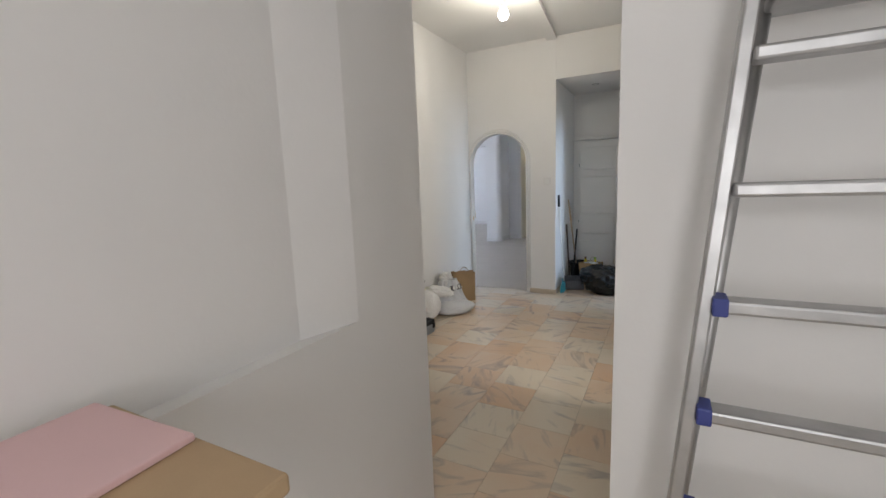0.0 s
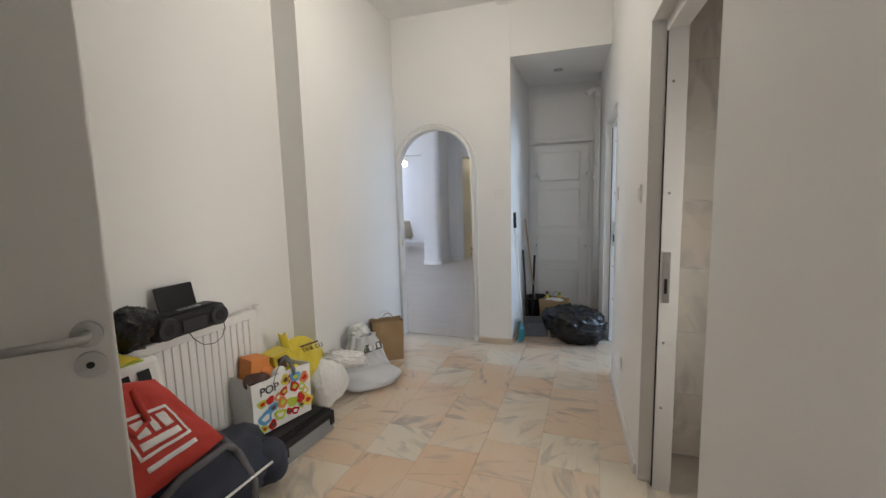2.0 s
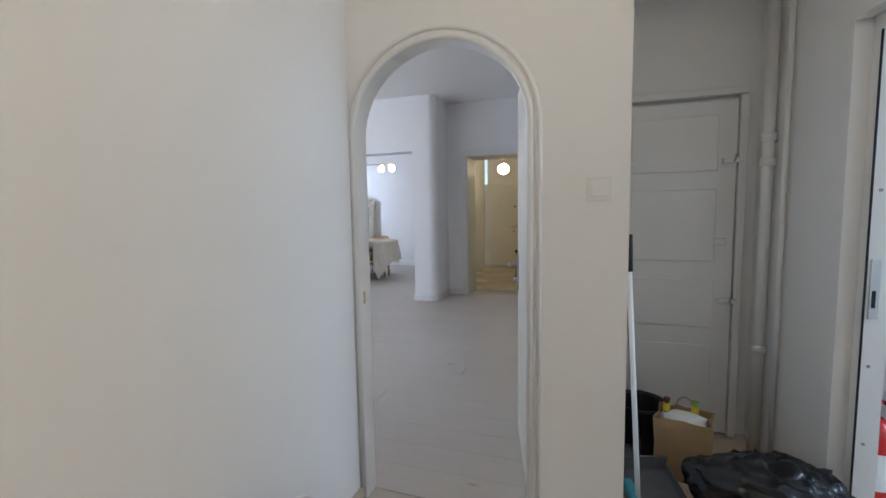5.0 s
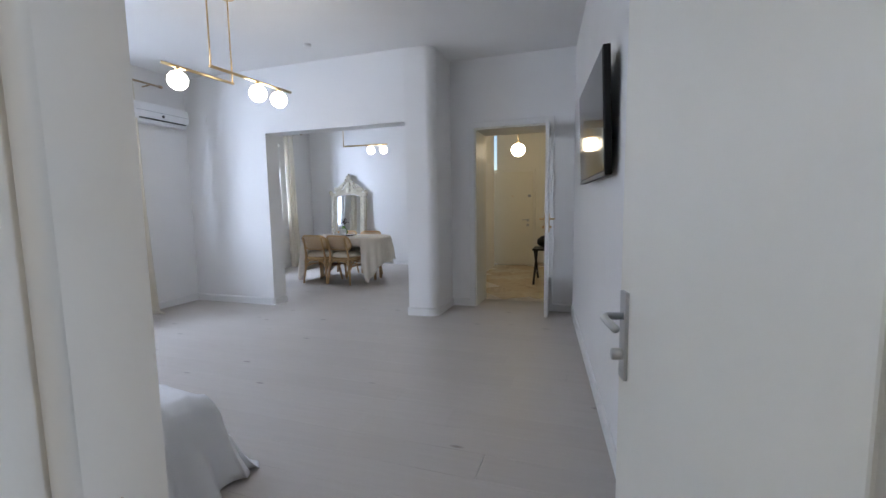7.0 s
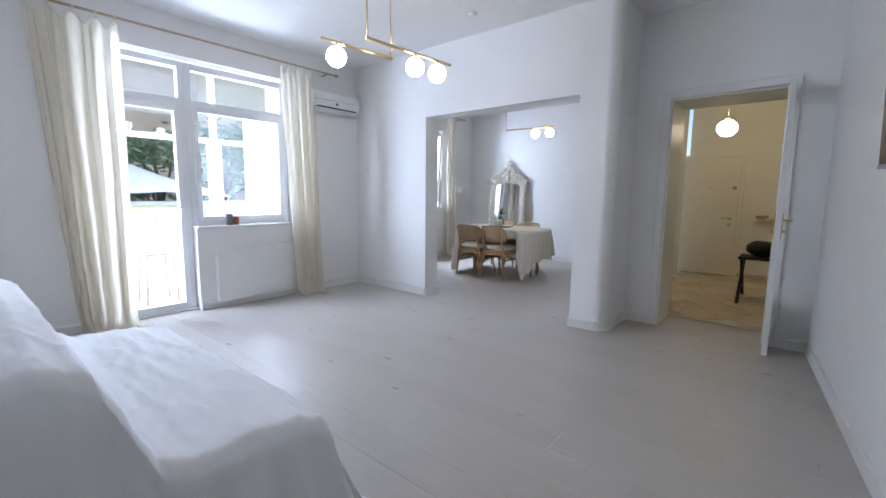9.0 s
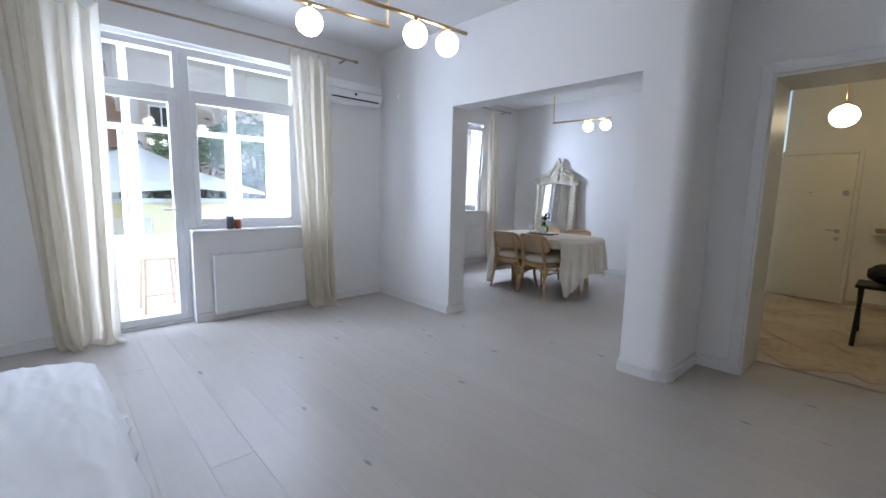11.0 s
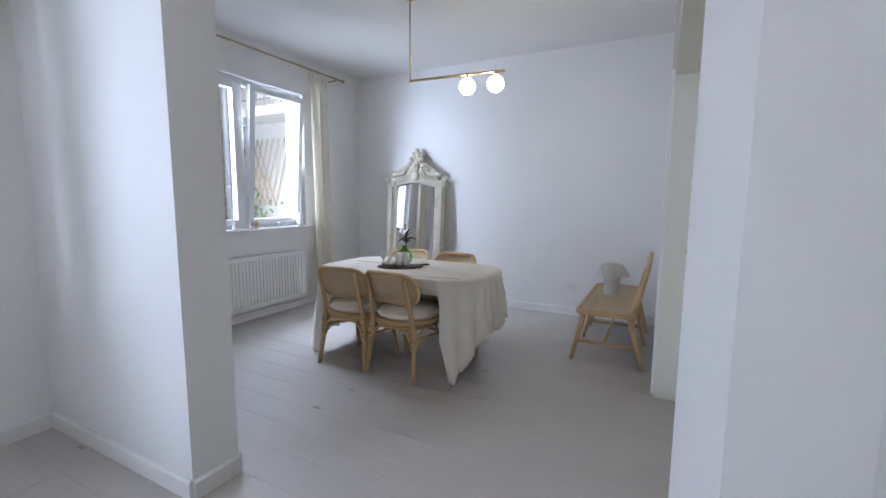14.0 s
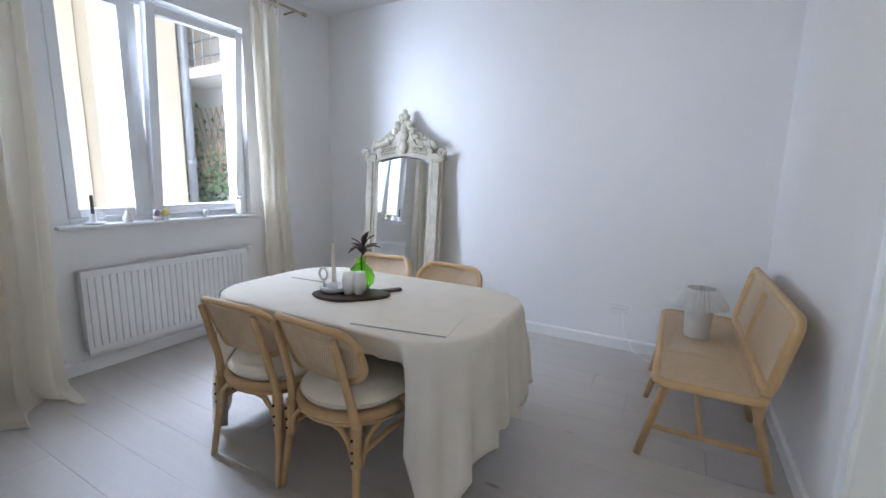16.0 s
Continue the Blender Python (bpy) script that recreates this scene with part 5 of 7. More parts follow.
for a, b2 in zip(rows, rows[1:]):
    for k in range(n):
        bm.faces.new((a[k], a[(k + 1) % n], b2[(k + 1) % n], b2[k]))
part("shade", bm, LAMPSHADE, tl, "pleated white shade").modifiers.new("thick", "SOLIDIFY").thickness = 0.002

# carved mirror, leaning on the wall
mr = thing("standing_mirror", "tall distressed cream mirror with a carved crest", "mirror", (-5.66, 12.25, 0))
ML = Matrix.Translation((-5.57, 12.20, 0.0)) @ Matrix.Rotation(radians(4.5), 4, "Z") @ Matrix.Rotation(radians(-4.6), 4, "X") @ Matrix.Diagonal((0.89, 1.0, 1.0, 1.0))


def mpart(name, bm, mat=ANTIQUE, label="", smooth=False):
    return part(name, moved(bm, ML), mat, mr, label, smooth)


for s in (-1, 1):
    bm = bmesh.new()
    x0, x1 = sorted((s * 0.47, s * 0.345))
    box(bm, x0, 0.0, 0.0, x1, 0.05, 1.52, 0.012)
    box(bm, x0 + 0.03, -0.018, 0.06, x1 - 0.03, 0.004, 1.48, 0.008)
    mpart("side_post", bm)
    x0, x1 = sorted((s * 0.345, s * 0.305))
    mpart("inner_moulding", box(bmesh.new(), x0, 0.005, 0.12, x1, 0.04, 1.50, 0.008))
    mpart("capital", box(bmesh.new(), *sorted((s * 0.49, s * 0.335))[:1], -0.02, 1.50, sorted((s * 0.49, s * 0.335))[1], 0.055, 1.56, 0.012))
    mpart("scroll", tube(bmesh.new(), [(s * (0.46 + 0.05 * (1 - k / 22) * math.cos(k * 0.6)), -0.02, 1.56 + 0.05 * (1 - k / 22) * math.sin(k * 0.6)) for k in range(20)], 0.014, 8), smooth=True)
    mpart("foot", box(bmesh.new(), *sorted((s * 0.49, s * 0.335))[:1], -0.025, 0.0, sorted((s * 0.49, s * 0.335))[1], 0.055, 0.10, 0.012))
mpart("bottom_rail", box(bmesh.new(), -0.345, 0.0, 0.0, 0.345, 0.045, 0.13, 0.01))
bm = bmesh.new()
n = 40
lo, hi = [], []
for k in range(n + 1):
    x = -0.345 + 0.69 * k / n
    lo.append((x, 1.485 + 0.055 * math.cos(x / 0.345 * math.pi / 2)))
    u = abs(x) / 0.345
    hi.append((x, 1.625 + 0.02 * abs(math.sin(7 * u)) + 0.21 * math.exp(-(u / 0.26) ** 2)))
for y in (0.0, 0.045):
    a = [bm.verts.new((x, y, z)) for x, z in lo]
    b2 = [bm.verts.new((x, y, z)) for x, z in hi]
    for k in range(n):
        bm.faces.new((a[k], a[k + 1], b2[k + 1], b2[k]))
vs = bm.verts[:]
for k in range(n):
    for o in (0, n + 1):
        bm.faces.new((vs[o + k], vs[o + k + 1], vs[2 * n + 2 + o + k + 1], vs[2 * n + 2 + o + k]))
mpart("crest_board", bm)
rng = random.Random(3)
for s in (-1, 1):
    for i in range(9):
        u = i / 8
        x, z = s * (0.36 - 0.33 * u), 1.645 + 0.03 * u + 0.225 * (max(0.0, u - 0.45) / 0.55) ** 1.3
        bm = ball(bmesh.new(), 0, 0, 0, 0.056 - 0.016 * u, 0.028, 0.03, 12, 8)
        mpart("carved_leaf", moved(bm, Matrix.Translation((x, -0.012, z)) @ Matrix.Rotation(s * (0.9 - 1.4 * u) + rng.uniform(-0.5, 0.5), 4, "Y")), smooth=True)
    for i in range(6):
        x = s * (0.30 - 0.045 * i)
        mpart("carved_curl", tube(bmesh.new(), [(x + 0.026 * (1 - k / 16) * math.cos(k * 0.7), -0.012, 1.665 + 0.028 * i + 0.026 * (1 - k / 16) * math.sin(s * k * 0.7)) for k in range(14)], 0.008, 6), smooth=True)
    bm = bmesh.new()
    for i in range(7):
        for j in range(3):
            ball(bm, s * (0.10 + 0.028 * i + 0.014 * (j % 2)), -0.004, 1.575 + 0.024 * j - 0.004 * i, 0.009, 0.009, 0.009, 8, 6)
    mpart("lattice_carving", bm, smooth=True)
mpart("shell", ball(bmesh.new(), 0, -0.012, 1.62, 0.055, 0.03, 0.06, 14, 10), smooth=True)
for x, z, r in ((0, 1.80, 0.05), (-0.03, 1.86, 0.035), (0.03, 1.86, 0.035), (0, 1.915, 0.042), (0, 1.955, 0.026), (-0.06, 1.81, 0.03), (0.06, 1.81, 0.03), (0.0, 1.73, 0.055)):
    mpart("finial_carving", ball(bmesh.new(), x, 0.0, z, r, 0.028, r * 1.05, 12, 8), smooth=True)
bm = bmesh.new()
front = [(x, z) for x, z in [(-0.305, 0.13), (0.305, 0.13)]] + [(0.305 - 0.61 * k / 16, 1.46 + 0.06 * math.cos((0.305 - 0.61 * k / 16) / 0.345 * math.pi / 2)) for k in range(17)]
vsm = [bm.verts.new((x, 0.012, z)) for x, z in front]
bm.faces.new(vsm)
ext = bmesh.ops.extrude_face_region(bm, geom=bm.faces[:])
for w in ext["geom"]:
    if isinstance(w, bmesh.types.BMVert):
        w.co.y += 0.006
mpart("mirror_glass", bm, MIRROR, "silvered mirror glass")


# ---- curtains ----
def curtain(name, label, p_top, p_bot, ztop, waves, depth, seed, puddle=0.12, swell=0.0):
    """Hangs on a line in the plan; p_top and p_bot are its ends above and at the floor."""
    rng = random.Random(seed)
    ph = [rng.uniform(0, 6.28) for _ in range(4)]
    (ax, ay), (bx, by) = p_top
    (cx, cy), (dx, dy) = p_bot

    def fn(u, v):
        z = ztop * (1 - v)
        k = v ** 1.2
        x0, y0 = ax + (bx - ax) * u, ay + (by - ay) * u
        x1, y1 = cx + (dx - cx) * u, cy + (dy - cy) * u
        x, y = x0 + (x1 - x0) * k, y0 + (y1 - y0) * k
        uu = u + 0.07 * math.sin(5.3 * u + ph[1]) + 0.035 * noise.noise(Vector((u * 5, v * 1.6, ph[0])))
        w = math.sin(2 * math.pi * waves * 0.62 * uu + ph[0] + 0.7 * math.sin(2.2 * v + ph[1])) + 0.45 * math.sin(2 * math.pi * waves * 1.5 * uu + ph[2] + 1.6 * v) * (0.5 + 0.5 * math.sin(3 * v + 6 * u)) + 0.30 * noise.noise(Vector((u * waves * 2.2, v * 4, ph[3])))
        amp = depth * (0.6 + 0.5 * v) * min(1.0, v * 9 + 0.25)
        x += amp * w + swell * math.sin(math.pi * v)
        y += 0.35 * amp * math.cos(2 * math.pi * waves * u + ph[3])
        tabs = (0.5 - 0.5 * math.cos(2 * math.pi * u * 4)) * 0.07 * max(0.0, 1 - v * 14)
        z -= tabs
        if v > 0.965:
            f = (v - 0.965) / 0.035
            x += puddle * f * (0.7 + 0.5 * math.sin(9 * u + ph[1]))
            y += 0.05 * f * math.sin(7 * u + ph[2])
            z = 0.012 + (z - 0.0) * 0.3 + 0.02 * (0.5 + 0.5 * math.sin(17 * u + ph[0])) * (1 - f)
        return (x, y, max(z, 0.006))

    c = thing(name, label, "curtain", (cx, cy, 0), "linen curtains")
    bm = bmesh.new()
    grid_surface(bm, fn, 150, 70)
    part("cloth", bm, CURTAIN, c, smooth=True).modifiers.new("thick", "SOLIDIFY").thickness = 0.0015
    for k in range(5):
        u = k / 4
        x, y = ax + (bx - ax) * u, ay + (by - ay) * u
        y = min(max(y, min(ay, by) + 0.02), max(ay, by) - 0.02)
        part("tie", tube(bmesh.new(), [(x + 0.022 * math.cos(a), y, ztop + 0.018 + 0.03 * math.sin(a)) for a in [2 * math.pi * q / 12 for q in range(13)]], 0.005, 6), CURTAIN, c, smooth=True)
    return c


CXL = WX + 0.12
curtain("curtain", "sheer natural linen curtain beside the balcony door", ((CXL, 5.24), (CXL, 5.84)), ((CXL - 0.02, 5.40), (CXL, 5.80)), 2.73, 9, 0.032, 2)
curtain("curtain", "sheer natural linen curtain drawn beside the window", ((CXL, 7.36), (CXL, 7.80)), ((CXL + 0.04, 7.50), (CXL + 0.06, 7.80)), 2.73, 7, 0.034, 4, 0.13)
CXD = DX + 0.13
curtain("curtain", "natural linen curtain drawn to the side of the dining window", ((CXD, 9.66), (CXD, 9.98)), ((CXD + 0.05, 9.50), (CXD + 0.10, 9.92)), 2.79, 5, 0.045, 6, 0.26)
curtain("curtain", "narrow natural linen curtain beside the dining window", ((CXD, 11.40), (CXD, 11.70)), ((CXD + 0.0, 11.44), (CXD + 0.0, 11.78)), 2.79, 4, 0.028, 8, 0.06)


def curtain_rod(x, y0, y1, z, brackets, wallx):
    r = thing("curtain_rod", "thin pale wooden curtain rod with plain ends", "curtain rod", (x, y0, z))
    part("rod", tube(bmesh.new(), [(x, y0, z), (x, y1, z)], 0.011, 10), WOODROD, r, smooth=True)
    for y in (y0, y1):
        part("finial", tube(bmesh.new(), [(x, y - 0.02, z), (x, y + 0.02, z)], 0.017, 12), WOODROD, r, smooth=True)
    for y in brackets:
        part("bracket", tube(bmesh.new(), [(wallx, y, z - 0.02), (x, y, z - 0.012)], 0.009, 8), WOODROD, r, smooth=True)


curtain_rod(CXL, 5.10, 8.14, 2.765, (5.2, 8.0), WX)
curtain_rod(CXD, 9.5, 12.0, 2.825, (9.6, 11.88), DX)

# things on the sills
ZS = 0.9905
c = thing("candlestick", "white dish candlestick with a dark grey candle", "candle holder", (-6.6, 10.2, ZS))
part("dish", lathe(bmesh.new(), [(0.0, 0), (0.05, 0), (0.07, 0.012), (0.066, 0.014), (0.02, 0.012), (0.018, 0.07), (0.0, 0.07)], -6.60, 10.22, ZS, 24), CERAMIC, c, smooth=True)
part("candle", tube(bmesh.new(), [(-6.60, 10.22, ZS + 0.07), (-6.60, 10.22, ZS + 0.19)], 0.010, 10), GREYWEB, c, "dark grey candle", smooth=True)
part("ring_handle", tube(bmesh.new(), [(-6.60, 10.265 + 0.024 * math.cos(a), ZS + 0.05 + 0.022 * math.sin(a)) for a in [2 * math.pi * q / 12 for q in range(13)]], 0.004, 6), CERAMIC, c, smooth=True)
c = thing("bud_vase", "small white vase with dry twigs", "vase", (-6.6, 10.42, ZS))
part("body", lathe(bmesh.new(), [(0.0, 0), (0.028, 0), (0.034, 0.02), (0.026, 0.045), (0.012, 0.06), (0.016, 0.075), (0.0, 0.07)], -6.60, 10.42, ZS, 18), CERAMIC, c, smooth=True)
for q in range(4):
    part("twig", tube(bmesh.new(), [(-6.60, 10.42, ZS + 0.06), (-6.60 + 0.01 * q, 10.40 + 0.018 * q, ZS + 0.17)], 0.0015, 5), WOODROD, c)
for y, mt, lb in ((10.60, EGG, "mauve egg in a white cup"), (10.66, EGGYELLOW, "ochre egg in a white cup")):
    c = thing("decorative_egg", lb, "ornament", (-6.58, y, ZS), "eggs on the sill")
    part("cup", lathe(bmesh.new(), [(0.0, 0), (0.024, 0), (0.028, 0.03), (0.0, 0.03)], -6.58, y, ZS, 14), CERAMIC, c, smooth=True)
    part("egg", ball(bmesh.new(), -6.58, y, ZS + 0.05, 0.026, 0.026, 0.03, 14, 10), mt, c, smooth=True)
c = thing("small_cup", "small white ceramic cup on the sill", "cup", (-6.60, 10.96, ZS))
part("body", lathe(bmesh.new(), [(0.0, 0), (0.02, 0), (0.024, 0.04), (0.018, 0.055), (0.0, 0.055)], -6.60, 10.98, ZS, 16), CERAMIC, c, smooth=True)
c = thing("jug", "white ceramic jug on the sill", "jug", (-6.60, 11.28, ZS))
part("body", lathe(bmesh.new(), [(0.0, 0), (0.042, 0), (0.044, 0.02), (0.03, 0.10), (0.022, 0.13), (0.026, 0.155), (0.0, 0.15)], -6.60, 11.30, ZS, 20), CERAMIC, c, smooth=True)
part("spout", tube(bmesh.new(), [(-6.60, 11.28, ZS + 0.13), (-6.60, 11.25, ZS + 0.16)], [0.012, 0.006], 8), CERAMIC, c, smooth=True)
for y, r, h, mt, lb in ((6.765, 0.034, 0.125, GREYWEB, "grey pillar candle on the sill"), (6.835, 0.032, 0.095, material("rust_wax", (0.36, 0.10, 0.045), 0.5), "rust-coloured pillar candle on the sill")):
    c = thing("pillar_candle", lb, "candle", (WX, y, 0.905), "candles on the sill")
    part("wax", lathe(bmesh.new(), [(0.0, 0), (r, 0), (r, h - 0.006), (r - 0.005, h), (0.0, h - 0.004)], WX - 0.01, y, 0.9055, 20), mt, c, smooth=False)
    part("wick", tube(bmesh.new(), [(WX - 0.01, y, 0.9 + h), (WX - 0.01, y, 0.916 + h)], 0.0015, 5), BLACK, c)
c = thing("sill_tray", "small white dish on the window sill", "dish", (WX, 7.1, 0.905))
part("dish", B(WX - 0.04, 7.05, 0.9055, WX + 0.02, 7.22, 0.914, 0.003), CERAMIC, c)


# ---- sofa under a white sheet ----
SX0, SX1, SY0, SY1 = -4.02, -2.22, 4.60, 5.58


def sofa_sheet():
    bm = bmesh.new()
    # cross-section from behind the back, over it, across the seat, and down the front
    prof = [(4.60, 0.06), (4.60, 0.70), (4.63, 0.80), (4.70, 0.845), (4.80, 0.85), (4.89, 0.80), (4.95, 0.66), (5.02, 0.50), (5.12, 0.455), (5.35, 0.445), (5.50, 0.43), (5.565, 0.40), (5.60, 0.30), (5.63, 0.15), (5.665, 0.012)]
    nu = 170
    rows = []
    dense = []
    for (y0, z0), (y1, z1) in zip(prof, prof[1:]):
        m = max(1, int(math.hypot(y1 - y0, z1 - z0) / 0.016))
        dense += [(y0 + (y1 - y0) * k / m, z0 + (z1 - z0) * k / m) for k in range(m)]
    dense.append(prof[-1])
    for i in range(nu + 1):
        u = i / nu
        x = SX0 + (SX1 - SX0) * u
        row = []
        for j, (y, z) in enumerate(dense):
            ridge = 1 - abs(noise.noise(Vector((x * 3.0 + y * 2.0, y * 6.5 - x * 1.5, z * 4))))
            f = noise.noise(Vector((x * 1.6, y * 3, z * 3))) * 0.012 + 0.006 * (ridge ** 3 - 0.5)
            f += 0.009 * ((1 - abs(noise.noise(Vector((x * 1.8 + y * 1.1, y * 9 - x * 0.8, z * 3))))) ** 8 - 0.2)
            f += 0.006 * ((1 - abs(noise.noise(Vector((x * 3.5 - y * 2, y * 15 + x * 2.2, z * 5 + 5))))) ** 9 - 0.2)
            crease = 0.004 * abs(math.sin(15 * y + 4 * noise.noise(Vector((x * 1.2, y * 1.5, 0))))) if 5.0 < y < 5.5 else 0.0
            hemw = 0.02 * math.sin(x * 17 + 1.5 * math.sin(x * 5)) * max(0.0, (0.42 - z) / 0.42) if y > 5.5 else 0.0
            end = 0.05 * (1 - min(1.0, min(u, 1 - u) / 0.04)) ** 2
            row.append(bm.verts.new((x, y + hemw + f * 0.5, max(0.012, z + (f + crease if z > 0.1 else 0.0) - end * (1 if z > 0.2 else 0)))))
        rows.append(row)
    for a, b in zip(rows, rows[1:]):
        for j in range(len(dense) - 1):
            bm.faces.new((a[j], a[j + 1], b[j + 1], b[j]))
    # both ends fall to the floor in folds
    for row, s in ((rows[0], -1), (rows[-1], 1)):
        last = row
        top = [v.co.copy() for v in row]
        for k in range(1, 11):
            f = k / 10
            new_row = []
            for j, c in enumerate(top):
                w = 0.028 * math.sin(j * 0.55 + 1.2 * math.sin(j * 0.13)) * f
                out = 0.03 * f + 0.06 * f * f + w
                yy = c.y + (0.03 * f if c.y > 5.4 else 0.0) + 0.012 * math.sin(j * 0.8) * f
                new_row.append(bm.verts.new((c.x + s * out, yy, c.z + (0.012 - c.z) * f)))
            for j in range(len(top) - 1):
                bm.faces.new((last[j], last[j + 1], new_row[j + 1], new_row[j]))
            last = new_row
    return bm


sc = tagged(part("sofa_cover", sofa_sheet(), WHITECLOTH, smooth=True), "white cotton sheet draped over the whole sofa", "sheet")
sc.modifiers.new("thick", "SOLIDIFY").thickness = 0.003
sf = thing("sofa", "sofa wholly hidden under a white sheet", "sofa", (-3.1, 5.1, 0))
part("seat", B(SX0 + 0.03, 4.95, 0.08, SX1 - 0.03, 5.52, 0.40, 0.03), GREYWEB, sf)
part("backrest", B(SX0 + 0.03, 4.64, 0.08, SX1 - 0.03, 4.86, 0.78, 0.03), GREYWEB, sf)
for x in (SX0 + 0.1, SX1 - 0.1):
    for y in (4.72, 5.44):
        part("leg", tube(bmesh.new(), [(x, y, 0), (x, y, 0.08)], 0.025, 8), DARKWOOD, sf)

# ---- hall and start room things ----
def lumpy(cx, cy, z0, rx, ry, h, seed, rough=0.12, fine=0.035, top=0.0, sub=4):
    """A soft full bag: rounded, creased, flat where it lies."""
    bm = bmesh.new()
    bmesh.ops.create_icosphere(bm, subdivisions=sub, radius=1.0)
    o = Vector((seed * 3.7, seed * 1.3, seed * 7.1))
    for v in bm.verts:
        d = v.co.normalized()
        a = noise.noise(d * 1.4 + o) * rough * 2 + noise.noise(d * 3.1 + o) * rough
        c = 1 - abs(noise.noise(d * 5.0 + o * 2))
        e = 1 - abs(noise.noise(d * 10.0 + o))
        r = 1 + a + fine * (c * c - 0.6) * 2.4 + fine * 0.8 * (e * e - 0.6)
        tip = top * max(0.0, d.z - 0.75) * 4
        z = z0 + h * 0.5 + d.z * r * h * 0.5 * (1 + tip)
        if d.z < -0.1:
            z = max(z, z0 + 0.003 + 0.01 * abs(noise.noise(d * 6 + o)))
        v.co = Vector((cx + d.x * r * rx, cy + d.y * r * ry, z))
    return bm


def crumpled(cx, cy, z0, rx, ry, h, seed, planes=22, crease=0.05, sub=5, flat=0.0):
    """A bag pulled into soft facets, with sharp creases between them; flat where it lies."""
    rng = random.Random(seed)
    cut = []
    for _ in range(planes):
        n = Vector((rng.gauss(0, 1), rng.gauss(0, 1), rng.gauss(0, 0.9))).normalized()
        cut.append((n, rng.uniform(0.72, 1.0)))
    o = Vector((seed * 2.3, seed * 0.7, seed * 1.9))
    bm = bmesh.new()
    bmesh.ops.create_icosphere(bm, subdivisions=sub, radius=1.0)
    for v in bm.verts:
        d = v.co.normalized()
        acc = 0.25
        for n, off in cut:
            k = d.dot(n)
            if k > 0.05:
                acc += (k / off) ** 15
        r = acc ** (-1 / 15)
        a = 1 - abs(noise.noise(d * 2.4 + o))
        b = 1 - abs(noise.noise(d * 5.2 + o * 1.7 + Vector((0, 0, 2.0 * d.z))))
        r += crease * 0.55 * (a ** 9 + 0.5 * b ** 8 - 0.3) + 0.05 * noise.noise(d * 1.3 + o)
        z = z0 + h * 0.5 + d.z * r * h * 0.54
        if flat and d.z > 0.2:
            z = min(z, z0 + h * (1 - flat * (1 - d.z)))
        if d.z < -0.1:
            z = max(z, z0 + 0.003 + 0.008 * abs(noise.noise(d * 6 + o)))
        v.co = Vector((cx + d.x * r * rx, cy + d.y * r * ry, z))
    return bm


def open_bag(parent, m, w, d, h, mat, flare=1.05, seed=1, name="bag_body"):
    """An open carrier: four creased sides, a floor and an uneven rim; stands on local z = 0."""
    bm = bmesh.new()
    levels = 7
    outl = []
    per = [(-w / 2, -d / 2), (0, -d / 2), (w / 2, -d / 2), (w / 2, 0), (w / 2, d / 2), (0, d / 2), (-w / 2, d / 2), (-w / 2, 0)]
    pts = []
    for (x0, y0), (x1, y1) in zip(per, per[1:] + per[:1]):
        for k in range(4):
            pts.append((x0 + (x1 - x0) * k / 4, y0 + (y1 - y0) * k / 4))
    rows = []
    for i in range(levels + 1):
        f = i / levels
        row = []
        for k, (x, y) in enumerate(pts):
            s = 1 + (flare - 1) * f
            q = noise.noise(Vector((x * 9 + seed, y * 9, f * 2.5))) * 0.012 * (0.3 + f)
            pinch = -0.10 * d * f * max(0.0, 1 - abs(y) / (d / 2) * 1.2) if abs(abs(x) - w / 2) < 1e-4 else 0.0
            sx = 1 if x > 0 else -1
            rim = 0.014 * noise.noise(Vector((k * 0.7, seed, 0))) if i == levels else 0.0
            row.append(bm.verts.new((x * s + q + sx * pinch, y * s + q, h * f + rim + 0.001)))
        rows.append(row)
    n = len(pts)
    for a, b in zip(rows, rows[1:]):
        for k in range(n):
            bm.faces.new((a[k], a[(k + 1) % n], b[(k + 1) % n], b[k]))
    bm.faces.new(rows[0])
    ob = part(name, moved(bm, m), mat, parent)
    ob.modifiers.new("thick", "SOLIDIFY").thickness = 0.003
    return ob


def loop_handle(parent, m, w, h, z, y, mat, r=0.003, name="handle"):
    pts = [m @ Vector((w / 2 * math.cos(a), y, z + h * math.sin(a))) for a in [math.pi * k / 12 for k in range(13)]]
    return part(name, tube(bmesh.new(), pts, r, 6), mat, parent, smooth=True)


def patch(parent, m, x0, z0, x1, z1, y, mat, name="print", t=0.0012):
    return part(name, moved(box(bmesh.new(), x0, y - t, z0, x1, y, z1), m), mat, parent)


def lettering(parent, text, m, size, mat, name="lettering"):
    """Raised letters in the built-in font, on local x and y."""
    cu = bpy.data.curves.new(name, "FONT")
    cu.body, cu.size, cu.extrude, cu.align_x = text, size, 0.0008, "CENTER"
    tmp = bpy.data.objects.new(name, cu)
    scene.collection.objects.link(tmp)
    dg = bpy.context.evaluated_depsgraph_get()
    me = bpy.data.meshes.new_from_object(tmp.evaluated_get(dg))
    bpy.data.objects.remove(tmp)
    bm = bmesh.new()
    bm.from_mesh(me)
    return part(name, moved(bm, m), mat, parent, "printed word")


UP = Matrix.Rotation(radians(90), 4, "X")

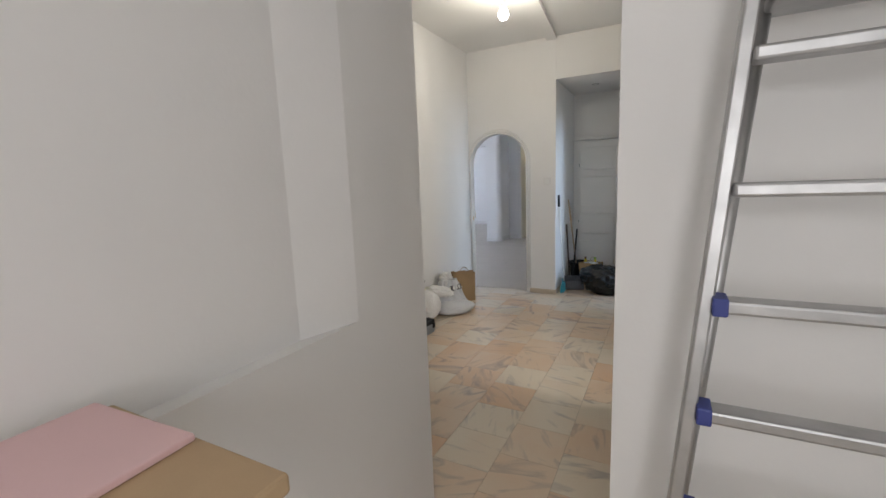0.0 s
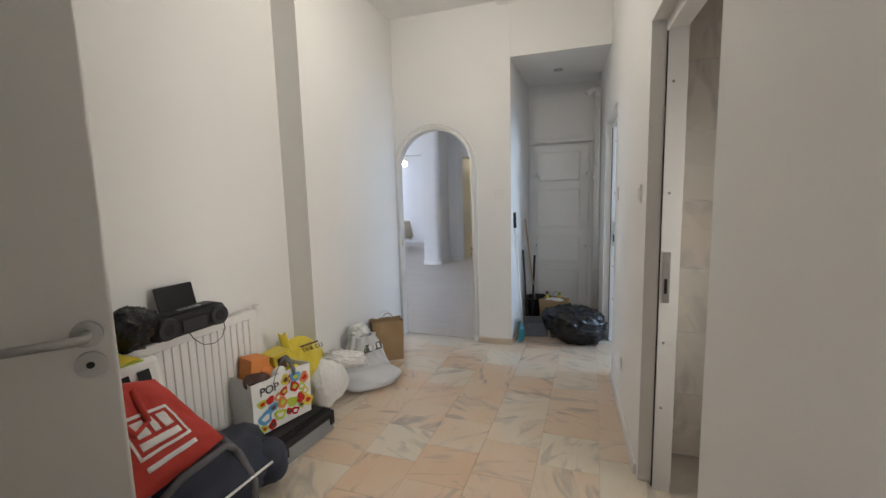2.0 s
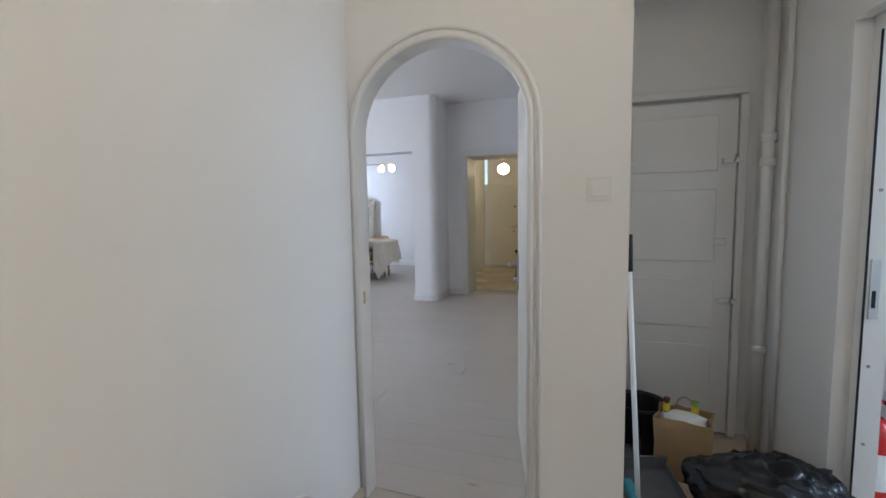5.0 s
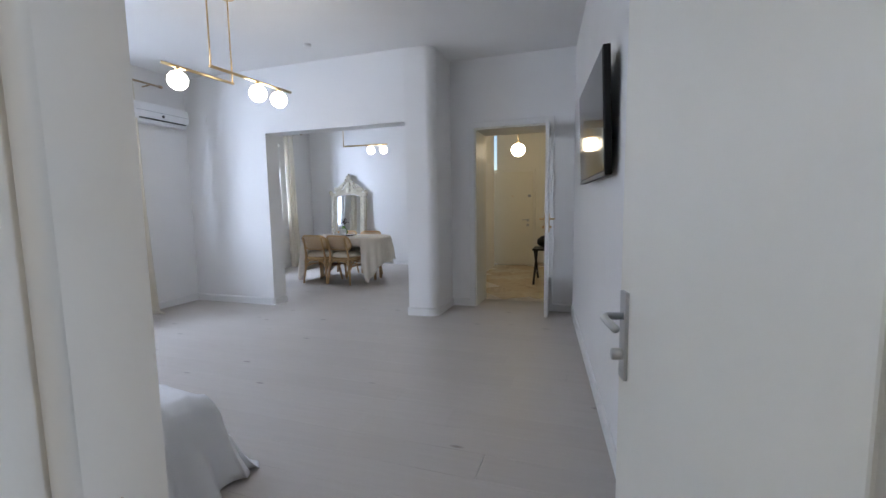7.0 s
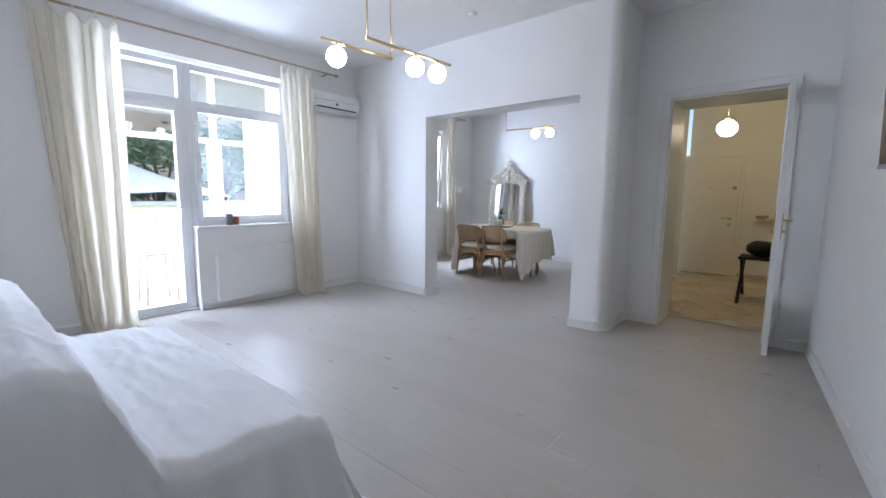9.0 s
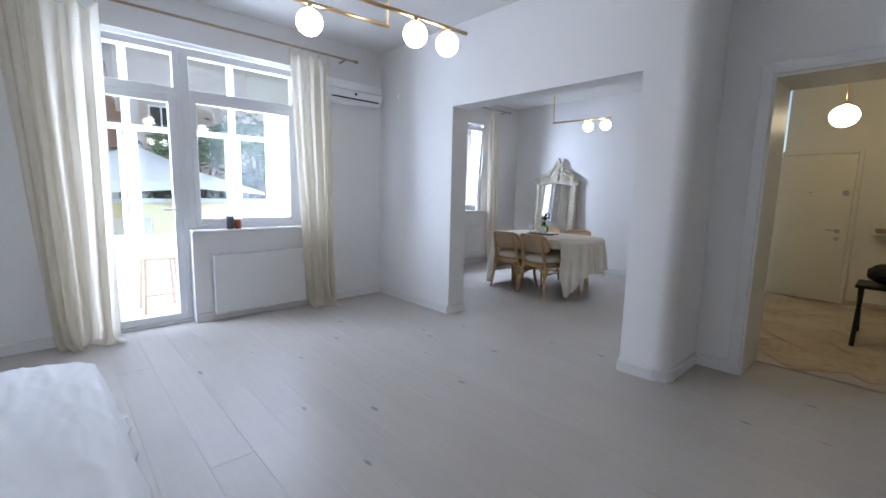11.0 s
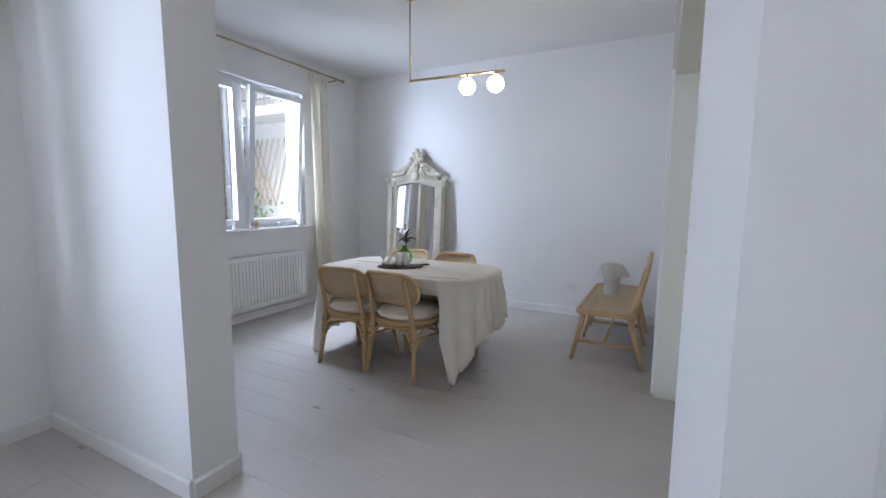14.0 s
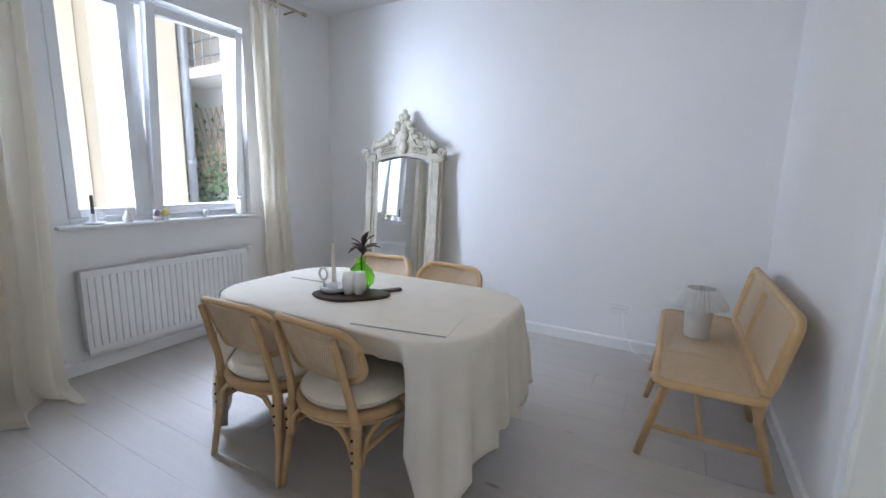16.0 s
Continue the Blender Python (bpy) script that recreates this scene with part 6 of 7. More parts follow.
# stereo on the radiator
ZR = 0.741
st = thing("portable_stereo", "black portable stereo with its lid raised", "stereo", (-1.17, 2.16, ZR))
SM = turned(-1.195, 2.14, ZR + 0.002, 90 - 3) @ Matrix.Scale(0.9, 4)
bm = box(bmesh.new(), -0.205, -0.07, 0.0, 0.205, 0.07, 0.125, 0.03)
part("body", moved(bm, SM), BLACK, st)
for x in (-0.145, 0.145):
    sp = part("speaker", moved(tube(bmesh.new(), [(x, -0.066, 0.062), (x, -0.084, 0.062)], [0.058, 0.052], 24), SM), SOOT, st, "round speaker grille", smooth=False)
    part("cone", moved(tube(bmesh.new(), [(x, -0.084, 0.062), (x, -0.087, 0.062)], [0.03, 0.02], 18), SM), BLACK, sp)
part("tape_door", moved(box(bmesh.new(), -0.07, -0.078, 0.02, 0.07, -0.068, 0.085, 0.004), SM), SOOT, st)
part("lid", moved(moved(box(bmesh.new(), -0.105, -0.008, 0.0, 0.105, 0.008, 0.135, 0.006), Matrix.Translation((0.0, 0.045, 0.12)) @ Matrix.Rotation(radians(-14), 4, "X")), SM), BLACK, st, "raised black lid")
part("top_strip", moved(box(bmesh.new(), -0.15, -0.05, 0.124, 0.15, 0.03, 0.134, 0.004), SM), SOOT, st)
for k in range(5):
    part("button", moved(box(bmesh.new(), -0.06 + 0.026 * k, -0.045, 0.133, -0.04 + 0.026 * k, -0.02, 0.139, 0.002), SM), STEEL, st)
part("cord", tube(bmesh.new(), [(-1.14, 2.32, ZR + 0.012), (-1.185, 2.345, ZR + 0.006), (-1.175, 2.345, ZR - 0.04), (-1.178, 2.32, ZR - 0.085), (-1.178, 2.27, ZR - 0.10), (-1.178, 2.21, ZR - 0.085), (-1.175, 2.16, ZR - 0.04), (-1.185, 2.14, ZR + 0.006)], 0.0022, 6), BLACK, st, smooth=True)
b = tagged(part("bin_bag", crumpled(-1.18, 1.85, ZR, 0.105, 0.12, 0.20, 4, 22, 0.22), BAGBLACK, smooth=True), "small crumpled black bin bag on the radiator", "bag")
b = thing("leaflet_stack", "stack of printed leaflets in yellow, white and red", "leaflets", (-1.14, 1.65, ZR))
for k, (mt, dx, dy, dz, rot) in enumerate(((PAPER, 0, 0, 0, 4), (LIME, 0.01, 0.02, 0.006, -6), (PAPER, 0.02, -0.02, 0.012, 9), (YELLOW, 0.015, 0.0, 0.018, -3))):
    part("leaflet", moved(box(bmesh.new(), -0.09, -0.13, 0, 0.11, 0.13, 0.005, 0.001), turned(-1.14 + dx, 1.66 + dy, ZR + 0.002 + dz, rot)), mt, b)
LM = turned(-1.05, 1.70, 0.50, 90) @ Matrix.Rotation(radians(-16), 4, "X")
pb = thing("printed_carrier_bag", "white carrier bag with red and black print", "bag", (-1.03, 1.6, 0.0))
part("bag_body", moved(bent(box(bmesh.new(), -0.20, -0.05, -0.16, 0.20, 0.04, 0.24, 0.03), lambda v: (v.x + 0.012 * math.sin(9 * v.z), v.y + 0.012 * math.sin(11 * v.x), v.z)), LM), PAPER, pb)
patch(pb, LM, -0.17, 0.05, 0.17, 0.10, -0.058, BLACK)
patch(pb, LM, -0.19, 0.00, 0.19, 0.028, -0.058, RED)
for k in range(4):
    patch(pb, LM, -0.15 + 0.08 * k, 0.12, -0.10 + 0.08 * k, 0.19, -0.058, BLACK, "letter_bar")

# bags on the floor
df = thing("duffel_bag", "dark navy nylon duffel bag with grey straps", "bag", (-0.92, 1.8, 0))
bm = lumpy(-0.92, 1.80, 0.0, 0.25, 0.50, 0.33, 9, 0.06, 0.03)
part("bag_body", bm, NAVY, df, smooth=True)
for y in (1.62, 1.98):
    part("strap", bent(tube(bmesh.new(), [(-0.70, y, 0.06), (-0.69, y, 0.18), (-0.76, y, 0.29), (-0.90, y + 0.02, 0.345), (-1.06, y, 0.30)], 0.017, 8), lambda v: tuple(v)), GREYWEB, df, smooth=True)
part("carry_handle", tube(bmesh.new(), [(-0.78, 1.62, 0.30), (-0.74, 1.70, 0.37), (-0.74, 1.90, 0.38), (-0.78, 1.98, 0.31)], 0.014, 8), GREYWEB, df, smooth=True)
part("end_pocket", lumpy(-0.80, 2.16, 0.03, 0.11, 0.10, 0.22, 13, 0.06, 0.03, sub=3), NAVY, df, smooth=True)
part("piping", tube(bmesh.new(), [(-0.70, 1.5, 0.20), (-0.675, 1.8, 0.22), (-0.70, 2.1, 0.19)], 0.006, 6), PAPER, df, "white piping", smooth=True)
rb = thing("red_shopping_bag", "red fabric shopping bag with white print", "bag", (-0.98, 1.72, 0.3))


def red_face(u, v, lift=0.0):
    """The slumped front of the red bag; u along it, v upwards."""
    lo = Vector((-0.83, 1.52, 0.31)).lerp(Vector((-0.85, 1.99, 0.345)), u)
    hi = Vector((-1.0, 1.50, 0.74)).lerp(Vector((-0.96, 1.80, 0.68)), u)
    p = lo.lerp(hi, v)
    swell = 0.05 * math.sin(math.pi * u) ** 0.6 * math.sin(math.pi * min(1.0, v * 0.9 + 0.05)) ** 0.6
    crease = 0.014 * noise.noise(Vector((u * 3.5 + v * 2, v * 3 - u * 2, 2.0))) + 0.008 * (1 - abs(noise.noise(Vector((u * 5 + v * 4, v * 5, 7.0))))) ** 4
    return p + Vector((0.92, -0.2, 0.34)) * (swell + crease + lift)


bm = bmesh.new()
grid_surface(bm, lambda u, v: tuple(red_face(u, v)), 40, 30)
grid_surface(bm, lambda u, v: tuple(red_face(u, v) - Vector((0.16, -0.02, 0.0)) * (math.sin(math.pi * u) * math.sin(math.pi * v)) ** 0.4), 40, 30)
part("bag_body", bm, RED, rb, smooth=True)
for u0, v0, u1, v1 in ((0.30, 0.30, 0.80, 0.33), (0.30, 0.66, 0.80, 0.69), (0.30, 0.33, 0.325, 0.66), (0.775, 0.33, 0.80, 0.66), (0.36, 0.37, 0.74, 0.44), (0.38, 0.48, 0.50, 0.63), (0.54, 0.48, 0.60, 0.63), (0.64, 0.48, 0.73, 0.63), (0.32, 0.18, 0.78, 0.23)):
    bm = bmesh.new()
    grid_surface(bm, lambda u, v: tuple(red_face(u0 + (u1 - u0) * u, v0 + (v1 - v0) * v, 0.003)), 12, 6)
    part("print", bm, PAPER, rb, smooth=True).modifiers.new("thick", "SOLIDIFY").thickness = 0.001
part("handle", tube(bmesh.new(), [(-0.95, 1.58, 0.68), (-0.87, 1.585, 0.64), (-0.845, 1.63, 0.56), (-0.86, 1.69, 0.58), (-0.94, 1.70, 0.68)], 0.011, 8), RED, rb, smooth=True)
cs = thing("tool_case", "flat black and grey metal case on the floor", "case", (-1.0, 2.5, 0))
CM = turned(-0.82, 2.50, 0, 85)
part("body", moved(box(bmesh.new(), -0.24, -0.02, 0.0, 0.20, 0.26, 0.085, 0.008), CM), GREYMETAL, cs)
part("lid", moved(box(bmesh.new(), -0.245, -0.025, 0.086, 0.205, 0.265, 0.125, 0.01), CM), BLACK, cs, "black ribbed lid")
for k in range(3):
    part("rib", moved(box(bmesh.new(), -0.24, 0.0 + 0.02 * k, 0.125, 0.20, 0.008 + 0.02 * k, 0.131), CM), BLACK, cs)
for x in (-0.20, 0.16):
    part("latch", moved(box(bmesh.new(), x, -0.033, 0.05, x + 0.03, -0.024, 0.10, 0.002), CM), BLACK, cs)
pp = thing("cartoon_box_bag", "white printed carrier with bright stickers, full of boxes", "bag", (-1.05, 2.52, 0.13))
PM = turned(-1.05, 2.50, 0.132, 76)
open_bag(pp, PM, 0.36, 0.22, 0.29, PAPER, 1.03, 3)
lettering(pp, "POP", PM @ Matrix.Translation((-0.085, -0.119, 0.215)) @ UP, 0.062, BLACK)
rng = random.Random(8)
spots = []
for k in range(400):
    x, z, r = rng.uniform(-0.15, 0.155), rng.uniform(0.03, 0.255), rng.uniform(0.018, 0.040)
    if len(spots) >= 24 or (x < 0.0 and z + r > 0.20) or any(math.hypot(x - a, z - b) < (r + c) * 0.86 for a, b, c in spots):
        continue
    spots.append((x, z, r))
    k = len(spots)
    mt = (LIME, REDPAINT, YELLOW, ORANGE, REDPAINT, SKYBLUE, LIME)[k % 7]
    y0 = -0.1135 - 0.0002 * (k % 5)
    pts = [(x + r * (1 + 0.22 * math.sin(3 * a + k)) * math.cos(a), z + r * (1 + 0.22 * math.cos(2 * a + k)) * math.sin(a)) for a in [2 * math.pi * q / 14 for q in range(14)]]
    st_ = part("sticker", moved(bent(prism(bmesh.new(), pts, 0.0, 0.0035), lambda v: (v.x, y0 - v.z, v.y)), PM), mt, pp)
    inner = [(x + (a - x) * 0.55, z + (b - z) * 0.45) for a, b in pts]
    part("drawing", moved(bent(prism(bmesh.new(), inner, 0.0, 0.0015), lambda v: (v.x, y0 - 0.0036 - v.z, v.y)), PM), (DARKCARD, PAPER, REDPAINT, LIME)[k % 4], st_)
for z0 in (0.215, 0.245):
    part("red_mark", moved(bent(prism(bmesh.new(), [(0.015, z0), (0.04, z0 + 0.012), (0.03, z0 + 0.016), (0.055, z0 + 0.03), (0.035, z0 + 0.024), (0.04, z0 + 0.018)], 0.0, 0.002), lambda v: (v.x, -0.1205 - v.z, v.y)), PM), REDPAINT, pp)
part("carton", moved(moved(box(bmesh.new(), -0.16, -0.03, 0.20, -0.05, 0.09, 0.37, 0.003), Matrix.Rotation(radians(6), 4, "Y")), PM), ORANGE, pp, "orange carton")
part("carton", moved(moved(box(bmesh.new(), 0.06, -0.04, 0.20, 0.17, 0.08, 0.36, 0.003), Matrix.Rotation(radians(-9), 4, "Y")), PM), YELLOW, pp, "yellow and orange carton")
part("carton_window", moved(box(bmesh.new(), 0.08, -0.044, 0.27, 0.13, -0.038, 0.34), PM @ Matrix.Rotation(radians(-9), 4, "Y")), DARKCARD, pp)
for k, (x, y, z, r, mt) in enumerate(((-0.12, -0.06, 0.27, 0.065, DARKCARD), (-0.03, 0.0, 0.28, 0.06, ORANGE), (0.02, -0.06, 0.26, 0.05, PAPER), (0.10, -0.07, 0.25, 0.045, YELLOW), (-0.07, 0.04, 0.31, 0.05, RED))):
    part("packet", moved(crumpled(x, y, z - r * 0.6, r, r * 0.8, r * 1.5, 31 + k, 12, 0.08, 3), PM), mt, pp)
bm = bmesh.new()
grid_surface(bm, lambda u, v: (-0.06 + 0.13 * u + 0.012 * v, -0.12 - 0.006 * math.sin(math.pi * u), 0.27 + 0.11 * math.sin(math.pi * u) + 0.028 * (v - 0.5)), 16, 2)
part("handle", moved(bm, PM), GREYWEB, pp, "grey webbing handle", smooth=True).modifiers.new("thick", "SOLIDIFY").thickness = 0.003
yb = thing("yellow_carrier_bag", "bright yellow plastic carrier bag with dark print", "bag", (-1.15, 2.9, 0))
part("bag_body", crumpled(-1.14, 2.88, 0.0, 0.15, 0.19, 0.46, 41, 20, 0.06), YELLOW, yb, smooth=True)
bm = bmesh.new()
grid_surface(bm, lambda u, v: (-1.15 + 0.05 * (v - 0.5) * (1 - 0.5 * u), 2.78 - 0.05 * u + 0.035 * (v - 0.5), 0.40 + 0.16 * u - 0.02 * math.sin(3 * v)), 10, 5)
part("handle", bm, YELLOW, yb, smooth=True).modifiers.new("thick", "SOLIDIFY").thickness = 0.004
YM = Matrix.Translation((-1.02, 2.86, 0.415)) @ Matrix.Rotation(radians(72), 4, "Z") @ Matrix.Rotation(radians(38), 4, "X")
lettering(yb, "TINE CU", YM, 0.04, BLACK)
part("print", moved(box(bmesh.new(), -0.07, 0.04, -0.002, 0.06, 0.052, 0.002), YM), DARKCARD, yb)
wb = thing("white_plastic_bag", "crumpled white plastic bag with a twisted top", "bag", (-1.02, 2.93, 0))
part("bag_body", crumpled(-1.0, 2.92, 0.0, 0.16, 0.15, 0.36, 51, 34, 0.07), BAGWHITE, wb, smooth=True)
part("twisted_top", moved(crumpled(0, 0, -0.07, 0.17, 0.055, 0.12, 53, 16, 0.4), Matrix.Translation((-0.90, 3.02, 0.31)) @ Matrix.Rotation(radians(38), 4, "Z") @ Matrix.Rotation(radians(8), 4, "Y")), BAGWHITE, wb, smooth=True)
gb = thing("grey_carrier_bag", "pale grey glossy carrier bag lying slumped, dark printed band", "bag", (-0.92, 3.4, 0))
GM = turned(-0.965, 3.37, 0.0, 48)


def slumped(u, v):
    """Wall of the grey carrier, round it and upwards: broad at the floor, gathered at the top."""
    a = 2 * math.pi * u
    w, d = 0.205 - 0.10 * v - 0.03 * v * v, 0.13 - 0.09 * v
    ca, sa = math.cos(a), math.sin(a)
    sq = (abs(ca) ** 5 + abs(sa) ** 5) ** (-1 / 5)
    k = 0.010 * noise.noise(Vector((ca * 3, sa * 3, v * 4))) + 0.014 * (1 - abs(noise.noise(Vector((ca * 2 + 4, sa * 2, v * 2.6 + ca))))) ** 6 + 0.012 * v * math.sin(9 * a)
    return ((w + k) * ca * sq, (d + k) * sa * sq - 0.015 * v, 0.003 + 0.35 * v)


bm = bmesh.new()
grid_surface(bm, slumped, 72, 26, True)
part("bag_body", moved(bm, GM), BAGGREY, gb, smooth=True).modifiers.new("thick", "SOLIDIFY").thickness = 0.003
part("lower_fold", moved(crumpled(0.02, -0.15, 0.0, 0.21, 0.14, 0.13, 66, 12, 0.04), GM), BAGGREY, gb, smooth=True)
part("twisted_top", crumpled(-1.01, 3.41, 0.30, 0.07, 0.085, 0.12, 63, 16, 0.6, 4), BAGWHITE, gb, smooth=True)
BM2 = GM @ Matrix.Translation((0.0, -0.075, 0.255)) @ Matrix.Rotation(radians(-9), 4, "Y") @ Matrix.Rotation(radians(-16), 4, "X")
part("printed_band", moved(box(bmesh.new(), -0.11, -0.004, -0.026, 0.12, 0.003, 0.03), BM2), GREYWEB, gb)
lettering(gb, "MAT", BM2 @ Matrix.Translation((-0.045, -0.0048, -0.018)) @ UP, 0.05, LIME)
for k in range(3):
    part("letter_bar", moved(box(bmesh.new(), 0.022 + 0.032 * k, -0.007, -0.016, 0.042 + 0.032 * k, -0.003, 0.021), BM2), PAPER, gb)
kb = thing("brown_paper_bag", "brown paper carrier bag with twisted paper handles", "bag", (-0.98, 3.82, 0), "brown paper bags")
KM = turned(-0.985, 3.80, 0, 38)
open_bag(kb, KM, 0.25, 0.13, 0.34, CARDBOARD, 1.06, 7)
loop_handle(kb, KM, 0.10, 0.07, 0.34, -0.06, CARDBOARD)
loop_handle(kb, KM, 0.10, 0.06, 0.34, 0.06, PAPER)

# alcove
bb = thing("bin_bag", "large full black bin bag, knotted, on the tiles", "bag", (0.53, 4.6, 0))
part("bag_body", crumpled(0.53, 4.60, 0.0, 0.30, 0.22, 0.37, 72, 26, 0.24), BAGBLACK, bb, smooth=True)
part("knot", crumpled(0.52, 4.58, 0.255, 0.075, 0.06, 0.10, 75, 12, 0.14, 4), BAGBLACK, bb, smooth=True)
part("knot_ear", crumpled(0.44, 4.55, 0.25, 0.08, 0.03, 0.07, 77, 10, 0.14, 4), BAGBLACK, bb, smooth=True)
part("knot_ear", crumpled(0.60, 4.57, 0.25, 0.07, 0.03, 0.06, 79, 10, 0.14, 4), BAGBLACK, bb, smooth=True)
kb = thing("brown_paper_bag", "brown paper bag full of empty bottles and paper", "bag", (0.28, 5.0, 0), "brown paper bags")
KM = turned(0.29, 5.02, 0, -14)
open_bag(kb, KM, 0.23, 0.17, 0.30, CARDBOARD, 1.06, 9)
loop_handle(kb, KM, 0.08, 0.07, 0.29, 0.07, CARDBOARD)
part("paper_filling", moved(lumpy(0.0, 0.0, 0.2, 0.10, 0.075, 0.11, 81, 0.18, 0.08, sub=3), KM), PAPER, kb, "crumpled white paper", smooth=True)
for x, y, mt in ((0.045, 0.03, GREENGLASS), (-0.075, 0.01, material("brown_bottle", (0.14, 0.05, 0.02), 0.15))):
    bt = part("bottle", moved(lathe(bmesh.new(), [(0.0, 0.05), (0.035, 0.05), (0.036, 0.22), (0.014, 0.28), (0.012, 0.35), (0.015, 0.352), (0.015, 0.365), (0.0, 0.365)], x, y, 0, 16), KM), mt, kb, smooth=True)
    part("neck_label", moved(lathe(bmesh.new(), [(0.0125, 0.30), (0.0155, 0.30), (0.0155, 0.34), (0.0125, 0.34)], x, y, 0, 16), KM), YELLOW, bt)
bk = thing("bucket", "black plastic bucket with a raised rim", "bucket", (0.11, 5.2, 0))
part("pail", lathe(bmesh.new(), [(0.0, 0.0), (0.10, 0.0), (0.132, 0.25), (0.142, 0.252), (0.142, 0.27), (0.130, 0.27), (0.125, 0.25), (0.095, 0.012), (0.0, 0.012)], 0.115, 5.20, 0.001, 28), BLACK, bk, smooth=True)
part("bail", tube(bmesh.new(), [(0.115 + 0.14 * math.cos(a), 5.20 - 0.11 * math.sin(a), 0.25 - 0.05 * math.sin(a)) for a in [math.pi * k / 14 for k in range(15)]], 0.003, 6), STEEL, bk, smooth=True)
dp = thing("dustpan", "grey plastic dustpan leaning flat on the floor", "dustpan", (0.12, 4.78, 0))
DM = turned(0.115, 4.80, 0.0, 16)
bm = bmesh.new()
box(bm, -0.115, -0.14, 0.004, 0.115, 0.10, 0.010, 0.002)
box(bm, -0.115, -0.13, 0.010, -0.108, 0.10, 0.05, 0.002)
box(bm, 0.108, -0.13, 0.010, 0.115, 0.10, 0.05, 0.002)
box(bm, -0.115, 0.094, 0.010, 0.115, 0.102, 0.085, 0.002)
part("pan", moved(moved(bm, Matrix.Rotation(radians(14), 4, "X")), DM @ Matrix.Translation((0, 0, 0.035))), GREYWEB, dp)
part("long_handle", tube(bmesh.new(), [(0.085, 4.90, 0.10), (0.06, 5.30, 0.70)], 0.011, 8), BLACK, dp, smooth=True)
br = thing("broom", "broom with a pale stick, black grip and teal head", "broom", (0.02, 4.52, 0))
part("stick", tube(bmesh.new(), [(0.04, 4.56, 0.13), (-0.018, 4.52, 1.10)], 0.010, 8), PAPER, br, smooth=True)
part("grip", tube(bmesh.new(), [(-0.0155, 4.5215, 1.06), (-0.02, 4.52, 1.20)], 0.014, 10), BLACK, br, "black grip", smooth=True)
part("head", moved(box(bmesh.new(), -0.02, -0.11, 0.10, 0.02, 0.11, 0.14, 0.008), turned(0.03, 4.57, 0, 12)), TEAL, br, "teal broom head")
for k in range(16):
    part("bristle", tube(bmesh.new(), [(0.03 + 0.006 * (k % 3 - 1), 4.47 + 0.0125 * k, 0.10), (0.035 + 0.014 * (k % 3 - 1), 4.462 + 0.0135 * k, 0.003)], 0.005, 5), TEAL, br)
mp = thing("mop_handle", "two long wooden handles leaning in the corner", "mop", (0.05, 5.0, 0))
part("stick", tube(bmesh.new(), [(0.10, 5.17, 0.06), (0.005, 4.98, 1.12)], 0.010, 8), WOODROD, mp, smooth=True)
part("stick", tube(bmesh.new(), [(0.02, 5.02, 0.05), (-0.012, 4.96, 0.80)], 0.010, 8), DARKWOOD, mp, smooth=True)
part("mop_head", lumpy(0.03, 5.02, 0.0, 0.05, 0.06, 0.10, 91, 0.15, 0.08, sub=3), GREYWEB, mp, smooth=True)
fe = thing("fire_extinguisher", "red fire extinguisher with a white label standing on the floor", "fire extinguisher", (0.97, 4.92, 0))
part("cylinder", lathe(bmesh.new(), [(0.0, 0.0), (0.075, 0.0), (0.08, 0.012), (0.08, 0.37), (0.07, 0.41), (0.04, 0.44), (0.022, 0.45), (0.022, 0.47), (0.0, 0.47)], 0.935, 4.90, 0.002, 28), REDPAINT, fe, smooth=True)
part("base_ring", lathe(bmesh.new(), [(0.081, 0.07), (0.084, 0.07), (0.084, 0.085), (0.081, 0.085)], 0.935, 4.90, 0.002, 28), BLACK, fe, "black rubber ring")
bm = bmesh.new()
grid_surface(bm, lambda u, v: (0.935 + 0.0815 * math.cos(4.0 + 1.5 * u), 4.90 + 0.0815 * math.sin(4.0 + 1.5 * u), 0.17 + 0.15 * v), 10, 2)
part("label", bm, PAPER, fe, "white instruction label").modifiers.new("thick", "SOLIDIFY").thickness = 0.0012
part("valve", tube(bmesh.new(), [(0.935, 4.90, 0.465), (0.935, 4.90, 0.51)], 0.018, 10), STEEL, fe, smooth=True)
part("lever", tube(bmesh.new(), [(0.97, 4.90, 0.505), (0.93, 4.90, 0.525), (0.89, 4.885, 0.52)], 0.008, 8), REDPAINT, fe, smooth=True)
part("lever", tube(bmesh.new(), [(0.96, 4.90, 0.53), (0.90, 4.89, 0.555)], 0.007, 8), REDPAINT, fe, smooth=True)
part("hose", tube(bmesh.new(), [(0.98, 4.91, 0.50), (1.04, 4.88, 0.50), (1.065, 4.87, 0.43), (1.058, 4.87, 0.30)], [0.010, 0.012, 0.012, 0.014], 8), BLACK, fe, smooth=True)
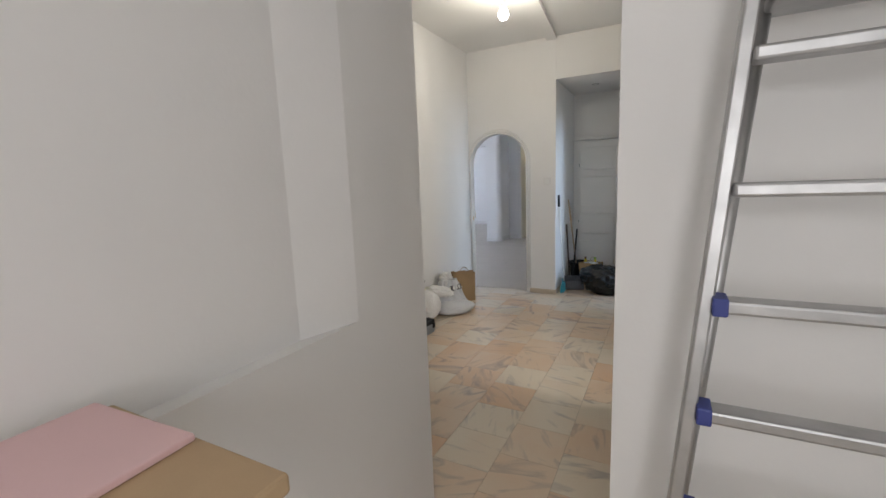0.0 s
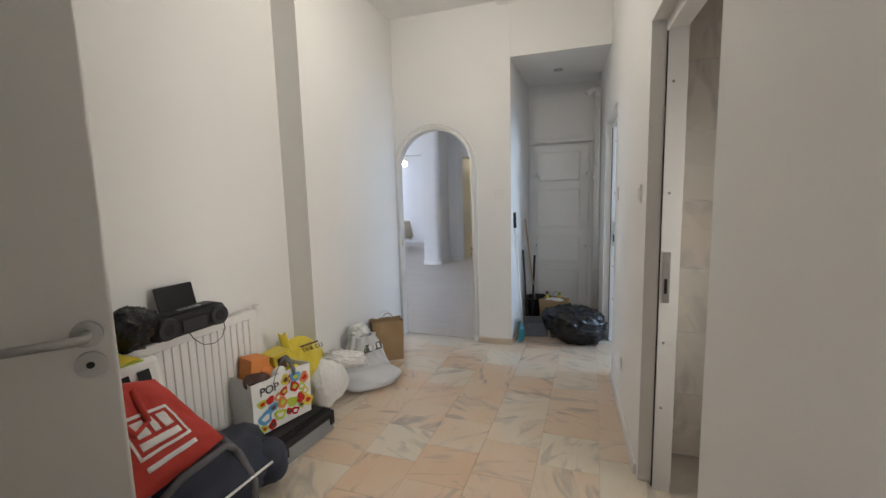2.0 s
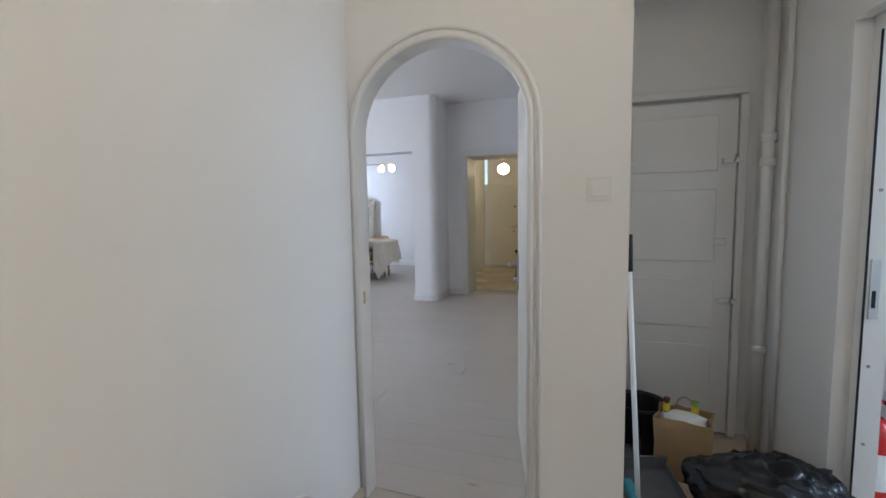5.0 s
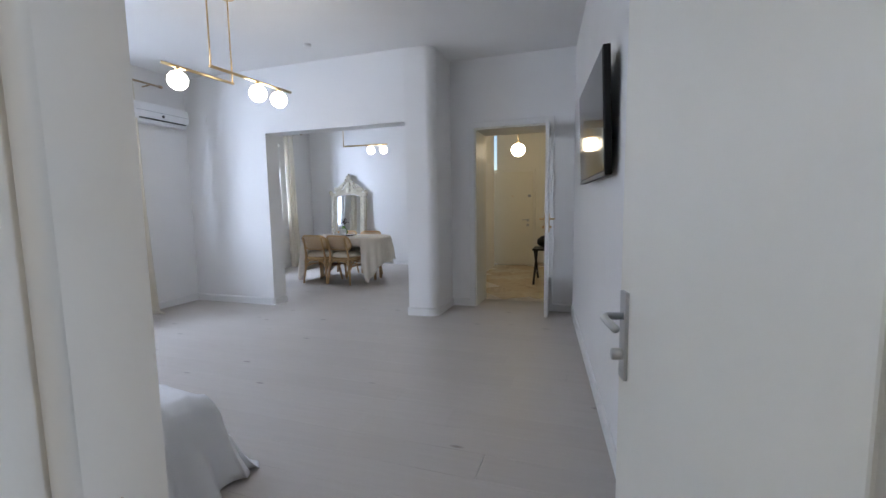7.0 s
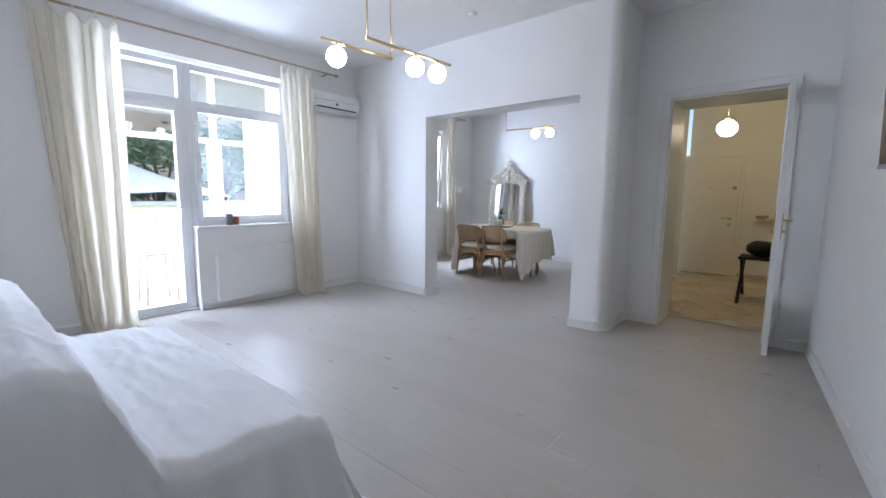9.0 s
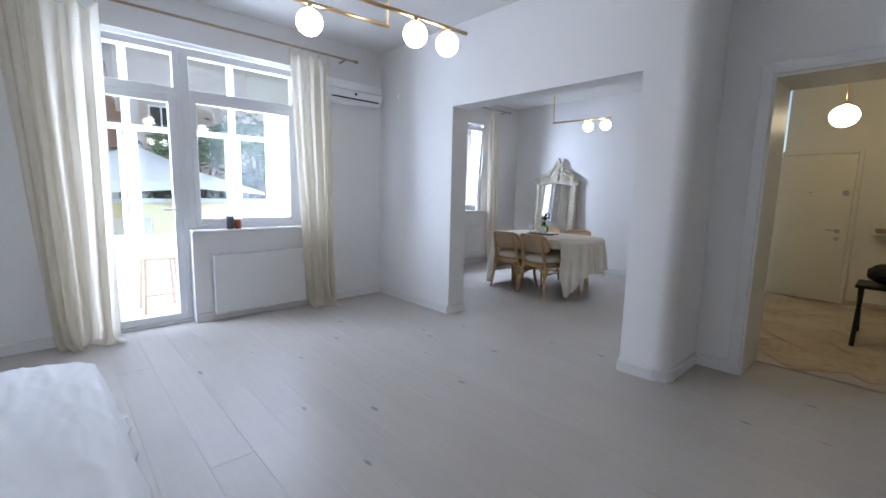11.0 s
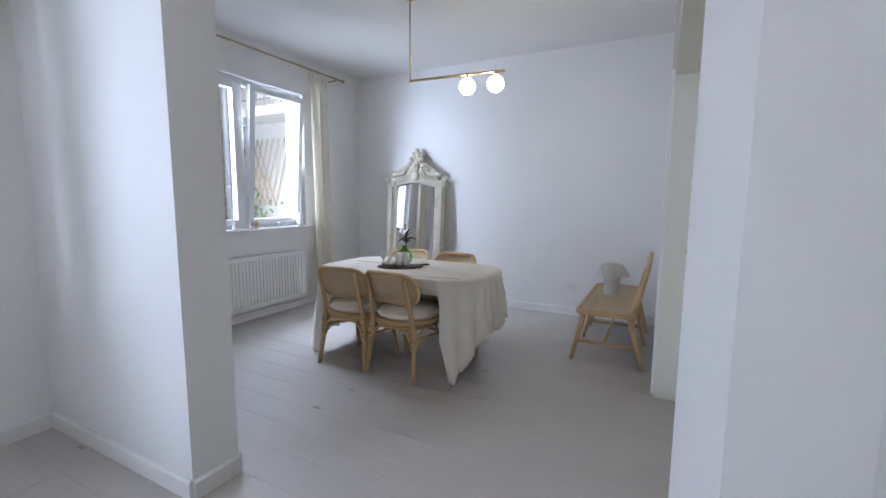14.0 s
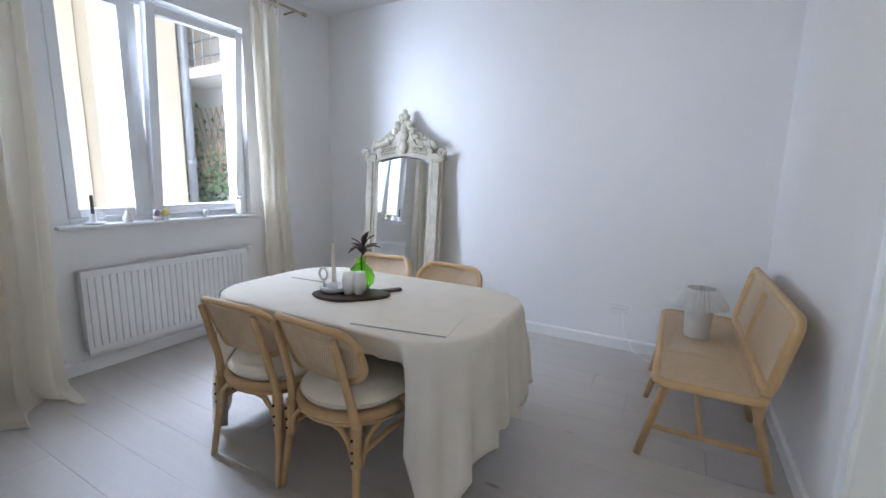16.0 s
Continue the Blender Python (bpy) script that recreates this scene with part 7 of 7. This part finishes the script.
# bright room beyond
cl = thing("hanging_cloth", "grey-brown cloth hanging in a narrow fold", "cloth", (1.47, 4.98, 0))
bm = bmesh.new()
grid_surface(bm, lambda u, v: (1.10 + (u - 0.5) * (0.03 + 0.16 * v), 4.96 - 0.05 * math.sin(7 * u + 2 * v) * v, 1.95 - 1.85 * v), 14, 16)
part("cloth", bm, DRAPE, cl, smooth=True).modifiers.new("thick", "SOLIDIFY").thickness = 0.006
part("hook", tube(bmesh.new(), [(1.06, 5.018, 1.95), (1.09, 4.99, 1.96), (1.10, 4.96, 1.93)], 0.005, 6), STEEL, cl)
bx = thing("purple_box", "purple printed carton on the floor", "box", (1.75, 4.9, 0))
part("carton", moved(box(bmesh.new(), -0.12, -0.10, 0.002, 0.12, 0.10, 0.32, 0.004), turned(1.40, 5.25, 0, 20)), PURPLE, bx)
part("label", moved(box(bmesh.new(), -0.07, -0.103, 0.10, 0.07, -0.1, 0.22), turned(1.40, 5.25, 0, 20)), SKYBLUE, bx)
pl = thing("potted_plant", "leafy green plant in a dark pot", "plant", (1.85, 5.3, 0))
part("pot", lathe(bmesh.new(), [(0.0, 0), (0.10, 0), (0.13, 0.5), (0.0, 0.49)], 1.55, 5.7, 0.002, 20), GREYWEB, pl, smooth=True)
rng = random.Random(17)
for k in range(22):
    az, el = rng.uniform(0, 6.28), rng.uniform(0.2, 1.3)
    m = Matrix.Translation((1.55, 5.7, 0.5)) @ Matrix.Rotation(az, 4, "Z") @ Matrix.Rotation(-el, 4, "Y")
    bm = bmesh.new()
    grid_surface(bm, lambda u, w: (u * 0.42, (w - 0.5) * 0.09 * math.sin(math.pi * min(1.0, u + 0.05)), -0.22 * u * u), 7, 2)
    part("leaf", moved(bm, m), FOLIAGE, pl, smooth=True)

# ladder in the start room
ld = thing("step_ladder", "worn grey aluminium step ladder with blue plastic caps", "ladder", (1.45, 0.35, 0))
for s, xt, xb in ((0, 1.25, 1.10), (1, 1.63, 1.77)):
    a, b = Vector((xt, 0.385, 1.80)), Vector((xb, 0.27, 0.0))
    d = (b - a).normalized()
    x = Vector((1, 0, 0)) - d * d.x
    x.normalize()
    y = d.cross(x)
    m = Matrix(((x.x, y.x, d.x, a.x), (x.y, y.y, d.y, a.y), (x.z, y.z, d.z, a.z), (0, 0, 0, 1)))
    long = (b - a).length
    part("front_rail", moved(box(bmesh.new(), -0.013, -0.03, 0, 0.013, 0.03, long - 0.002, 0.004), m), OAK, ld)
    part("foot", moved(box(bmesh.new(), -0.018, -0.036, long - 0.05, 0.018, 0.036, long, 0.004), m), BLACK, ld)
    a2, b2 = Vector((xt + (0.03 if s == 0 else -0.03), 0.43, 1.80)), Vector((xb + (0.03 if s == 0 else -0.03), 0.485, 0.0))
    part("rear_leg", tube(bmesh.new(), [a2, b2], 0.014, 8), OAK, ld, smooth=True)
for k, z in enumerate((0.22, 0.445, 0.67, 0.90, 1.13, 1.36, 1.61)):
    f = z / 1.80
    y = 0.27 + 0.115 * f
    x0, x1 = 1.125 + 0.137 * f, 1.77 - 0.14 * f
    tr = part("tread", moved(box(bmesh.new(), x0, -0.026, -0.014, x1, 0.026, 0.014, 0.006), Matrix.Translation((0, y - 0.02, z))), OAK, ld, "paint-splashed grey tread")
    if z < 1.2:
        part("end_cap", B(x0 - 0.008, y - 0.05, z - 0.019, x0 + 0.02, y + 0.008, z + 0.019, 0.004), material("blue_plastic", (0.05, 0.07, 0.28), 0.5) if k == 0 else bpy.data.materials["blue_plastic"], tr, "blue plastic cap")
part("platform", B(1.27, 0.28, 1.70, 1.62, 0.46, 1.725, 0.006), OAK, ld)
part("strap", tube(bmesh.new(), [(1.29, 0.33, 1.80), (1.33, 0.31, 1.73), (1.38, 0.32, 1.70), (1.45, 0.34, 1.72)], 0.010, 8), GREYWEB, ld, "dark frayed strap", smooth=True)
# board on trestle
tb = thing("work_table", "narrow fibreboard work top on slim legs", "table", (0.40, -0.6, 0))
part("top", B(0.252, -1.3, 1.0, 0.69, -0.325, 1.03, 0.006), FIBRE, tb)
for x, y in ((0.33, -1.25), (0.33, -0.4), (0.6, -1.25)):
    part("leg", B(x, y, 0.0, x + 0.03, y + 0.03, 0.999, 0.003), FIBRE, tb)
pk = thing("pink_sheet", "pink insulation sheet lying on the work top", "sheet", (0.4, -0.6, 0.985))
part("sheet", moved(box(bmesh.new(), -0.13, -0.45, 0.0, 0.13, 0.10, 0.012, 0.003), turned(0.38, -0.44, 1.0305, 3)), PINK, pk)

# ---- entry hall things ----
sh = thing("wall_shelf", "small white wall shelf", "shelf", (-1.25, 12.85, 0.9))
part("board", B(-1.46, 12.78, 0.915, -1.07, 12.899, 0.94, 0.004), CREAM, sh)
for x in (-1.42, -1.12):
    part("bracket", B(x, 12.80, 0.87, x + 0.02, 12.899, 0.914, 0.003), CREAM, sh)
bs = thing("basket", "small woven basket on the shelf", "basket", (-1.33, 12.84, 0.94))
part("bowl", lathe(bmesh.new(), [(0.0, 0), (0.07, 0), (0.085, 0.05), (0.08, 0.055), (0.0, 0.035)], -1.34, 12.84, 0.941, 20), WOODROD, bs, smooth=True)
so2 = thing("black_stool", "black folding wooden stool", "stool", (-1.25, 11.1, 0))
for y0, y1 in ((10.78, 11.30), (11.45, 10.93)):
    for x in (-1.40, -1.08):
        part("leg", tube(bmesh.new(), [(x, y0, 0.0), (x, y1, 0.52)], 0.019, 8), BLACK, so2)
for x in (-1.40, -1.08):
    part("stretcher", tube(bmesh.new(), [(x, 10.93, 0.15), (x, 11.32, 0.15)], 0.012, 8), BLACK, so2)
part("seat", B(-1.44, 10.90, 0.52, -1.04, 11.34, 0.55, 0.01), BLACK, so2)
hb = tagged(part("black_handbag", lumpy(-1.205, 11.12, 0.552, 0.17, 0.22, 0.19, 101, 0.08, 0.04), material("black_leather", (0.006, 0.006, 0.007), 0.65, 0.1, 8.0, 0.2, 120, spec=0.25), smooth=True), "soft black bag resting on the stool", "bag")
for k, (y, z, w, h) in enumerate(((11.75, 1.98, 0.34, 0.26), (11.45, 2.06, 0.2, 0.3), (11.72, 1.70, 0.26, 0.22))):
    f = thing("picture_frame", "small pale picture in a light frame", "picture", (-0.96, y, z), "pictures in the entry hall")
    part("frame", B(-0.975, y - w / 2, z - h / 2, -0.951, y + w / 2, z + h / 2, 0.004), CREAM, f)
    part("print", B(-0.978, y - w / 2 + 0.03, z - h / 2 + 0.03, -0.9755, y + w / 2 - 0.03, z + h / 2 - 0.03), HOUSEBEIGE, f)

# ---- outside ----
tagged(part("ground", B(-400, -300, -0.45, 300, 320, -0.25), PAVING), "pale paved ground outside", "ground", kind="structure")
bc = tagged(thing("balcony", "", "", (-6.8, 6.6, 0)), "glazed balcony with white plastic frames", "balcony", kind="structure")
part("slab", B(-7.55, 4.4, -0.24, WX - 0.301, 8.57, -0.045), STONE, bc)
for y in (5.1, 6.13, 7.27, 8.38):
    part("post", B(-7.46, y, -0.044, -7.38, y + 0.075, 2.95, 0.005), PVC, bc)
for z in (-0.04, 0.66, 1.95, 2.88):
    part("rail", B(-7.455, 4.5, z, -7.385, 8.5, z + 0.065, 0.005), PVC, bc)
for y0, y1 in ((5.18, 6.12), (6.21, 7.26), (7.35, 8.37)):
    part("panel", B(-7.43, y0, 0.03, -7.41, y1, 0.655), PVC, bc)
TINTED = glass("balcony_glass", (0.84, 0.95, 1.0))
for y0, y1 in ((5.18, 6.12), (6.21, 7.26), (7.35, 8.37)):
    for z0, z1 in ((0.73, 1.945), (2.02, 2.875)):
        g = part("pane", B(-7.424, y0, z0, -7.416, y1, z1), TINTED, bc, "faintly blue window glass")
        g.visible_shadow = False
    for y in (y0 + 0.002, y1 - 0.047):
        part("sash", B(-7.45, y, 0.73, -7.39, y + 0.045, 1.945, 0.004), PVC, bc)
st = thing("balcony_stool", "pale wooden stool standing on the balcony", "stool", (-6.5, 6.2, -0.045))
part("seat", B(-6.68, 6.10, 0.55, -6.36, 6.42, 0.58, 0.006), WOODROD, st)
for x in (-6.66, -6.40):
    for y in (6.12, 6.38):
        part("leg", tube(bmesh.new(), [(x + (0.03 if x > -6.5 else -0.03), y + (0.03 if y > 6.2 else -0.03), -0.044), (x, y, 0.55)], 0.015, 8), WOODROD, st)
part("stretcher", tube(bmesh.new(), [(-6.415, 6.12, 0.18), (-6.415, 6.38, 0.18)], 0.01, 8), WOODROD, st)
yw = tagged(thing("garden_wall", "", "", (-10.6, 7, 0)), "yellow rendered garden wall with a pale coping", "wall", kind="structure")
part("wall", B(-10.75, 0, -0.25, -10.55, 9.6, 1.0), HOUSEYELLOW, yw)
part("coping", B(-10.8, 0, 1.0, -10.5, 9.6, 1.08, 0.01), HOUSEWHITE, yw)
for y in (4.6, 6.0, 7.4, 8.8):
    part("panel", B(-10.55, y, 0.25, -10.52, y + 0.8, 0.75, 0.02), HOUSEBEIGE, yw)
tn = thing("garden_tent", "white pointed garden canopy", "canopy", (-12, 6.8, 0))
bm = bmesh.new()
tip = bm.verts.new((-12.3, 6.8, 2.15))
ring = []
for k in range(24):
    a = 2 * math.pi * k / 24
    ring.append(bm.verts.new((-12.3 + 2.0 * max(-1, min(1, 1.3 * math.cos(a))), 6.8 + 2.2 * max(-1, min(1, 1.3 * math.sin(a))), 1.22 + 0.05 * math.sin(6 * a))))
midr = [bm.verts.new((v.co + (tip.co - v.co) * 0.5) - Vector((0, 0, 0.07))) for v in ring]
for k in range(24):
    bm.faces.new((ring[k], ring[(k + 1) % 24], midr[(k + 1) % 24], midr[k]))
    bm.faces.new((midr[k], midr[(k + 1) % 24], tip))
part("canopy", bm, WHITECLOTH, tn, smooth=True)
for x, y in ((-10.9, 5.0), (-10.9, 8.6), (-13.9, 5.0), (-13.9, 8.6)):
    part("pole", tube(bmesh.new(), [(x, y, -0.25), (x, y, 1.25)], 0.03, 8), GREYMETAL, tn)


def leafy_tree(x, y, base, height, spread, seed, leaves, label):
    rng = random.Random(seed)
    t = thing("tree", label, "tree", (x, y, base))
    part("trunk", tube(bmesh.new(), [(x, y, base), (x + 0.05, y + 0.04, base + height * 0.3), (x, y, base + height * 0.75)], [0.12, 0.09, 0.03], 8), DARKWOOD, t)
    heads = []
    for k in range(9):
        a = rng.uniform(0, 6.28)
        z = base + height * rng.uniform(0.45, 1.0)
        r = spread * rng.uniform(0.3, 1.0) * (1.15 - 0.5 * abs((z - base) / height - 0.65))
        p = Vector((x + r * math.cos(a), y + r * math.sin(a), z))
        heads.append(p)
        part("limb", tube(bmesh.new(), [(x, y, base + height * 0.35), (x + (p.x - x) * 0.6, y + (p.y - y) * 0.6, p.z - 0.15), p], [0.045, 0.025, 0.01], 6), DARKWOOD, t)
    verts, faces = [], []
    for k in range(leaves):
        h = heads[k % len(heads)]
        c = h + Vector((rng.gauss(0, 0.26), rng.gauss(0, 0.28), rng.gauss(0, 0.20))) * spread
        u = Vector((rng.uniform(-1, 1), rng.uniform(-1, 1), rng.uniform(-0.5, 0.5))).normalized()
        w = u.orthogonal().normalized() * 0.035
        u = u * rng.uniform(0.08, 0.15)
        i = len(verts)
        verts += [c - u, c + w, c + u, c - w]
        faces.append((i, i + 1, i + 2, i + 3))
    me = bpy.data.meshes.new("crown")
    me.from_pydata([tuple(v) for v in verts], [], faces)
    me.materials.append(FOLIAGE)
    cr = new("crown", me)
    cr.parent = t
    cr.matrix_parent_inverse = Matrix.Translation(-Vector(t.location))
    return t


leafy_tree(-11.9, 9.2, -0.25, 3.0, 1.0, 5, 2600, "leafy green garden tree behind the wall")
leafy_tree(-12.6, 8.1, -0.25, 2.7, 0.8, 6, 1500, "small leafy green tree beside the canopy")


def house(name, label, x0, y0, x1, y1, h, mat, windows=(), roof=None):
    hs = thing(name, label, "house", ((x0 + x1) / 2, (y0 + y1) / 2, -0.25))
    part("wall", B(x0, y0, -0.25, x1, y1, h), mat, hs)
    for axis, p, a0, a1, z0, z1 in windows:
        if axis == "x":
            wn_ = part("window", B(p - 0.02, a0, z0, p + 0.012, a1, z1), BLACKGLASS, hs)
            fr = bmesh.new()
            for q in (a0 - 0.06, (a0 + a1) / 2 - 0.02, a1):
                box(fr, p - 0.02, q, z0 - 0.05, p + 0.04, q + 0.05, z1 + 0.05)
            box(fr, p - 0.02, a0, z1, p + 0.04, a1, z1 + 0.05)
            box(fr, p - 0.02, a0, z0 - 0.05, p + 0.06, a1, z0)
            part("frame", fr, DARKWOOD if mat is HOUSEWHITE else PVC, wn_)
        else:
            wn_ = part("window", B(a0, p - 0.012, z0, a1, p + 0.02, z1), BLACKGLASS, hs)
            part("sill", B(a0 - 0.05, p - 0.08, z0 - 0.06, a1 + 0.05, p + 0.02, z0), HOUSEWHITE, wn_)
    if roof:
        bm = bmesh.new()
        zr = roof
        a = [bm.verts.new(v) for v in ((x0 - 0.3, y0 - 0.3, h), (x1 + 0.4, y0 - 0.3, h), (x1 + 0.4, y1 + 0.3, h), (x0 - 0.3, y1 + 0.3, h))]
        b = [bm.verts.new(v) for v in (((x0 + x1) / 2, y0 - 0.3, zr), ((x0 + x1) / 2, y1 + 0.3, zr))]
        bm.faces.new((a[0], a[1], b[0]))
        bm.faces.new((a[2], a[3], b[1]))
        bm.faces.new((a[1], a[2], b[1], b[0]))
        bm.faces.new((a[3], a[0], b[0], b[1]))
        bm.faces.new(a)
        part("roof", bm, ROOFTILE, hs, "brown tiled roof")
    return hs


house("neighbour_house", "white rendered house with a brown tiled roof", -24, -6, -17.5, 7.0, 2.4, HOUSEWHITE, (("x", -17.5, 1.5, 2.6, 0.6, 1.9), ("x", -17.5, 4.5, 5.5, 0.6, 1.9)), 5.6)
house("brick_house", "brown brick gable house behind the garden", -26, 7.2, -18.5, 11.5, 6.5, BRICKPALE, (("x", -18.5, 8.1, 8.7, 3.1, 3.9),), 8.2)
house("courtyard_house", "sunlit white house with a brown shuttered window", -15, 10.0, -11.0, 11.98, 7.5, HOUSEBEIGE, (("x", -11.0, 11.40, 11.70, 1.0, 2.3), ("x", -11.0, 10.3, 10.75, 0.9, 2.4), ("x", -11.0, 10.4, 11.1, 4.0, 5.4)))
house("courtyard_wing", "beige rendered wing in the shade", -15, 12.0, -10.65, 13.2, 7.5, HOUSEBEIGE)
hs = house("rear_wing", "pale rendered wing with a balcony", -13, 14.0, -5.0, 17.0, 7.5, HOUSEWHITE, (("y", 14.0, -9.6, -8.7, 3.3, 5.0), ("y", 14.0, -9.2, -8.6, 0.6, 2.0)))
blc = part("balcony", B(-11.2, 13.3, 2.88, -8.2, 13.99, 3.05), HOUSEWHITE, hs)
for k in range(14):
    part("baluster", tube(bmesh.new(), [(-11.1 + 0.22 * k, 13.36, 3.05), (-11.1 + 0.22 * k, 13.36, 3.95)], 0.012, 6), GREYMETAL, blc)
for z in (3.2, 3.45, 3.7, 3.95):
    part("railing", tube(bmesh.new(), [(-11.15, 13.36, z), (-8.2, 13.36, z)], 0.015, 6), GREYMETAL, blc)
dpn = thing("downpipe", "grey zinc downpipe on the courtyard wall", "pipe", (-10.6, 13.2, -0.25))
part("pipe", tube(bmesh.new(), [(-10.58, 13.27, -0.25), (-10.58, 13.27, 7.4)], 0.07, 10), GREYMETAL, dpn, smooth=True)
for z in (1.5, 3.2):
    part("clamp", tube(bmesh.new(), [(-10.58, 13.27, z), (-10.58, 13.27, z + 0.06)], 0.082, 10), GREYMETAL, dpn)
tl2 = thing("trellis", "wooden lattice trellis with climbing leaves", "trellis", (-10.8, 13.9, 0.9))
for k in range(9):
    for s in (-1, 1):
        x = -11.3 + 0.16 * k
        part("lath", tube(bmesh.new(), [(x, 13.93 - 0.01 * s, 1.15), (x + s * 0.5, 13.93 - 0.01 * s, 2.55)], 0.014, 5), WOODROD, tl2)
rng = random.Random(23)
verts, faces = [], []
for k in range(380):
    c = Vector((-11.0 + rng.gauss(0, 0.4), 13.86 + rng.uniform(-0.08, 0.04), 0.6 + abs(rng.gauss(0, 0.6))))
    u = Vector((rng.uniform(-1, 1), rng.uniform(-0.6, 0.2), rng.uniform(-1, 1))).normalized() * 0.06
    w = u.orthogonal().normalized() * 0.035
    i = len(verts)
    verts += [tuple(c - u), tuple(c + w), tuple(c + u), tuple(c - w)]
    faces.append((i, i + 1, i + 2, i + 3))
me = bpy.data.meshes.new("ivy")
me.from_pydata(verts, [], faces)
me.materials.append(FOLIAGE)
iv = new("ivy", me)
tagged(iv, "climbing green ivy on the trellis", "ivy", kind="stuff")

# ---- floor and wall pieces ----
def piece_mesh(name, w, l, h, mat, bev=0.0015):
    me = bpy.data.meshes.new(name)
    x, y = w / 2, l / 2
    v = [(-x, -y, -h), (x, -y, -h), (x, y, -h), (-x, y, -h), (-x, -y, -bev), (x, -y, -bev), (x, y, -bev), (-x, y, -bev),
         (-x + bev, -y + bev, 0), (x - bev, -y + bev, 0), (x - bev, y - bev, 0), (-x + bev, y - bev, 0)]
    f = [(8, 9, 10, 11)] + [(a, (a + 1) % 4, 4 + (a + 1) % 4, 4 + a) for a in range(4)] + [(4 + a, 4 + (a + 1) % 4, 8 + (a + 1) % 4, 8 + a) for a in range(4)]
    me.from_pydata(v, [], f)
    me.materials.append(mat)
    return me


def lay(name, me, m, parent):
    ob = new(name, me)
    ob.parent = parent
    ob.matrix_basis = m
    return ob


def clip(a0, a1, b0, b1):
    return max(a0, b0), min(a1, b1)


def lay_planks():
    rng = random.Random(5)
    floor = bpy.data.objects["floor_wood"]
    meshes = {}
    wide, y = 0.205, 4.482
    while y < 12.55:
        y1 = min(y + wide, 12.6)
        x = -6.95 - rng.uniform(0.0, 1.6)
        right = -0.12 if y1 < 9.66 else -2.46
        while x < right:
            a, b = clip(x, x + 2.2, -6.95, right)
            x += 2.2
            if b - a < 0.02:
                continue
            key = (round(b - a, 2), round(y1 - y, 3))
            if key not in meshes:
                meshes[key] = piece_mesh("plank", key[0] - 0.001, key[1] - 0.001, 0.012, PLANK, 0.0004)
            lay("plank", meshes[key], Matrix.Translation(((a + b) / 2, (y + y1) / 2, 0)), floor)
        y = y1


def lay_tiles(floor, inside, x0, x1, y0, y1, px, py, size, mat, angle=0.0, pivot=(0, 0)):
    me = piece_mesh("tile", size - 0.0016, size - 0.0016, 0.006, mat, 0.0006)
    turn = Matrix.Rotation(angle, 4, "Z")
    base = Matrix.Translation((pivot[0], pivot[1], 0)) @ turn
    i0, i1 = int((x0 - px) / size) - 1, int((x1 - px) / size) + 1
    for i in range(i0, i1):
        off = 0.0 if i % 2 == 0 else size * 0.45
        for j in range(int((y0 - py) / size) - 2, int((y1 - py) / size) + 2):
            c = base @ Vector((px + (i + 0.5) * size, py + off + (j + 0.5) * size, 0))
            if inside(c.x, c.y):
                lay("tile", me, Matrix.Translation(c) @ turn, floor)


def in_hall(x, y):
    right = hall_x(y) + 0.2 if y < 5.5 else 0.0
    if y > 3.9 and y < 5.1 and x < 2.2 and x > 0.5:
        return True
    if y < 0.55:
        return -0.1 < x < 2.0 and y > -1.2
    if y > 4.33:
        return -0.15 < x < right and y < 5.65
    return -1.45 < x < right


lay_planks()
lay_tiles(bpy.data.objects["floor_marble"], in_hall, -1.6, 2.4, -1.3, 5.8, -0.2, 2.42, 0.30, MARBLE)
lay_tiles(bpy.data.objects["floor_entry"], lambda x, y: (-2.42 if y > 10.96 else -2.15) < x < 0.5 and 9.86 < y < 12.85, -4.0, 4.0, -4.0, 4.0, 0.0, 0.0, 0.40, MARBLEWARM, radians(40), (-1.4, 11.2))


def lay_wall_tiles():
    wall_ob = bpy.data.objects["wall_bath_back"]
    for r in range(9):
        joint = 1.37 if r % 2 else 1.19
        for a, b in ((0.985, joint), (joint, joint + 0.6), (joint + 0.6, 2.19)):
            me = piece_mesh("tile", b - a - 0.002, 0.3235, 0.006, MARBLEWALL, 0.001)
            lay("tile", me, Matrix.Translation(((a + b) / 2, 3.014, 0.01 + 0.16 + 0.325 * r)) @ Matrix.Rotation(radians(90), 4, "X"), wall_ob)


lay_wall_tiles()
